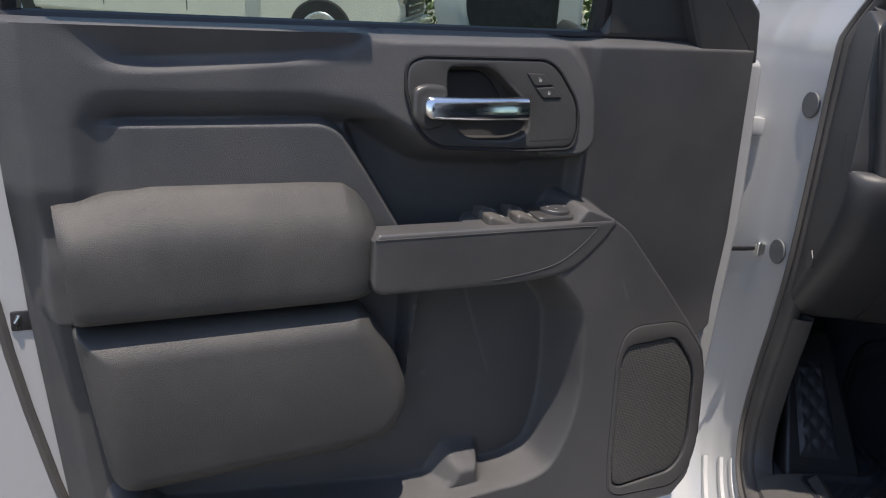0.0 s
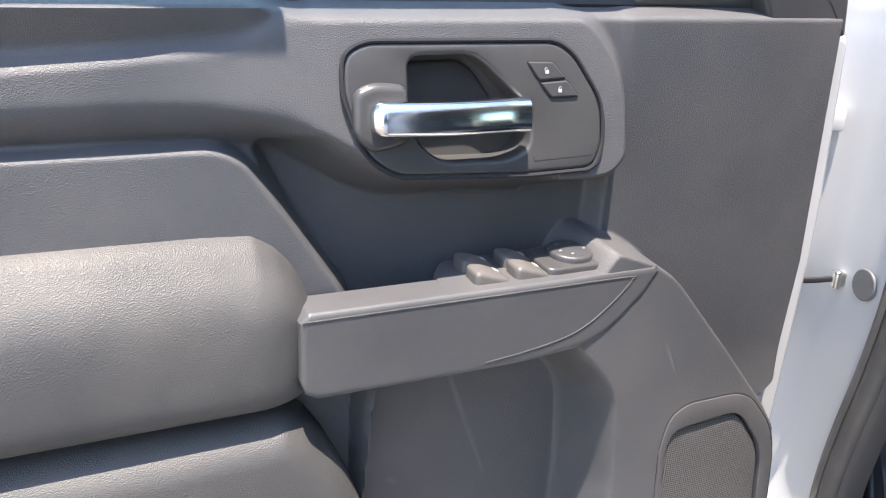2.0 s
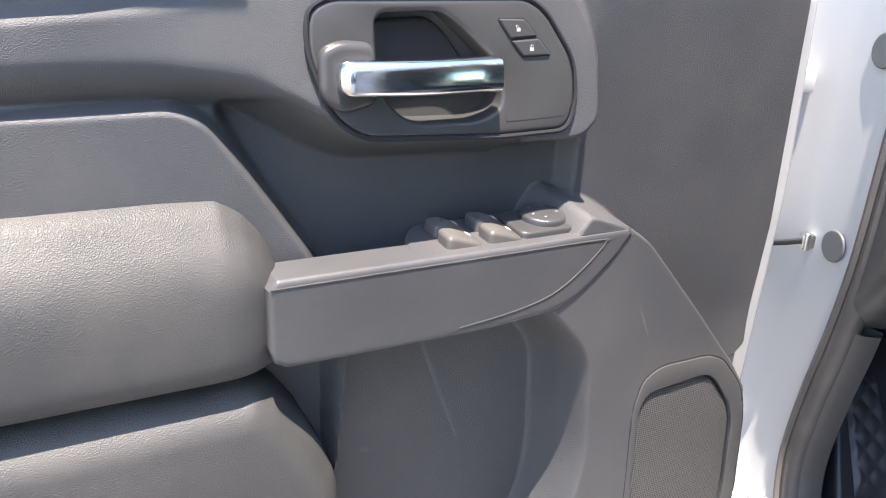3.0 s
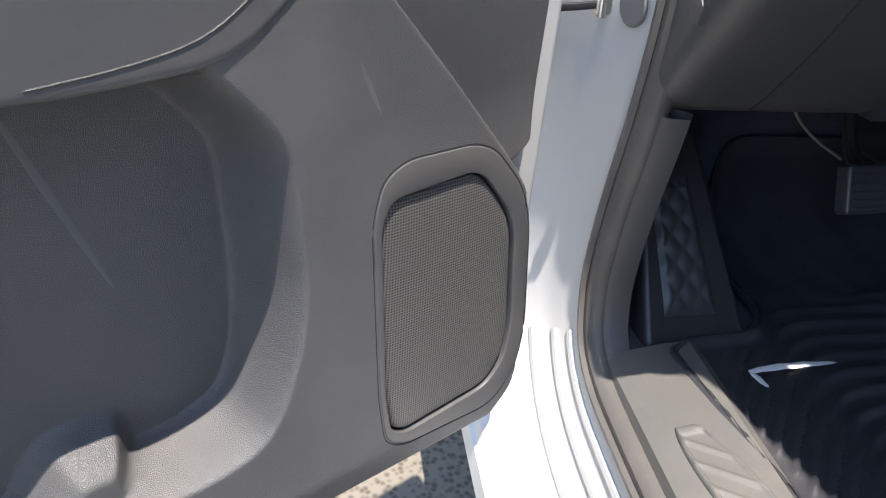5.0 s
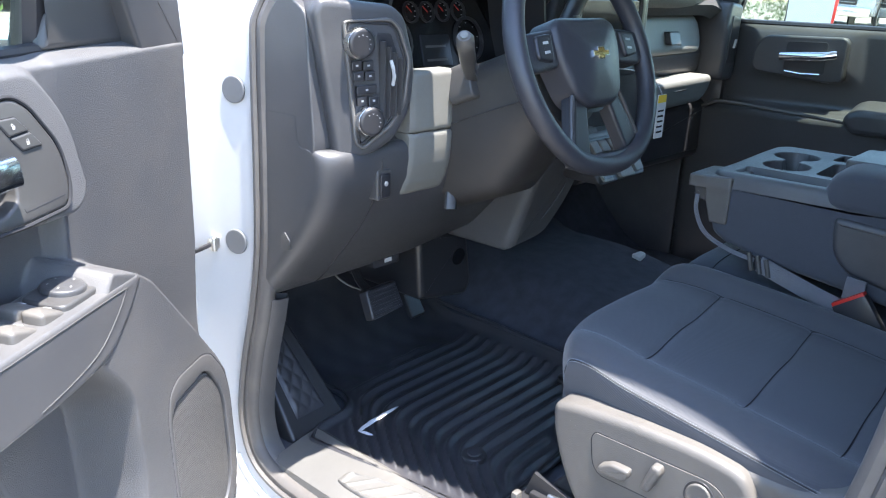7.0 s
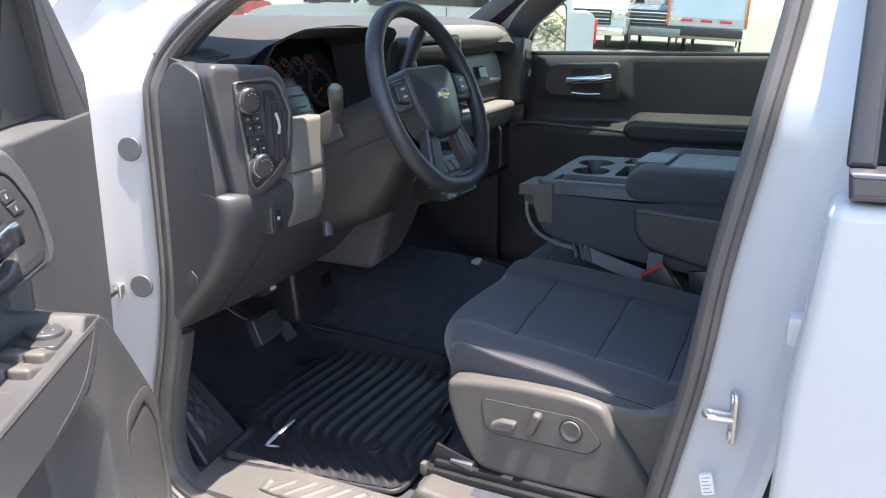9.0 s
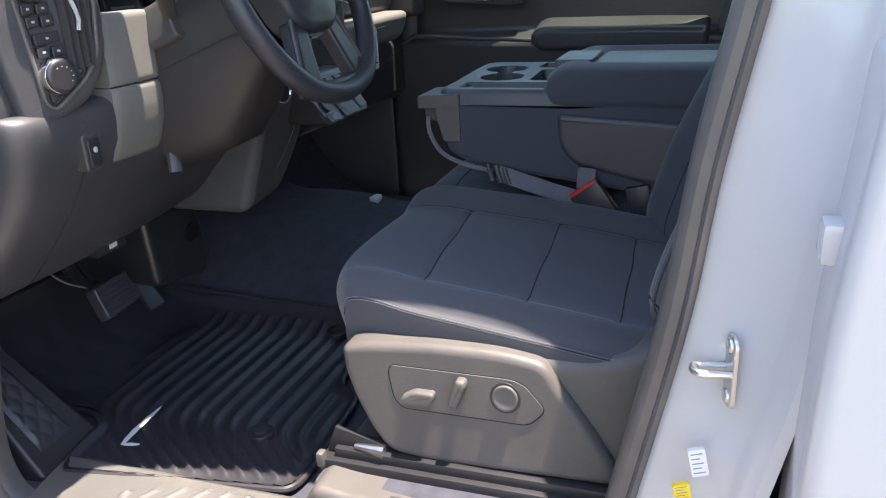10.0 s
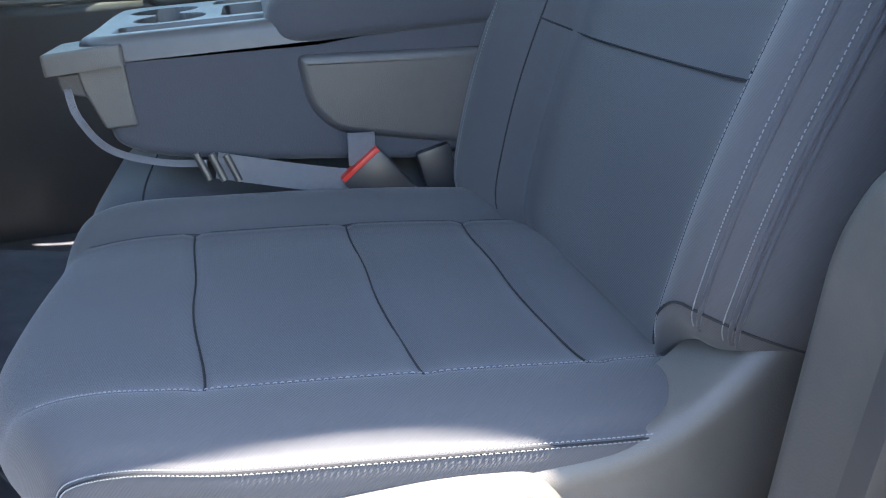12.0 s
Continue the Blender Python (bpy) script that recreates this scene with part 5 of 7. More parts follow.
bm = loft(bmesh.new(), [[Vector((r * math.cos(a), r * math.sin(a), h)) for a in (2 * math.pi * k / 30 for k in range(30))] for r, h in ((0.024, 0.0), (0.025, 0.009), (0.0225, 0.012), (0.019, 0.010), (0.019, 0.0))], cap=(False, False))
part("start_button_ring", moved(bm, Matrix.Translation((-0.252, -0.190, 1.174)) @ pose(0, 0, 0, 78, 0, -18)), CHROME, dash)
# passenger side: two glove boxes in lighter grey
part("upper_glovebox", slab(rounded([(0.13, 1.325), (0.69, 1.322), (0.715, 1.36), (0.715, 1.41), (0.69, 1.430), (0.13, 1.430)], 0.02), 0.0, -0.10, lambda p, q, d: Vector((p, d + (q - 1.34) * 0.30 + 0.06 * smooth(0.3, 0.75, p), q)), 0.02, 4), LIGHT_TRIM, dash, "light grey upper glove box")
part("passenger_roll", loft(bmesh.new(), [[Vector((x, 0.07 * smooth(0.35, 0.76, x) + y, z - 0.012 * smooth(0.62, 0.75, x))) for y, z in ((-0.03, 1.444), (-0.085, 1.446), (-0.112, 1.455), (-0.122, 1.472), (-0.118, 1.492), (-0.10, 1.506), (-0.06, 1.513), (0.0, 1.512))] for x in [0.115 + 0.032 * k for k in range(20)]]), LIGHT_TRIM, dash, "light grey padded dashboard roll", 60)
part("glovebox_latch", slab(rounded([(0.42, 1.352), (0.48, 1.352), (0.48, 1.386), (0.42, 1.386)], 0.005), -0.07, -0.108, lambda p, q, d: Vector((p, d + (q - 1.34) * 0.30 + 0.02, q)), 0.003), BEZEL, dash)
part("glovebox_band", slab(rounded([(0.10, 1.262), (0.74, 1.258), (0.76, 1.33), (0.10, 1.335)], 0.015), 0.0, -0.075, lambda p, q, d: Vector((p, d + 0.05 * smooth(0.3, 0.75, p), q)), 0.02), DASH_PLASTIC, dash)
part("lower_glovebox", slab(rounded([(0.13, 1.180), (0.68, 1.180), (0.71, 1.215), (0.70, 1.262), (0.13, 1.266)], 0.02), 0.0, -0.140, lambda p, q, d: Vector((p, d + (1.25 - q) * 0.3 + 0.05 * smooth(0.3, 0.75, p), q)), 0.02, 4), LIGHT_TRIM, dash, "light grey lower glove box")
part("glovebox_joint", tube([(0.135, -0.118, 1.232), (0.45, -0.108, 1.232), (0.69, -0.078, 1.232)], 0.003, 6), BLACK, dash)
part("glovebox_handle", slab(rounded([(0.16, 1.16), (0.26, 1.16), (0.26, 1.20), (0.16, 1.20)], 0.01), -0.06, -0.122, lambda p, q, d: Vector((p, d + 0.01, q)), 0.004), BLACK, dash)
part("passenger_underside", slab(rounded([(0.10, 1.0), (0.84, 0.99), (0.86, 1.175), (0.10, 1.185)], 0.02), 0.25, -0.03, XZ, 0.03), BLACK, dash)
part("passenger_vent_pod", slab(rounded([(0.745, 1.24), (0.84, 1.24), (0.85, 1.46), (0.76, 1.47), (0.74, 1.40)], 0.02), 0.0, -0.115, lambda p, q, d: Vector((p, d + 0.02, q)), 0.012), DASH_PLASTIC, dash)
part("passenger_vent", slab(rounded([(0.77, 1.29), (0.825, 1.29), (0.83, 1.42), (0.775, 1.43)], 0.012), -0.05, -0.1175, lambda p, q, d: Vector((p, d + 0.02, q)), 0.002), BLACK, dash)
part("passenger_vent_tab", tube([(0.80, -0.10, 1.335), (0.80, -0.104, 1.36)], 0.004, 8), LIGHT_INK, dash)
# hanging tag below the stack
tag = thing("hanging_tag", "yellow and white paper tag hanging below the dashboard", "paper tag")
part("card", slab(rounded([(-0.089, 1.192), (-0.051, 1.192), (-0.051, 1.283), (-0.089, 1.283)], 0.003), -0.316, -0.3172, XZ, 0.0003, 1), PAPER, tag)
part("print_band", slab([(-0.088, 1.266), (-0.052, 1.266), (-0.052, 1.282), (-0.088, 1.282)], -0.3172, -0.3176, XZ, 0.0001, 1), YELLOW, tag)
for k in range(5):
    part("text_bar", slab([(-0.083, 1.203 + 0.011 * k), (-0.058, 1.203 + 0.011 * k), (-0.058, 1.207 + 0.011 * k), (-0.083, 1.207 + 0.011 * k)], -0.3172, -0.3175, XZ, 0.0001, 1), SEAM, tag)
part("string", tube(smooth_path([(-0.070, -0.3165, 1.281), (-0.10, -0.312, 1.31), (-0.17, -0.300, 1.335), (-0.255, -0.295, 1.342)], 6), 0.0012, 6), PAPER, tag)

# ---------------------------------------------------------------- steering column and wheel
column = thing("steering_column", "grey plastic steering column shroud with indicator stalk", "steering column")
CC, TH = Vector((-0.517, -0.401, 1.381)), math.radians(21.8)
AX = Vector((0, -math.cos(TH), math.sin(TH)))       # out of the wheel towards the driver
EX, EZ = Vector((1, 0, 0)), Vector((0, math.sin(TH), math.cos(TH)))


def WH(p, q, d):
    return CC + EX * p + EZ * q + AX * d


def shroud(d, k):
    w, top, bot = 0.080 + 0.022 * smooth(-0.05, -0.22, d), 0.056, 0.078 + 0.090 * smooth(-0.05, -0.20, d)
    pts = rounded([(-w, top * 0.6), (-w * 0.7, top), (w * 0.7, top), (w, top * 0.6), (w * 0.95, -bot * 0.5), (w * 0.6, -bot), (-w * 0.6, -bot), (-w * 0.95, -bot * 0.5)], 0.05, 6)
    return [WH(p.x, p.y - 0.012, d) for p in pts]


part("shroud", loft(bmesh.new(), [shroud(d, 0) for d in (-0.045, -0.055, -0.09, -0.14, -0.19, -0.24, -0.30)]), SHROUD, column, "dark grey column shroud", 50)
part("shroud_joint", tube([WH(p, -0.040, d) for p, d in ((-0.080, -0.05), (-0.084, -0.10), (-0.094, -0.16), (-0.100, -0.22))], 0.0015, 6), BLACK, column)
part("hub_back", loft(bmesh.new(), [[WH(r * math.cos(a), r * math.sin(a) - 0.01, d) for a in (2 * math.pi * k / 24 for k in range(24))] for r, d in ((0.055, -0.06), (0.062, -0.03), (0.075, -0.005))]), BLACK, column)
stalk = part("indicator_stalk", tube(smooth_path([WH(-0.080, 0.010, -0.165), WH(-0.105, 0.024, -0.150), WH(-0.135, 0.042, -0.122), WH(-0.165, 0.058, -0.095)], 5), lambda t: 0.0095 if t < 0.4 else 0.0095 + 0.004 * min(1.0, (t - 0.4) * 4), 14), BEZEL, column, "indicator stalk")
part("stalk_end", tube([WH(-0.163, 0.057, -0.097), WH(-0.172, 0.062, -0.088), WH(-0.178, 0.066, -0.083)], lambda t: 0.0140 - 0.004 * (t > 0.9), 16), SHIELD, stalk)
part("stalk_button", tube([WH(-0.176, 0.065, -0.085), WH(-0.180, 0.067, -0.081)], 0.006, 12), LIGHT_TRIM, stalk)
part("stalk_boot", slab(rounded([(-0.112, -0.012), (-0.078, -0.016), (-0.074, 0.044), (-0.104, 0.048)], 0.012), -0.20, -0.150, WH, 0.004), BEZEL, column)
lever_line = smooth_path([(-0.44, -0.265, 1.345), (-0.40, -0.258, 1.375), (-0.362, -0.252, 1.414), (-0.318, -0.250, 1.465), (-0.280, -0.250, 1.505)], 6)
part("gear_lever", tube(lever_line, lambda t: 0.008 + 0.008 * smooth(0.30, 0.55, t) - 0.003 * (t > 0.97), 12, flat=1.0), BLACK, column, "black column gear lever")
part("lever_button", box(-0.354, -0.338, -0.272, -0.264, 1.418, 1.438, 0.002), BEZEL, column)
part("tilt_lever", tube([(-0.575, -0.17, 1.165), (-0.582, -0.188, 1.135), (-0.588, -0.194, 1.105)], 0.008, 8, flat=1.4), DASH_PLASTIC, column)

wheel = thing("steering_wheel", "dark grey soft-grip steering wheel with three spokes", "steering wheel")
RW = 0.177


def rim(a, b):
    w, t = 2 * math.pi * a, 2 * math.pi * b
    r = RW + 0.0160 * math.cos(t)
    flat = 1 - 0.03 * smooth(0.85, 1.0, -math.sin(w))
    return WH(r * math.cos(w) * 1.0, r * math.sin(w) * flat, 0.0165 * math.sin(t))


bm = bmesh.new()
rings = [[bm.verts.new(rim(i / 96, j / 14)) for j in range(14)] for i in range(96)]
for i in range(96):
    for j in range(14):
        bm.faces.new((rings[i][j], rings[(i + 1) % 96][j], rings[(i + 1) % 96][(j + 1) % 14], rings[i][(j + 1) % 14]))
WHEELSKIN = material("wheel_skin", (0.034, 0.035, 0.042), 0.40, grain=0.3, grain_scale=1100, kind="leather")
part("rim", bm, WHEELSKIN, wheel, "smooth grey wheel rim")
HUB = rounded([(-0.088, 0.050), (-0.070, 0.062), (0.070, 0.062), (0.088, 0.050), (0.090, 0.010), (0.066, -0.058), (0.040, -0.078), (-0.040, -0.078), (-0.066, -0.058), (-0.090, 0.010)], 0.022)
part("hub_pad", slab(HUB, -0.035, 0.014, WH, 0.014, 5, 0.010), WHEELSKIN, wheel, "grey airbag hub pad", 50)
for s in (-1, 1):
    SP = rounded([(s * 0.080, 0.046), (s * 0.150, 0.040), (s * 0.172, 0.036), (s * 0.174, -0.006), (s * 0.150, -0.018), (s * 0.086, -0.012)], 0.008)
    part("spoke", slab(SP, -0.022, 0.006, WH, 0.006, 4), WHEELSKIN, wheel)
    PADO = rounded([(s * 0.098, 0.038), (s * 0.140, 0.034), (s * 0.142, 0.0), (s * 0.104, -0.006)], 0.008)
    part("control_pad", slab(PADO, 0.0, 0.012, WH, 0.004), BLACK, wheel, "black control buttons")
    for k in range(2):
        part("pad_sign", slab([(s * 0.112, 0.008 + 0.014 * k), (s * 0.126, 0.007 + 0.014 * k), (s * 0.126, 0.011 + 0.014 * k), (s * 0.112, 0.012 + 0.014 * k)], 0.0115, 0.0124, WH, 0.0001, 1), LIGHT_INK, wheel)
    LEG = rounded([(s * 0.030, -0.070), (s * 0.064, -0.052), (s * 0.092, -0.125), (s * 0.100, -0.160), (s * 0.058, -0.170), (s * 0.048, -0.135)], 0.010)
    part("lower_spoke", slab(LEG, -0.020, 0.002, WH, 0.006, 4), BLACK, wheel, "black lower spoke")
    part("spoke_trim", tube([WH(s * p, q, d) for p, q, d in ((0.068, -0.056, 0.002), (0.080, -0.085, 0.001), (0.095, -0.125, 0.0), (0.103, -0.156, 0.0))], 0.0038, 8), BEZEL, wheel, "satin edge of the spoke")
part("lower_bridge", slab(rounded([(-0.062, -0.150), (0.062, -0.150), (0.066, -0.172), (-0.066, -0.172)], 0.008), -0.012, 0.008, WH, 0.006), WHEELSKIN, wheel)
# emblem: a plain slanted cross shape
EMB = [(-0.022, -0.005), (-0.0085, -0.005), (-0.010, -0.010), (0.008, -0.010), (0.0095, -0.005), (0.022, -0.005), (0.024, 0.005), (0.0105, 0.005), (0.012, 0.010), (-0.006, 0.010), (-0.0075, 0.005), (-0.020, 0.005)]
part("emblem_rim", slab(EMB, 0.020, 0.0275, WH, 0.001, 2), CHROME, wheel, "bright rim of the emblem")
part("emblem", slab(inset([Vector(p) for p in EMB], 0.0022), 0.022, 0.0283, WH, 0.0006, 2), GOLD, wheel, "gold emblem plate")


# ---------------------------------------------------------------- driver's seat
seat = thing("driver_seat", "dark blue-grey cloth driver's seat with grey plastic side shield", "car seat")
SEAT_X = -0.452
C_PROF = curve_rows([(-0.240, -0.11), (-0.252, -0.06), (-0.260, -0.022), (-0.259, 0.001), (-0.243, 0.015), (-0.215, 0.023), (-0.188, 0.020), (-0.155, 0.006), (-0.10, 0.0), (0.0, -0.002), (0.10, 0.001),
                     (0.150, 0.003), (0.174, 0.008), (0.204, 0.030), (0.228, 0.030), (0.254, 0.002), (0.264, -0.045), (0.25, -0.11)], 0)
C_ROWS = curve_rows([(-0.50, -0.066, 0.86), (-0.446, -0.066, 0.89), (-0.430, -0.052, 0.91), (-0.424, -0.028, 0.92), (-0.434, -0.004, 0.93), (-0.462, 0.013, 0.94), (-0.52, 0.016, 0.955), (-0.60, 0.008, 0.985),
                     (-0.70, -0.002, 1.0), (-0.80, -0.014, 1.01), (-0.88, -0.026, 1.01), (-0.95, -0.036, 1.0), (-1.0, -0.05, 0.98)], 0)


def groove(y, x, ys, w=0.006):
    return math.exp(-((y - ys) / w) ** 2)


def cushion(a, b):
    dx, dz = C_PROF(a)
    y, z, s = C_ROWS(b)
    x = dx * s
    corner = (abs(dx) / 0.26) ** 2
    y2 = y - (0.095 if dx < 0 else 0.032) * corner * (1 - smooth(0.25, 0.75, b))
    zz = 0.952 + z + dz * (0.45 + 0.55 * smooth(0.2, 0.5, b)) if dz > -0.03 else 0.952 + z * smooth(-0.13, -0.02, dz) + dz
    if abs(dx) < 0.20:
        e = smooth(0.20, 0.17, abs(dx))
        for ys, bend in ((-0.586, 0.020), (-0.747, 0.012), (-0.880, 0.008)):
            zz -= 0.0042 * e * groove(y2, x, ys - bend * smooth(0.02, -0.18, x) + 0.006 * smooth(0.05, 0.16, x))
    for edge in (-0.178, 0.178):
        zz -= 0.006 * groove(dx, 0, edge, 0.005) * smooth(0.38, 0.45, b)
    zz -= 0.0035 * groove(dx, 0, -0.252, 0.004) * smooth(0.30, 0.4, b)
    return Vector((SEAT_X + x, y2, zz))


part("seat_cushion", thick(cushion, lambda a, b: Vector((cushion(a, b).x * 0.92 + SEAT_X * 0.08, cushion(a, b).y - 0.02, 0.878)), 120, 150), FABRIC, seat, "blue-grey woven cloth cushion", 70)


def stitches(name, fn, t0, t1, n, parent, r=0.00045, fill=0.60):
    """A row of thread stitches along the line fn(t)."""
    bm = bmesh.new()
    for k in range(n):
        a = t0 + (t1 - t0) * k / n
        c = a + (t1 - t0) / n * fill
        tube([fn(a), fn((a + c) / 2) + Vector((0, 0, 0.0006)), fn(c)], r, 5, bm)
    return part(name, bm, THREAD, parent, "pale contrast stitching")


up = Vector((0, 0, 0.0012))
for ys, bend in ((-0.586, 0.020), (-0.747, 0.012), (-0.880, 0.008)):
    line = []
    for k in range(41):
        x = -0.172 + 0.344 * k / 40
        want = ys - bend * smooth(0.02, -0.18, x) + 0.006 * smooth(0.05, 0.16, x)
        a0, a1 = 0.25, 0.80
        for _ in range(22):
            am = (a0 + a1) / 2
            a0, a1 = (am, a1) if C_PROF(am)[0] < x else (a0, am)
        b0, b1 = 0.3, 1.0
        for _ in range(22):
            b2 = (b0 + b1) / 2
            b0, b1 = (b2, b1) if cushion(a0, b2).y > want else (b0, b2)
        line.append(cushion(a0, b0) + Vector((0, 0.0002, 0.0013)))
    part("seam", tube(line, 0.0010, 6), SEAM, seat)
stitches("stitching", lambda t: cushion(0.172, t) + Vector((-0.0009, 0, 0.0009)), 0.36, 0.93, 150, seat, 0.00035)
stitches("stitching", lambda t: cushion(0.182, t) + Vector((-0.0006, 0, 0.0012)), 0.36, 0.93, 150, seat, 0.00035)
part("seam", tube([cushion(0.177, 0.30 + 0.63 * k / 40) + Vector((-0.0004, 0, 0.0002)) for k in range(41)], 0.0009, 5), SEAM, seat)
part("seam", tube([cushion(0.714, 0.42 + 0.48 * k / 40) + Vector((0, 0, 0.0004)) for k in range(41)], 0.0010, 5), SEAM, seat)
stitches("stitching", lambda t: cushion(0.352, t) + up, 0.43, 0.90, 110, seat)

# backrest
LEAN_BACK = 0.44


def BK(p, q, d):
    """On the backrest: p across, q up along it, d out towards the driver."""
    t = math.atan(LEAN_BACK)
    return Vector((SEAT_X + p, -0.955 - q * math.sin(t) + d * math.cos(t), 0.930 + q * math.cos(t) + d * math.sin(t)))


B_PROF = curve_rows([(-0.235, -0.15), (-0.262, -0.11), (-0.272, -0.05), (-0.268, 0.005), (-0.252, 0.035), (-0.228, 0.050), (-0.200, 0.042), (-0.165, 0.014), (-0.12, 0.002), (0.0, 0.0), (0.12, 0.002), (0.165, 0.016),
                     (0.198, 0.050), (0.232, 0.078), (0.268, 0.076), (0.298, 0.042), (0.308, -0.02), (0.292, -0.10), (0.26, -0.15)], 0)
B_ROWS = curve_rows([(-0.02, -0.07, 0.90), (-0.025, -0.03, 0.93), (0.0, -0.004, 0.97), (0.06, 0.008, 1.0), (0.16, 0.016, 1.02), (0.30, 0.012, 1.03), (0.45, 0.0, 0.99), (0.58, -0.012, 0.86), (0.645, -0.03, 0.74), (0.665, -0.07, 0.70)], 0)


def backrest(a, b):
    dx, d = B_PROF(a)
    q, dd, s = B_ROWS(b)
    q += 0.055 * smooth(-0.165, -0.235, dx) * (1 - smooth(0.15, 0.45, b))
    x = dx * s
    d2 = dd + d * (1 - 0.35 * smooth(0.7, 1.0, b))
    if abs(dx) < 0.19:
        d2 -= 0.005 * groove(q, 0, 0.225 - 0.02 * (dx / 0.18) ** 2) * smooth(0.19, 0.16, abs(dx))
    for e in (-0.168, 0.168):
        d2 -= 0.004 * groove(dx, 0, e, 0.006)
    return BK(x, q, d2)


part("backrest", thick(backrest, lambda a, b: BK(B_PROF(a)[0] * B_ROWS(b)[2] * 0.92, B_ROWS(b)[0] + 0.01, -0.16), 120, 90), FABRIC, seat, "blue-grey woven cloth backrest", 70)
for a in (0.338, 0.252, 0.212):
    stitches("stitching", lambda t, a=a: backrest(a, t) + Vector((-0.0004, 0.0010, 0.0005)), 0.20, 0.86, 190, seat)
stitches("stitching", lambda t: backrest(0.735, t) + Vector((0, 0.0010, 0.0005)), 0.18, 0.85, 190, seat)
part("seam", tube([backrest(0.12 + 0.225 * k / 30, 0.262 + 0.006 * math.sin(math.pi * k / 30)) + Vector((0, 0.0006, 0)) for k in range(31)], 0.0011, 5), SEAM, seat)
part("seam", tube([backrest(0.345 + 0.31 * k / 30, 0.488 - 0.004 * math.sin(math.pi * k / 30)) + Vector((0, 0.0010, 0.0006)) for k in range(31)], 0.0011, 5), SEAM, seat)
for a in (0.352, 0.655):
    part("seam", tube([backrest(a, 0.20 + 0.62 * k / 40) + Vector((0, 0.0004, 0.0003)) for k in range(41)], 0.0010, 5), SEAM, seat)
for a in (0.243, 0.203, 0.195):
    part("piping", tube([backrest(a, 0.20 + 0.66 * k / 40) + Vector((-0.0006, 0.0004, 0)) for k in range(41)], 0.0018, 6), FABRIC_DARK, seat)

# plastic side shield with the power switches
SHZ = lambda p, q, d: Vector((d + (q - 0.86) * 0.06, p, q))          # it leans in towards its top
SH_BASE = rounded([(-0.545, 0.905), (-0.560, 0.82), (-0.598, 0.762), (-0.64, 0.752), (-1.05, 0.760), (-1.10, 0.80), (-1.08, 1.03), (-1.02, 1.02), (-0.965, 0.972), (-0.92, 0.938), (-0.87, 0.925), (-0.70, 0.925)],
                  [0.03, 0.04, 0.03, 0.02, 0.02, 0.04, 0.03, 0.03, 0.05, 0.05, 0.03, 0.03])
shield = part("side_shield", slab(SH_BASE, -0.66, -0.724, SHZ, 0.016, 5), SHIELD, seat, "sunlit grey plastic seat side shield")
SH_PAD = rounded([(-0.531, 0.914), (-0.534, 0.880), (-0.549, 0.835), (-0.573, 0.790), (-0.597, 0.762), (-0.66, 0.757), (-0.90, 0.764), (-0.906, 0.785), (-0.872, 0.838), (-0.832, 0.890), (-0.812, 0.922), (-0.752, 0.931), (-0.658, 0.930), (-0.566, 0.922)],
                 [0.012, 0.02, 0.03, 0.03, 0.02, 0.02, 0.01, 0.03, 0.05, 0.02, 0.03, 0.03, 0.03, 0.02])
part("shield_pad", slab(SH_PAD, -0.70, -0.740, SHZ, 0.011, 5), SHIELD, shield)
CP = rounded([(-0.601, 0.886), (-0.606, 0.897), (-0.770, 0.897), (-0.787, 0.891), (-0.815, 0.860), (-0.792, 0.836), (-0.620, 0.836), (-0.608, 0.848)], [0.008, 0.008, 0.008, 0.01, 0.012, 0.01, 0.01, 0.008])
part("panel_joint", slab(inset([Vector(p) for p in CP], -0.0016), -0.73, -0.7404, SHZ, 0.0004, 1), SEAM, shield)
part("switch_plate", slab(CP, -0.735, -0.7412, SHZ, 0.001, 2), SHIELD, shield)
part("slide_switch", slab(rounded([(-0.620, 0.846), (-0.622, 0.858), (-0.640, 0.868), (-0.668, 0.868), (-0.668, 0.858), (-0.660, 0.848)], 0.005), -0.738, -0.753, SHZ, 0.004, 4), SHIELD, shield, "grey seat slide switch")
part("recline_switch", slab(rounded([(-0.686, 0.854), (-0.699, 0.851), (-0.713, 0.884), (-0.711, 0.892), (-0.699, 0.893)], 0.004), -0.738, -0.755, SHZ, 0.005, 4), SHIELD, shield, "grey recline switch")
ringp = [(-0.762 + 0.0205 * math.cos(a), 0.871 + 0.0215 * math.sin(a)) for a in (2 * math.pi * k / 36 for k in range(36))]
part("lumbar_ring", slab(ringp, -0.738, -0.7425, SHZ, 0.001, 2), BLACK, shield)
part("lumbar_switch", slab([(-0.762 + (p + 0.762) * 0.84, 0.871 + (q - 0.871) * 0.84) for p, q in ringp], -0.738, -0.7455, SHZ, 0.002, 3, -0.002), SHIELD, shield, "round lumbar switch")
part("lower_lip", tube([(-0.735, -0.60, 0.757), (-0.737, -0.78, 0.766), (-0.735, -0.80, 0.762), (-0.73, -1.0, 0.765)], 0.004, 8), BEZEL, shield)
# slide rail and its bracket
rail = part("seat_rail", box(-0.765, -0.70, -1.05, -0.495, 0.728, 0.748, 0.003), BLACK, seat, "black steel slide rail")
part("rail_upper", box(-0.755, -0.71, -1.05, -0.515, 0.746, 0.762, 0.003), BLACK, rail)
part("rail_bracket", loft(bmesh.new(), [[Vector((x, -0.500, 0.75)), Vector((x, -0.60, 0.75)), Vector((x, -0.59, 0.772)), Vector((x, -0.515, 0.790))] for x in (-0.745, -0.738)]), BLACK, rail)
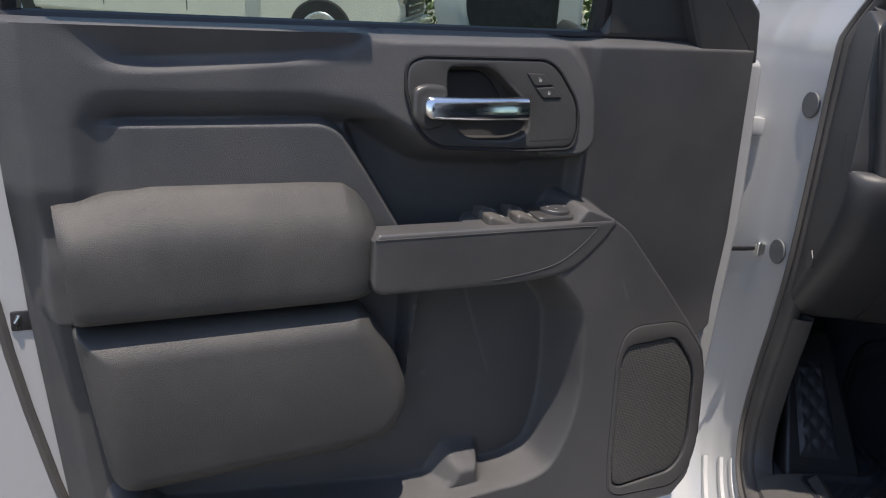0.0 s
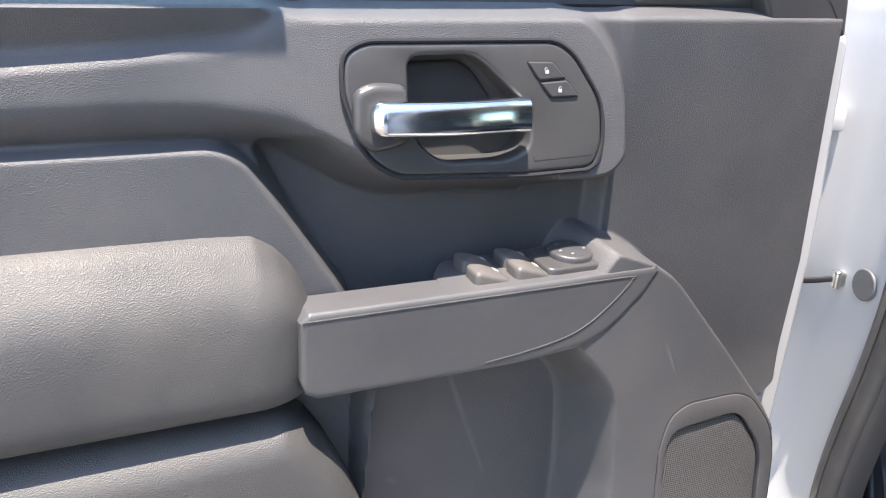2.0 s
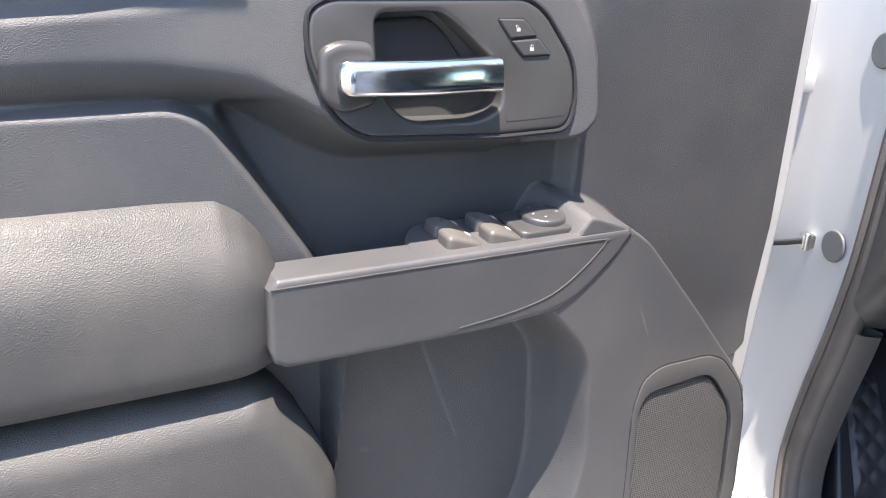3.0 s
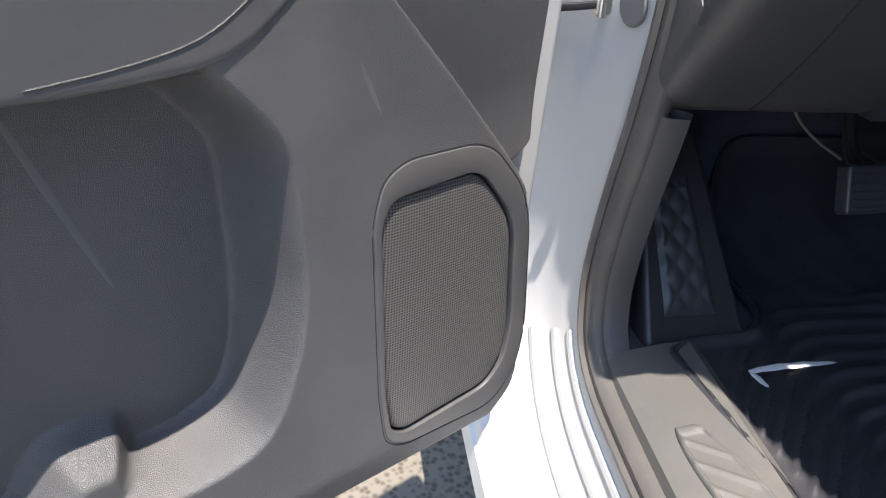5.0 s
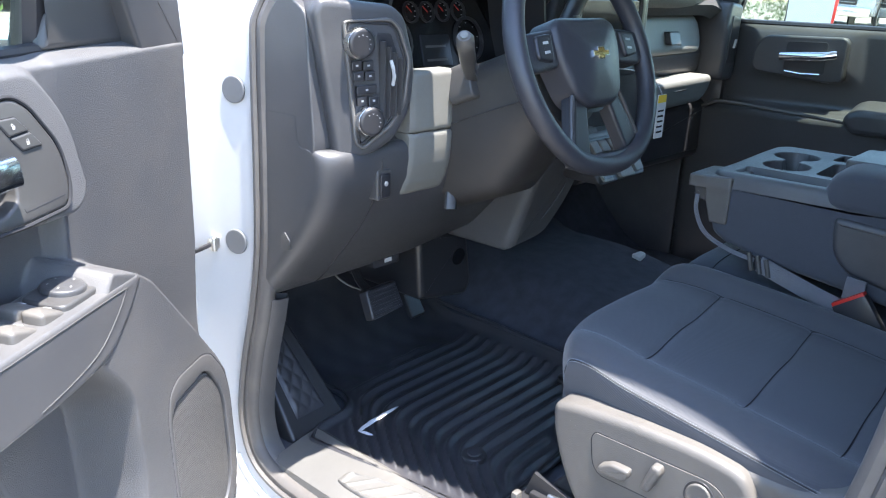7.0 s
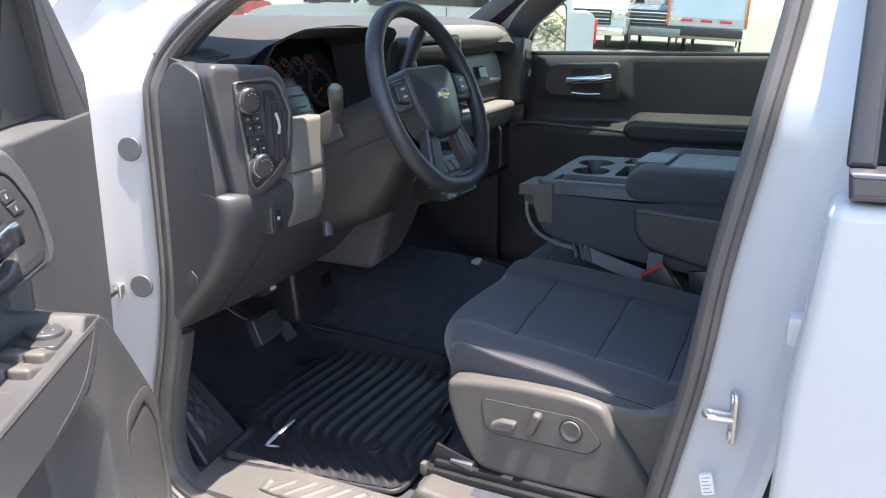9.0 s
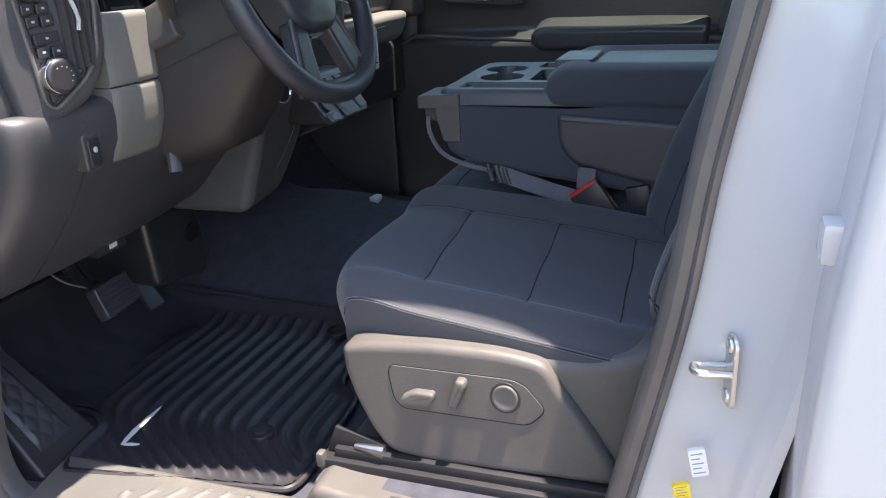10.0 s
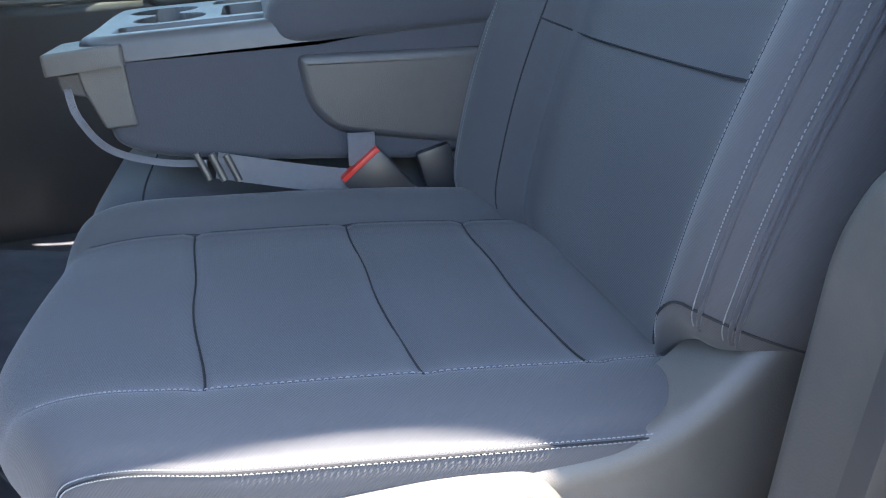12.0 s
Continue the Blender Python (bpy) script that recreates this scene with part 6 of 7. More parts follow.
part("rail_bolt", tube([(-0.748, -0.545, 0.766), (-0.748, -0.590, 0.764)], lambda t: 0.004 + 0.006 * (t > 0.7), 10), STEEL, rail)
part("rail_cap", box(-0.772, -0.757, -0.505, -0.494, 0.738, 0.760, 0.003), SHIELD, rail)

# raised, trimmed step in the floor that carries the seat
base = thing("seat_riser", "grey plastic trimmed riser under the seat with moulded notches", "seat base")
part("riser_cover", slab(rounded([(-0.488, 0.668), (-0.492, 0.708), (-0.512, 0.742), (-0.56, 0.736), (-0.80, 0.730), (-0.93, 0.728), (-0.93, 0.66)], [0.01, 0.01, 0.012, 0.01, 0.01, 0.01, 0.01]), -0.62, -0.822, YZ, 0.014, 4), SHIELD, base)
for y0 in (-0.615, -0.66):
    part("notch", slab(rounded([(y0, 0.70), (y0 - 0.022, 0.70), (y0 - 0.020, 0.736), (y0 - 0.002, 0.736)], 0.004), -0.80, -0.8245, YZ, 0.002), BEZEL, base)
part("riser_box", box(-0.80, -0.12, -0.98, -0.50, 0.655, 0.735, 0.01), CARPET, base)

# ---------------------------------------------------------------- centre jump seat folded into a console
jump = thing("centre_seat", "cloth-covered centre seat cushion under the folded console", "car seat")


def jump_c(a, b):
    x = -0.205 + 0.41 * a
    y, z, _ = C_ROWS(b)
    e = min(1, math.sqrt(max(0, 1 - (abs(a - 0.5) * 2) ** 6)))
    return Vector((x, y - 0.02, 0.972 + z * 1.0 - 0.05 * (1 - e)))


part("seat_cushion", thick(jump_c, lambda a, b: Vector((jump_c(a, b).x, jump_c(a, b).y - 0.01, 0.80)), 30, 50), FABRIC_DARK, jump, "", 60)
part("seam", tube([jump_c(k / 30, 0.47) + Vector((0, 0, 0.0004)) for k in range(2, 29)], 0.0012, 5), SEAM, jump)
console = thing("folding_console", "folded-down centre console with cup holders and padded armrest lid", "console")
BODY = rounded([(-0.490, 1.152), (-0.505, 1.055), (-0.530, 1.038), (-0.60, 1.020), (-0.86, 0.985), (-0.99, 1.0), (-0.99, 1.168), (-0.757, 1.168), (-0.748, 1.152)], [0.004, 0.01, 0.03, 0.03, 0.02, 0.02, 0.01, 0.004, 0.004])
bm = slab(BODY, 0.186, -0.186, YZ, 0.012, 4)
bm.normal_update()
bmesh.ops.delete(bm, geom=[f for f in bm.faces if abs(f.normal.z) > 0.9 and f.calc_center_median().z > 1.13 and f.calc_center_median().y > -0.74 and len(f.verts) == 4], context="FACES")
part("body", bm, FABRIC_DARK, console, "dark cloth-wrapped console side", 50)
part("side_pad", slab(rounded([(-0.716, 1.130), (-0.722, 1.068), (-0.750, 1.034), (-0.90, 1.000), (-1.0, 1.00), (-1.0, 1.112), (-0.93, 1.116)], [0.014, 0.03, 0.035, 0.03, 0.02, 0.02, 0.02]), -0.15, -0.192, YZ, 0.010, 4), DASH_PLASTIC, console, "grey plastic side panel")
part("hinge_bracket", slab(rounded([(-0.484, 1.156), (-0.486, 1.118), (-0.500, 1.072), (-0.534, 1.072), (-0.534, 1.146)], 0.004), -0.165, -0.190, YZ, 0.003), SHIELD, console, "grey latch bracket")
part("latch_nose", slab(rounded([(-0.195, -0.452), (-0.085, -0.452), (-0.085, -0.535), (-0.195, -0.535)], 0.006), 1.138, 1.161, lambda p, q, d: Vector((p, q, d - (q + 0.5) * 0.04)), 0.004), SHIELD, console, "pale grey release handle")
part("strap_slot", slab(rounded([(-0.462, 1.136), (-0.464, 1.116), (-0.490, 1.108), (-0.492, 1.136)], 0.003), -0.15, -0.186, YZ, 0.002), BEZEL, console)
# tray with two round cup wells and two bins, the wells sunk in
TRAY = rounded([(-0.186, -0.505), (-0.160, -0.484), (0.160, -0.484), (0.186, -0.505), (0.186, -0.75), (-0.186, -0.75)], 0.016)
tray_poly = [tuple(p) for p in TRAY]
BINS = [soft_poly(q, 0.012) for q in ([(-0.158, -0.690), (-0.092, -0.690), (-0.092, -0.522), (-0.158, -0.522)], [(-0.066, -0.700), (0.058, -0.700), (0.058, -0.640), (-0.066, -0.640)],
                                      [(0.085, -0.70), (0.158, -0.70), (0.158, -0.625), (0.085, -0.625)])]


def tray_z(x, y):
    d = border(tray_poly, x, y)
    z = 1.156 + 0.014 * np.sqrt(np.clip(1 - (1 - np.clip(d / 0.014, 0, 1)) ** 2, 0, 1)) + 0.004 * steps(-0.1, 0.1, x)
    for q in BINS:
        z = z - 0.040 * steps(-0.001, 0.006, border(q, x, y))
    for cx, cy in ((-0.030, -0.575), (0.070, -0.560)):
        z = z - 0.055 * steps(-0.001, 0.006, 0.043 - np.hypot(x - cx, y - cy))
    return z - 0.055 * steps(-0.001, 0.006, 0.014 - np.abs(y + 0.568)) * steps(-0.03, -0.02, x) * steps(0.07, 0.06, x)


part("tray", relief(-0.190, 0.190, -0.755, -0.480, 0.0022, tray_z, tray_poly, 1.142), PLASTIC_FINE, console, "satin blue-grey tray with cup holders and bins", 50)


def lid(a, b):
    y = -0.690 - 0.34 * b
    w = 2 * math.pi * a
    f = math.sqrt(max(0.0, 1 - (1 - min(1, b / 0.14)) ** 2))
    hx, hz = 0.196, 0.040
    p = Vector((math.copysign(abs(math.cos(w)) ** 0.28, math.cos(w)) * hx * (0.86 + 0.14 * f), math.copysign(abs(math.sin(w)) ** 0.45, math.sin(w)) * hz * (0.35 + 0.65 * f)))
    dip = 0.010 * smooth(0.13, 0.10, abs(p.x)) * smooth(0.20, 0.24, b) if p.y > 0 else 0
    return Vector((p.x, y, 1.172 + p.y - dip - 0.010 * (1 - f)))


part("armrest_lid", loft(bmesh.new(), [[lid(j / 60, i / 40) for j in range(60)] for i in range(41)]), FABRIC_DARK, console, "dark padded armrest lid", 50)
part("lid_tray", slab(rounded([(-0.105, -0.765), (0.105, -0.765), (0.105, -1.02), (-0.105, -1.02)], 0.02), 1.19, 1.2045, XY, 0.003), BLACK, console, "shallow black tray in the lid")
part("lid_tongue", slab(rounded([(-0.100, -0.695), (0.05, -0.695), (0.05, -0.765), (-0.100, -0.765)], 0.01), 1.19, 1.2125, XY, 0.004), PLASTIC_FINE, console)
# lap belt of the centre seat, over the cushion, with the driver's buckle
belt = thing("lap_belt", "grey seat belt webbing looped beside the console", "seat belt")


def strap(points, w, parent, name="webbing"):
    ps = smooth_path(points, 8)
    bm = bmesh.new()
    loops = []
    for i, p in enumerate(ps):
        t = (ps[min(i + 1, len(ps) - 1)] - ps[max(i - 1, 0)]).normalized()
        side = t.cross(Vector((-1, 0, 0.15))).normalized()
        nrm = t.cross(side).normalized()
        loops.append([p + side * w + nrm * 0.001, p - side * w + nrm * 0.001, p - side * w - nrm * 0.001, p + side * w - nrm * 0.001])
    return part(name, loft(bm, loops), WEBBING, parent)


strap([(-0.185, -0.470, 1.120), (-0.196, -0.476, 1.09), (-0.198, -0.50, 1.052), (-0.198, -0.55, 1.030), (-0.200, -0.60, 1.022)], 0.004, belt)
strap([(-0.200, -0.61, 1.018), (-0.204, -0.66, 1.004), (-0.208, -0.72, 0.988), (-0.212, -0.79, 0.972)], 0.015, belt)
for k in range(3):
    part("adjuster_bar", tube([(-0.204, -0.590 - 0.016 * k, 1.036 - 0.003 * k), (-0.206, -0.600 - 0.016 * k, 1.004 - 0.003 * k)], 0.0045, 8), BEZEL, belt)
buckle = thing("seat_belt_buckle", "black seat belt buckle with red release button", "buckle")
BM = Matrix.Translation((-0.214, -0.792, 0.972)) @ pose(0, 0, 0, -36, 0, 0)
part("body", moved(box(-0.011, 0.011, -0.030, 0.030, -0.045, 0.034, 0.006), BM), BLACK, buckle)
part("release_button", moved(box(-0.009, 0.009, -0.028, 0.028, 0.030, 0.0385, 0.002), BM), RED, buckle, "red release button")
part("tongue_webbing", moved(box(-0.002, 0.002, -0.020, 0.012, 0.036, 0.075, 0.001), Matrix.Translation((-0.212, -0.768, 0.962)) @ pose(0, 0, 0, 4, 0, 0)), WEBBING, buckle)
part("stalk", moved(box(-0.010, 0.010, -0.020, 0.020, -0.12, -0.04, 0.004), BM), BLACK, buckle)
second = thing("seat_belt_buckle", "black spare seat belt buckle sunk between the seats", "buckle")
part("body", moved(box(-0.012, 0.012, -0.022, 0.022, -0.05, 0.03, 0.005), Matrix.Translation((-0.185, -0.87, 0.972)) @ pose(0, 0, 0, -12, 0, 0)), BLACK, second)


# ---------------------------------------------------------------- passenger door
pdoor = thing("passenger_door", "closed passenger door with shade-darkened trim and chrome handle", "car door")


def pd_front(a, b):
    y = 0.10 - 1.15 * a
    z = 0.60 + (1.412 - 0.60) * b
    n = 0.0
    n += 0.012 * smooth(-0.02, 0.03, inside([(-0.12, 1.39), (-0.43, 1.39), (-0.44, 1.26), (-0.12, 1.26)], y, z))
    n += 0.07 * smooth(1.185, 1.15, z) * smooth(0.06, 0.0, y)
    n -= 0.02 * smooth(1.395, 1.412, z)
    return Vector((0.865 - n, y, z))


# trim and armrest take the darker bezel plastic to stand in for shade
part("trim_panel", thick(pd_front, lambda a, b: Vector((0.90, 0.10 - 1.15 * a, 0.60 + 0.812 * b)), 90, 80), BEZEL, pdoor, "grey door trim with its shade put into a darker plastic", 60)
part("ledge", tube(smooth_path([(0.80, 0.02, 1.12), (0.792, -0.05, 1.165), (0.79, -0.10, 1.176), (0.788, -0.30, 1.166), (0.786, -0.46, 1.158)], 6), 0.006, 8), SHIELD, pdoor, "pale edge of the door pull")
part("armrest", slab(rounded([(-0.445, 1.165), (-0.450, 1.195), (-0.480, 1.212), (-0.78, 1.212), (-0.95, 1.208), (-0.95, 1.13), (-0.47, 1.13)], 0.016), 0.865, 0.765, lambda p, q, d: Vector((d, p, q + 0.22 * (d - 0.84) * smooth(1.15, 1.19, q))), 0.016, 4), BEZEL, pdoor, "padded grey armrest lit by the sun, its plastic darkened for shade", 50)
PBZ = rounded([(-0.150, 1.335), (-0.178, 1.378), (-0.40, 1.383), (-0.412, 1.37), (-0.412, 1.262), (-0.38, 1.255), (-0.165, 1.272), (-0.150, 1.29)], 0.018)
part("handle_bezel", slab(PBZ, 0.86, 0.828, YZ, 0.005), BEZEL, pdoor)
part("handle_cup", slab(rounded([(-0.245, 1.365), (-0.36, 1.368), (-0.36, 1.275), (-0.245, 1.28)], 0.012), 0.85, 0.8268, YZ, 0.001), BLACK, pdoor)
part("door_handle", tube([(0.808, -0.238, 1.322), (0.802, -0.27, 1.324), (0.802, -0.36, 1.330), (0.812, -0.39, 1.336)], lambda t: 0.012, 12, flat=0.7), CHROME, pdoor, "chrome inside door handle")
part("cup_edge", tube([(0.825, -0.25, 1.280), (0.822, -0.30, 1.276), (0.825, -0.35, 1.278)], 0.003, 8), CHROME, pdoor)
part("belt_strip", tube([(0.885, 0.06, 1.410), (0.885, -1.0, 1.405)], 0.010, 8), BLACK, pdoor)
part("window_glass", slab([(0.05, 1.40), (-0.10, 1.52), (-0.45, 1.78), (-0.98, 1.80), (-1.03, 1.40)], 0.900, 0.904, lambda p, q, d: Vector((d - 0.36 * max(0, q - 1.42), p, q)), 0.0005, 1), GLASS, pdoor, "clear side glass")
part("window_frame", tube(smooth_path([(0.895, 0.06, 1.42), (0.852, -0.10, 1.535), (0.795, -0.34, 1.715), (0.764, -0.46, 1.778), (0.752, -0.70, 1.795), (0.752, -0.94, 1.795), (0.775, -1.03, 1.745), (0.890, -1.05, 1.40)], 5), 0.030, 8), DASH_PLASTIC, pdoor, "dark frame round the side glass")
part("sail_trim", slab(rounded([(0.08, 1.40), (-0.065, 1.405), (-0.10, 1.53), (0.0, 1.50)], 0.006), 0.895, 0.875, YZ, 0.003), BLACK, pdoor)
part("outer_skin", slab(rounded([(0.12, 0.5), (-1.05, 0.5), (-1.08, 1.38), (0.12, 1.38)], 0.02), 0.92, 0.99, YZ, 0.01), WHITE, pdoor)
mirror = thing("passenger_door_mirror", "white-backed passenger door mirror reflecting the lot", "car mirror")
MIRD, MIRN = Vector((0.84, -0.543, 0)), Vector((-0.543, -0.84, 0))
MIRP = lambda p, q, d: Vector((1.05, 0.02, 0)) + MIRD * p + MIRN * d + Vector((0, 0, q))
part("housing", slab(rounded([(-0.014, 1.385), (0.214, 1.385), (0.218, 1.600), (-0.010, 1.600)], 0.03), -0.10, 0.0, MIRP, 0.02), WHITE, mirror)
part("mirror_rim", slab(rounded([(-0.006, 1.392), (0.207, 1.392), (0.210, 1.590), (-0.004, 1.590)], 0.026), -0.02, 0.002, MIRP, 0.002), BLACK, mirror)
part("mirror_arm", tube([(1.06, 0.06, 1.42), (1.00, 0.07, 1.40), (0.93, 0.06, 1.38)], 0.022, 10), BLACK, mirror)
MG = material("mirror_silver", (0.9, 0.9, 0.9), 0.02, metal=1.0, vary=0.0, rough_vary=0.01)
part("mirror_glass", slab(rounded([(0.0, 1.400), (0.200, 1.400), (0.203, 1.580), (0.002, 1.580)], 0.022), 0.0, 0.004, MIRP, 0.0008, 1), MG, mirror)

# ---------------------------------------------------------------- footwell
MAT_OUT = rounded([(-0.795, -0.045), (-0.755, -0.022), (-0.665, -0.012), (-0.632, 0.045), (-0.66, 0.20), (-0.60, 0.30), (-0.24, 0.30), (-0.205, 0.20), (-0.195, -0.25), (-0.215, -0.285), (-0.28, -0.340), (-0.435, -0.358), (-0.468, -0.412),
                   (-0.70, -0.432), (-0.742, -0.425)], [0.012, 0.02, 0.03, 0.03, 0.05, 0.04, 0.04, 0.03, 0.03, 0.03, 0.04, 0.03, 0.03, 0.03, 0.02])
mat_poly = [(p.x, p.y) for p in MAT_OUT]
floor_mat = thing("floor_mat", "black ribbed rubber floor mat in the driver's footwell", "floor mat")


def mat_top(x, y):
    d = inside(mat_poly, x, y)
    z = floor_z(x, y) + 0.008
    z += 0.010 * smooth(0.014, 0.004, d)
    if d > 0.02:
        bend = 0.02 * math.log1p(math.exp(min(20.0, (-0.625 - x) / 0.02))) * 0.95
        c = (y + bend * 1.5 + 0.41) / 0.034
        f = c - math.floor(c)
        ridge = max(0.0, math.cos((f - 0.5) * 2 * math.pi)) ** 0.7
        z += 0.0075 * ridge * smooth(0.02, 0.035, d) * smooth(0.10, 0.04, y + bend * 1.5 + 0.02 * math.sin(x * 20))
        if y > 0.04:
            z += 0.002 * math.sin(x * 90) * math.sin(y * 60)
    return z


bm = bmesh.new()
step = 0.0045
cols, lines = int(0.61 / step), int(0.74 / step)
cells = {}
for i in range(cols + 1):
    for j in range(lines + 1):
        x, y = -0.80 + i * step, -0.437 + j * step
        if inside(mat_poly, x, y) > -0.0005:
            cells[i, j] = bm.verts.new((x, y, mat_top(x, y)))
for (i, j) in list(cells):
    q = [(i, j), (i + 1, j), (i + 1, j + 1), (i, j + 1)]
    if all(k in cells for k in q):
        bm.faces.new([cells[k] for k in q])
bmesh.ops.delete(bm, geom=[v for v in bm.verts if not v.link_faces], context="VERTS")
part("ribbed_sheet", bm, MAT_RUBBER, floor_mat, "", 60)
part("rolled_edge", tube([Vector((p.x, p.y, floor_z(p.x, p.y) + 0.012)) for p in MAT_OUT + [MAT_OUT[0]]], 0.0055, 8), MAT_RUBBER, floor_mat)
for x, y in ((-0.618, -0.300), (-0.245, -0.262)):
    part("fixing_knob", moved(disc(0.024, 0.012, 0.003, 28), Matrix.Translation((x, y, floor_z(x, y) + 0.006))), BLACK, floor_mat, "round black fixing knob")
    part("knob_ring", moved(disc(0.013, 0.003, 0.001, 20), Matrix.Translation((x, y, floor_z(x, y) + 0.018))), MAT_RUBBER, floor_mat)
# patch of sunlight on the mat, built as a curved white strip
sun_patch = thing("sun_patch_shape", "curved white strip standing in for a sun patch on the rubber mat", "litter")
bm = bmesh.new()
for line, w in (([(-0.714, -0.093), (-0.678, -0.086), (-0.636, -0.082), (-0.592, -0.079)], 0.0058), ([(-0.712, -0.094), (-0.709, -0.108), (-0.704, -0.122)], 0.0045)):
    tube([Vector((q.x, q.y, mat_top(q.x, q.y) + 0.0045)) for q in smooth_path([(*q, 0) for q in line], 6)], lambda t, w=w: w * math.sin(math.pi * (0.12 + 0.86 * t)) ** 0.7 * (1.0 if t < 0.98 else 0.3), 8, bm, flat=1.0)
for v in bm.verts:
    v.co.z = floor_z(v.co.x, v.co.y) + 0.0165 + (v.co.z - floor_z(v.co.x, v.co.y) - 0.0165) * 0.12
part("sun_patch", bm, PAPER, sun_patch)
# foot rest with quilted tread
rest = thing("foot_rest", "black plastic foot rest with a diamond-pattern tread", "foot rest")
RESTM = Matrix.Translation((-0.738, 0.004, 0.668)) @ pose(0, 0, 0, 52, 0, 4)
part("base", moved(slab(rounded([(-0.080, -0.03), (0.062, -0.03), (0.024, 0.26), (-0.060, 0.26)], 0.016), -0.05, 0.010, XY, 0.008), RESTM), BLACK, rest)


def quilt(u, v):
    x, y = -0.050 + (0.072 - 0.020 * v) * u, 0.012 + 0.185 * v
    edge = min(1, 8 * u, 8 * (1 - u), 10 * v, 10 * (1 - v))
    h = 0.0028 * edge * abs(math.sin((x * 1.3 + y) * 80)) * abs(math.sin((x * 1.3 - y) * 80))
    return Vector((x, y, 0.011 + 0.003 * edge + h))


part("tread", moved(thick(quilt, lambda u, v: Vector((quilt(u, v).x, quilt(u, v).y, 0.006)), 36, 90), RESTM), MAT_RUBBER, rest, "quilted rubber tread")
brake = thing("brake_pedal", "ribbed black brake pedal on a steel arm", "pedal")
BP = Matrix.Translation((-0.527, 0.040, 0.845)) @ pose(0, 0, 0, 66, 0, 4) @ Matrix.Diagonal((0.88, 0.80, 1, 1))
part("pad", moved(slab(rounded([(-0.056, -0.040), (0.056, -0.036), (0.052, 0.040), (-0.052, 0.040)], 0.010), -0.012, 0.010, XY, 0.005), BP), MAT_RUBBER, brake)
for k in range(6):
    part("pad_rib", moved(box(-0.048, 0.048, -0.033 + 0.0125 * k, -0.027 + 0.0125 * k, 0.009, 0.0135, 0.0015), BP), MAT_RUBBER, brake)
part("arm", tube(smooth_path([(-0.527, 0.050, 0.845), (-0.52, 0.12, 0.87), (-0.51, 0.17, 0.95), (-0.51, 0.18, 1.05)], 5), 0.010, 8), BLACK, brake)
gas = thing("accelerator_pedal", "slim black accelerator pedal", "pedal")
part("pad", moved(slab(rounded([(-0.024, -0.08), (0.024, -0.08), (0.022, 0.07), (-0.022, 0.07)], 0.008), 0, 0.012, XY, 0.004), Matrix.Translation((-0.290, 0.205, 0.765)) @ pose(0, 0, 0, 55, 0, 0)), BLACK, gas)
box_cover = thing("tunnel_cover", "dark plastic cover beside the accelerator with a round hole", "trim cover")
part("cover", slab(rounded([(-0.42, 0.815), (-0.262, 0.790), (-0.240, 0.82), (-0.250, 0.95), (-0.42, 0.97)], 0.014), 0.26, 0.02, lambda p, q, d: Vector((p, d + (0.95 - q) * -0.10 + 0.02, q)), 0.016), BLACK, box_cover)
part("hole", moved(disc(0.020, 0.003, 0.001), Matrix.Translation((-0.292, 0.0315, 0.891)) @ pose(0, 0, 0, 96, 0, 0)), GLOSS_BLACK, box_cover)
wire = thing("loose_wire", "thin pale wire hanging below the dashboard", "wire")
part("wire", tube(smooth_path([(-0.705, 0.0, 0.975), (-0.68, 0.005, 0.945), (-0.64, 0.020, 0.915), (-0.588, 0.040, 0.885)], 6), 0.0017, 6), LIGHT_TRIM, wire)
plug = thing("diagnostic_socket", "small black diagnostic socket under the dashboard", "socket")
part("socket", box(-0.69, -0.64, 0.005, 0.03, 0.962, 0.980, 0.003), BLACK, plug)
scrap = thing("paper_scrap", "small white paper scrap on the carpet", "litter")
part("scrap", slab(rounded([(0.235, -0.160), (0.285, -0.150), (0.292, -0.130), (0.25, -0.125)], 0.006), floor_z(0.26, -0.14) + 0.002, floor_z(0.26, -0.14) + 0.012, XY, 0.003), PAPER, scrap)
clip = thing("bonnet_release", "dark bonnet release handle with a pale sign", "release handle")
part("handle", box(-0.635, -0.565, -0.048, -0.01, 0.964, 0.982, 0.004), BLACK, clip)
part("handle_sign", box(-0.607, -0.589, -0.0495, -0.0475, 0.9715, 0.9795, 0.0004), LIGHT_INK, clip)
# stickers on the rear pillar
GREY_INK = material("grey_print", (0.25, 0.25, 0.27), 0.6)
for y0, z0, paper, tall in ((-0.999, 0.938, PAPER, 0.015), (-0.986, 0.902, YELLOW, 0.009)):
    st = thing("pillar_sticker", "small printed sticker on the white rear pillar" if paper is PAPER else "small yellow warning sticker on the white rear pillar", "sticker")
    sm = Matrix.Translation((-0.9165, y0, z0)) @ pose(0, 0, 0, 90, 0, -78) @ pose(0, 0, 0, 0, 0, 12)
    part("label_sheet", moved(slab(rounded([(-0.008, -tall), (0.008, -tall), (0.008, tall), (-0.008, tall)], 0.002, 2), -0.004, 0.0012, XY, 0.0002, 1), sm), paper, st)
    for k in range(5):
        part("text_bar", moved(box(-0.006, 0.005 - 0.003 * (k % 2), (-0.75 + 0.35 * k) * tall, (-0.67 + 0.35 * k) * tall, 0.0011, 0.0015, 0), sm), GREY_INK, st)


# ---------------------------------------------------------------- other vehicles and trees of the lot
TYRE = material("tyre_rubber", (0.02, 0.02, 0.02), 0.8)
ALLOY = material("alloy_wheel", (0.55, 0.56, 0.57), 0.3, metal=0.8)
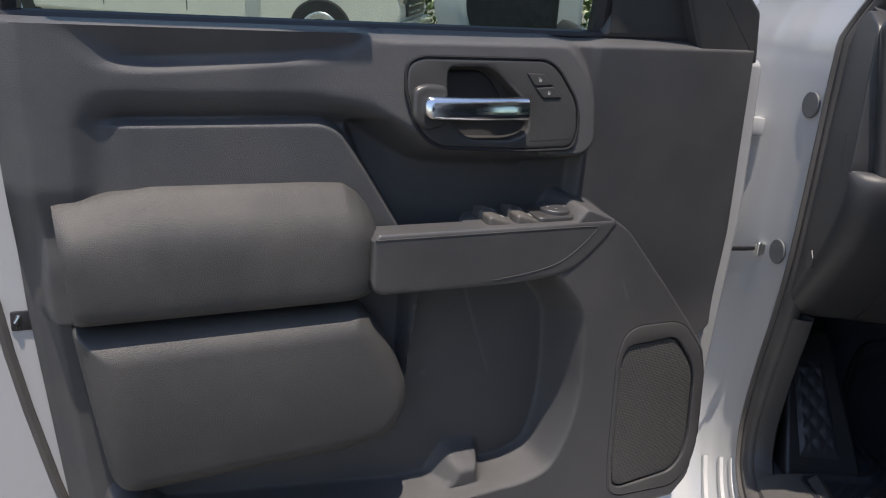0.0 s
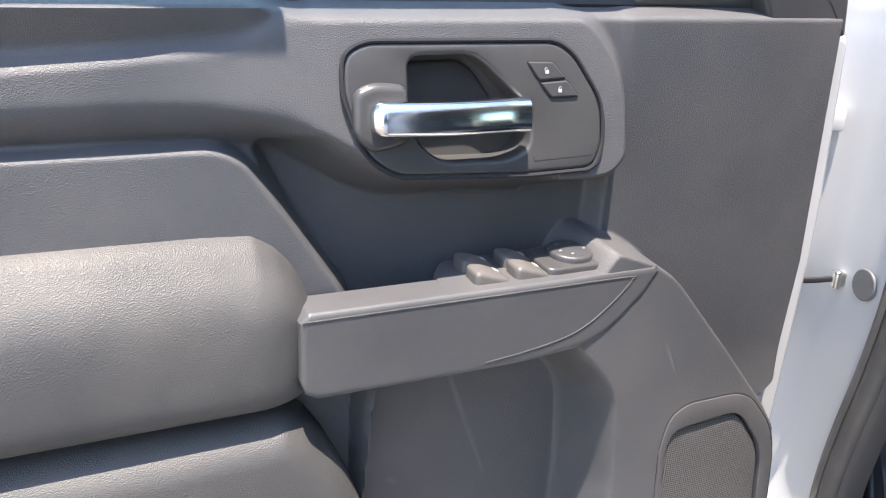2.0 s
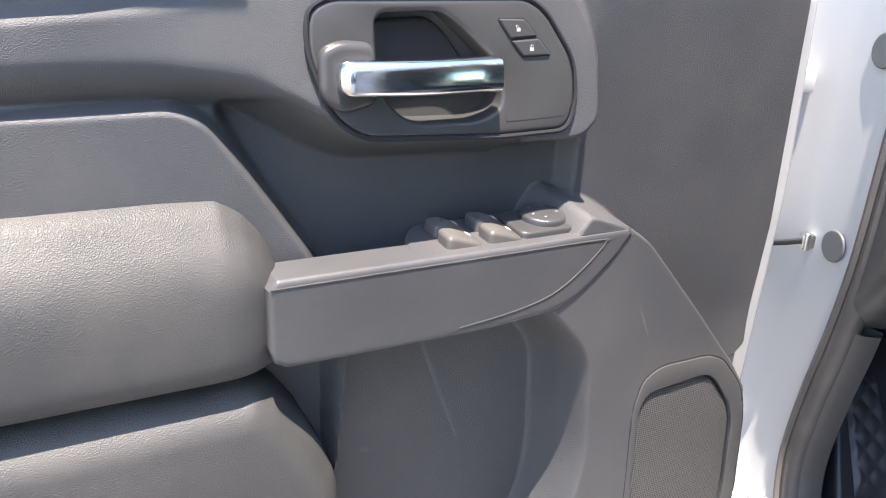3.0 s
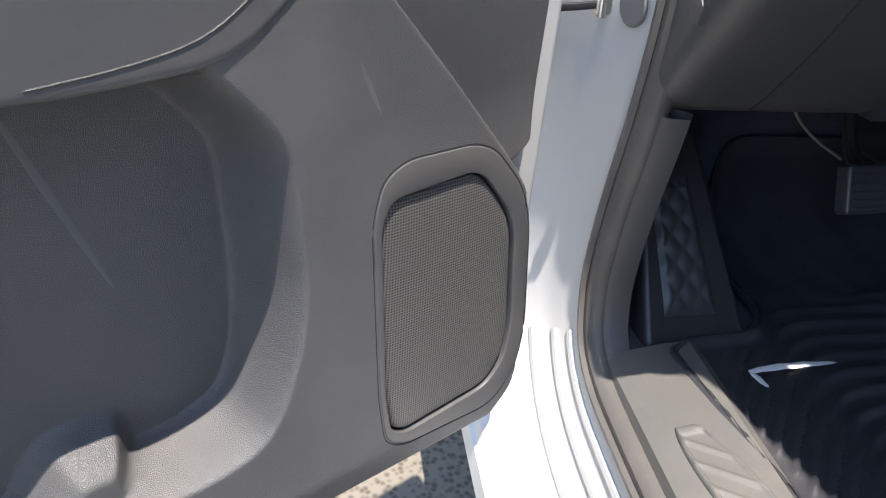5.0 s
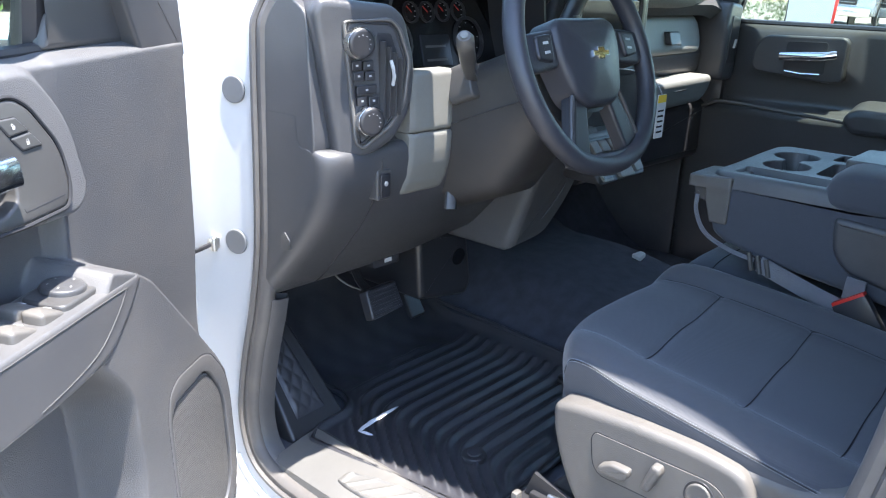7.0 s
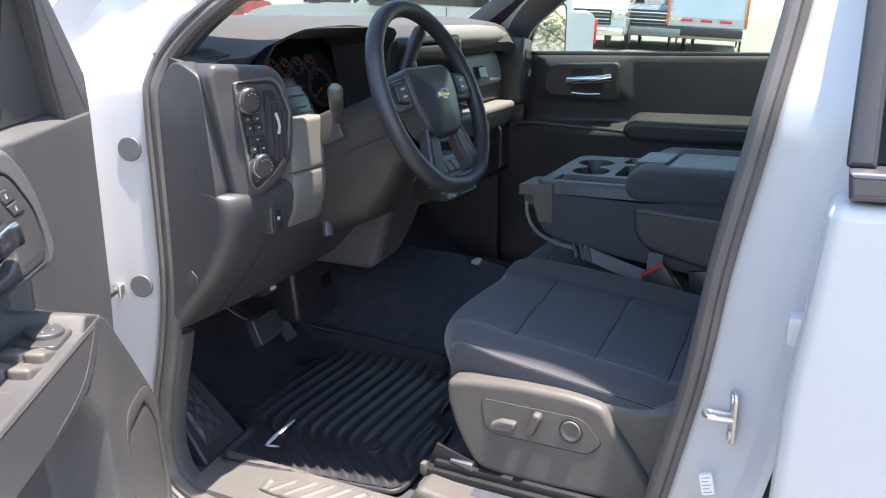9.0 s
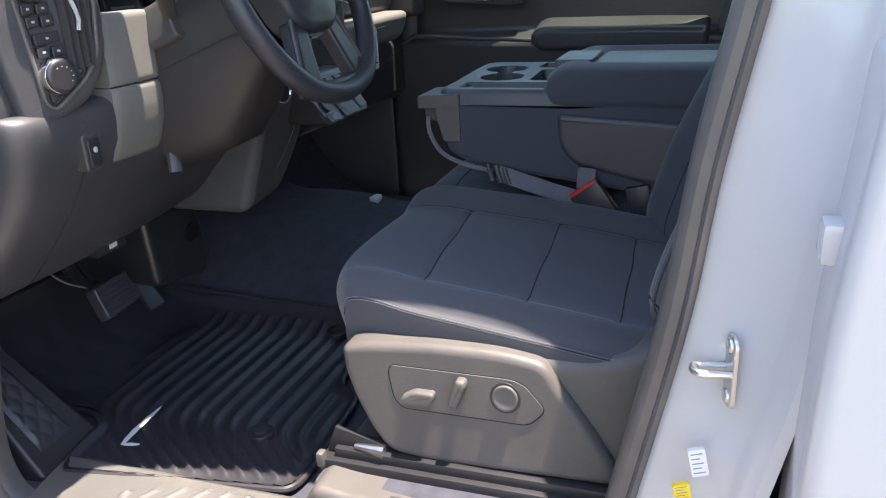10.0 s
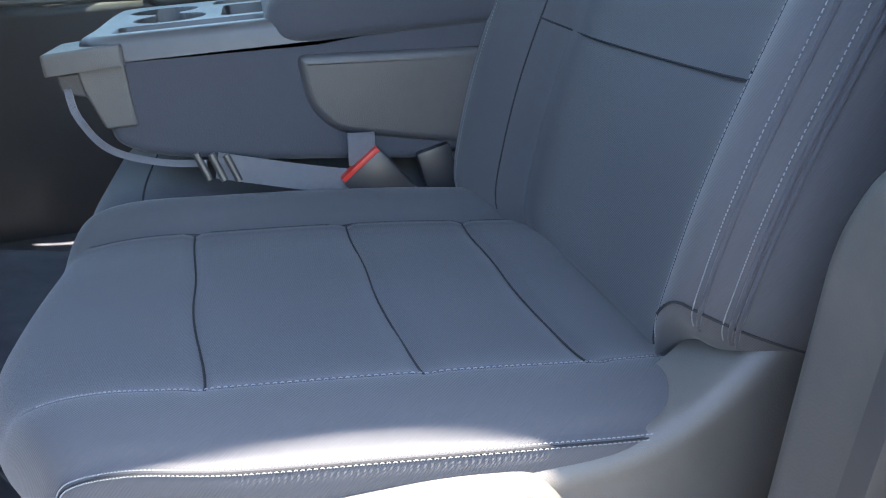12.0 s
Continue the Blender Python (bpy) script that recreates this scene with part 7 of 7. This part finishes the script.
RED_PAINT = material("red_paint", (0.42, 0.03, 0.03), 0.25, coat=0.5)
GREY_PAINT = material("grey_paint", (0.16, 0.17, 0.18), 0.25, coat=0.5)
BOX_SKIN = material("box_skin", (0.55, 0.62, 0.70), 0.4, vary=0.05)
ORANGE = material("orange_marker", (0.75, 0.16, 0.03), 0.4)
BEIGE = material("beige_panel", (0.62, 0.58, 0.50), 0.5, vary=0.08)


def vehicle(name, label, category, x, y, yaw, paint, length=5.8, width=2.0, height=1.9, box_body=False, flat=False, big=1.0):
    """A parked vehicle; its nose points along +x of its own axes, its wheels on the ground."""
    slope = Vector((ground_z(x - 1, y) - ground_z(x + 1, y), ground_z(x, y - 1) - ground_z(x, y + 1), 2)).normalized()
    turn = Vector((0, 0, 1)).rotation_difference(slope).to_matrix().to_4x4()
    v = thing(name, label, category, group="vehicles of the lot", m=Matrix.Translation((x, y, ground_z(x, y))) @ turn @ pose(0, 0, 0, 0, 0, yaw) @ Matrix.Scale(big, 4))
    h, w, n = height, width / 2, length / 2
    low = [(-n, 0.45), (n - 0.1, 0.40), (n, 0.62), (n - 0.05, 1.02), (n - 0.35, 1.12), (n - 1.5, 1.20), (-n + 0.02, 1.22)]
    if flat:
        low[-1] = (-n + 0.02, 0.95)
        low[-2] = (n - 1.5, 1.15)
    part("body", slab(rounded(low, 0.08), w, -w, XZ, 0.05, 3), paint, v)
    cab = [(n - 1.45, 1.15), (n - 2.25, h - 0.06), (n - 2.6, h), (n - 4.1 if not box_body else n - 3.0, h - 0.02), (n - 4.35 if not box_body else n - 3.0, 1.15)]
    part("cab", slab(rounded(cab, 0.06), w - 0.12, -w + 0.12, XZ, 0.06, 3), paint, v)
    glassp = [(n - 1.62, 1.22), (n - 2.30, h - 0.14), (n - 4.0 if not box_body else n - 2.9, h - 0.14), (n - 4.15 if not box_body else n - 2.9, 1.22)]
    part("side_windows", slab(rounded(glassp, 0.05), w - 0.10, -w + 0.10, XZ, 0.01, 1), GLOSS_BLACK, v)
    part("front_window", moved(box(-0.02, 0.02, -w + 0.22, w - 0.22, -0.36, 0.36, 0.01), Matrix.Translation((n - 1.86, 0, (1.15 + h) / 2)) @ pose(0, 0, 0, 0, -43, 0)), GLOSS_BLACK, v)
    part("grille", box(n - 0.08, n + 0.03, -w * 0.62, w * 0.62, 0.62, 1.0, 0.03), BLACK, v)
    for k in range(4):
        part("grille_bar", box(n + 0.01, n + 0.045, -w * 0.58, w * 0.58, 0.66 + 0.085 * k, 0.69 + 0.085 * k, 0.008), CHROME if k % 2 else GREY_PAINT, v)
    part("bumper", box(n - 0.15, n + 0.10, -w * 0.96, w * 0.96, 0.36, 0.58, 0.05), GREY_PAINT if paint is not WHITE else CHROME, v)
    for s in (-1, 1):
        part("headlight", box(n - 0.20, n + 0.02, s * w * 0.66, s * w * 0.97, 0.78, 1.0, 0.03), CHROME, v)
        part("indicator", box(n - 0.30, n - 0.02, s * w * 0.93, s * w * 1.0, 0.86, 0.93, 0.01), ORANGE, v)
        part("door_mirror", box(n - 1.95, n - 1.75, s * w, s * (w + 0.25), 1.18, 1.45, 0.03), GLOSS_BLACK, v)
        part("tail_light", box(-n - 0.02, -n + 0.1, s * w * 0.85, s * w * 0.99, 0.85, 1.15, 0.02), RED, v)
        for c in (n - 2.2, n - 3.3):
            part("handle", box(c - 0.11, c + 0.11, s * w * 0.985, s * (w + 0.02), 1.02, 1.06, 0.01), BLACK, v)
            part("door_joint", box(c - 0.52, c - 0.508, s * w * 0.985, s * (w + 0.003), 0.55, 1.2, 0.0), SEAM, v)
        for c in (n - 1.0, -n + 1.25):
            m = Matrix.Translation((c, s * (w - 0.02), 0.40)) @ pose(0, 0, 0, 90 * s * -1, 0, 0)
            arch = part("wheel_arch", moved(disc(0.47, 0.02, 0.01, 36), m @ Matrix.Translation((0, 0, -0.01))), BLACK, v)
            wh = part("wheel", moved(disc(0.40, 0.05, 0.03, 36), m), TYRE, v)
            part("rim", moved(disc(0.25, 0.06, 0.02, 24, -0.02), m), ALLOY, wh)
    if box_body:
        part("cargo_box", box(-n - 0.3, n - 2.95, -w - 0.08, w + 0.08, 0.95, 3.3, 0.04), BOX_SKIN, v, "pale blue-white cargo box")
        part("rear_frame", slab(rounded([(-w - 0.10, 0.85), (w + 0.10, 0.85), (w + 0.10, 3.32), (-w - 0.10, 3.32)], 0.03), -n - 0.26, -n - 0.31, YZ, 0.01), WHITE, v)
        part("rear_door", slab(rounded([(-w + 0.06, 1.12), (w - 0.06, 1.12), (w - 0.06, 3.2), (-w + 0.06, 3.2)], 0.02), -n - 0.28, -n - 0.34, YZ, 0.01), BOX_SKIN, v)
        part("sign_plate", slab([(-0.55, 2.05), (0.35, 2.05), (0.35, 2.22), (-0.55, 2.22)], -n - 0.335, -n - 0.35, YZ, 0.002, 1), GREY_PAINT, v)
        for s in (-1, 1):
            part("corner_marker", box(-n - 0.36, -n - 0.29, s * (w + 0.02), s * (w + 0.10), 0.9, 1.9, 0.01), ORANGE, v)
        for k in (-0.6, 0.0, 0.6):
            part("marker_strip", box(-n - 0.36, -n - 0.33, k - 0.18, k + 0.18, 1.0, 1.07, 0.005), RED, v)
        part("rear_bumper", box(-n - 0.4, -n - 0.2, -w, w, 0.55, 0.8, 0.02), BLACK, v)
    return v


vehicle("pickup_truck", "tall white pickup truck parked across the lot, nose towards us", "pickup truck", 27.5, 7.2, 188, WHITE, big=1.25)
vehicle("pickup_truck", "tall white pickup truck with a black grille parked in the lot", "pickup truck", 29.0, 5.6, 186, GREY_PAINT, height=2.0, big=1.3)
vehicle("box_truck", "pale box truck seen from its rear with orange corner markers", "box truck", 29.5, 3.8, 8, WHITE, length=7.5, width=2.3, height=2.3, box_body=True)
vehicle("pickup_truck", "white pickup truck parked close alongside in the lot", "pickup truck", 9.6, 5.0, 108, WHITE, length=4.6, height=1.95, big=1.12)
vehicle("red_car", "red car parked ahead in the lot", "car", 11.9, 12.6, 178, RED_PAINT, length=4.4, height=1.5)
vehicle("pickup_truck", "white pickup truck parked side-on ahead in the lot", "pickup truck", 18.0, 13.5, 182, WHITE, height=1.85)
vehicle("pickup_truck", "dark grey pickup truck parked ahead in the lot", "pickup truck", 26.0, 15.0, 185, GREY_PAINT)
vehicle("pickup_truck", "white pickup truck parked ahead of the fender", "pickup truck", 4.6, 16.0, 250, WHITE)
vehicle("flatbed_truck", "beige-white work truck parked side-on beyond the door", "truck", -6.3, 9.5, 0, BEIGE, length=6.4, height=2.1, flat=True)
vehicle("pickup_truck", "white pickup truck parked behind in the lot", "pickup truck", 6.0, -22.0, 90, WHITE)


def tree(name, label, x, y, height, seed):
    rnd = random.Random(seed)
    t = thing(name, label, "tree", group="trees round the lot", m=Matrix.Translation((x, y, ground_z(x, y))))
    bm = bmesh.new()
    tube(smooth_path([(0, 0, -0.2), (0.05, 0.02, height * 0.25), (-0.05, 0.08, height * 0.5), (0.05, 0, height * 0.8)], 5), lambda s: 0.20 * (1 - 0.75 * s), 8, bm)
    tips = []
    for k in range(9):
        a, z0 = rnd.uniform(0, 6.28), height * rnd.uniform(0.15, 0.6)
        r = height * rnd.uniform(0.22, 0.36)
        tip = Vector((r * math.cos(a), r * math.sin(a), z0 + height * rnd.uniform(0.08, 0.3)))
        tube([(0, 0, z0), tip * 0.5 + Vector((0, 0, z0 * 0.55)), tip], lambda s: 0.07 * (1 - 0.8 * s), 6, bm)
        tips.append(tip)
    part("trunk", bm, BARK, t)
    verts, faces = [], []
    for k in range(3600):
        c = rnd.choice(tips) * rnd.uniform(0.5, 1.1) + Vector((rnd.gauss(0, 1), rnd.gauss(0, 1), rnd.gauss(0, 0.8))) * height * 0.085
        c.z = max(c.z, 0.25)
        q = Euler((rnd.uniform(0, 6.28), rnd.uniform(0, 6.28), rnd.uniform(0, 6.28))).to_matrix()
        s = rnd.uniform(0.05, 0.12)
        b = len(verts)
        verts += [c + q @ Vector(p) * s for p in ((-1, 0, 0), (0, -0.5, 0.1), (1, 0, 0), (0, 0.5, 0.1))]
        faces.append((b, b + 1, b + 2, b + 3))
    me = bpy.data.meshes.new("crown")
    me.from_pydata(verts, [], faces)
    me.materials.append(LEAF)
    ob = new("crown", me)
    ob.parent = t
    return t


BARK = material("bark", (0.12, 0.09, 0.07), 0.9, vary=0.3)
LEAF = material("leaves", (0.07, 0.115, 0.03), 0.6, vary=0.4, blotch=3.0)
def hedge(x0, x1, y, deep, height, count, seed):
    """A row of dense shrubs: leaves on twigs from the ground up, thicker at the bottom."""
    rnd = random.Random(seed)
    h = thing("hedge", "dense green hedge at the edge of the lot", "hedge", m=Matrix.Translation(((x0 + x1) / 2, y, ground_z((x0 + x1) / 2, y))))
    w = (x1 - x0) / 2
    bm = bmesh.new()
    for k in range(int(w * 4)):
        x = rnd.uniform(-w, w)
        top = Vector((x + rnd.uniform(-0.3, 0.3), rnd.uniform(-0.3, 0.3), height * rnd.uniform(0.6, 0.95)))
        tube([(x, 0, -0.2), Vector((x, 0, 0)).lerp(top, 0.5), top], lambda s: 0.04 * (1 - 0.8 * s), 5, bm)
    part("stem", bm, BARK, h)
    verts, faces = [], []
    for k in range(count):
        x = rnd.uniform(-w, w)
        edge = height * (0.82 + 0.12 * math.sin(x * 1.9) + 0.06 * math.sin(x * 5.3 + 1))
        c = Vector((x, rnd.gauss(0, 0.35) * deep, edge * rnd.random() ** 0.7 + rnd.gauss(0, 0.05)))
        q = Euler((rnd.uniform(0, 6.28), rnd.uniform(0, 6.28), rnd.uniform(0, 6.28))).to_matrix()
        s = rnd.uniform(0.04, 0.09)
        b = len(verts)
        verts += [c + q @ Vector(p) * s for p in ((-1, 0, 0), (0, -0.5, 0.1), (1, 0, 0), (0, 0.5, 0.1))]
        faces.append((b, b + 1, b + 2, b + 3))
    me = bpy.data.meshes.new("foliage")
    me.from_pydata(verts, [], faces)
    me.materials.append(LEAF)
    ob = new("foliage", me)
    ob.parent = h


hedge(-4.5, 3.5, 13.5, 1.2, 3.2, 15000, 11)
tree("tree", "leafy green tree behind the lot", 0.6, 16.5, 5.6, 2)
tree("tree", "leafy green tree behind the lot", -9.5, 15.5, 5.0, 4)
tree("tree", "leafy green tree behind the lot", 12.0, -40.0, 9.0, 5)
for k, (x, y, h) in enumerate(((22.0, -42.0, 9.0), (6.0, -44.0, 8.0), (1.0, -42.0, 7.0), (16.5, -46.0, 9.0))):
    tree("tree", "leafy green tree behind the lot", x, y, h, 6 + k)
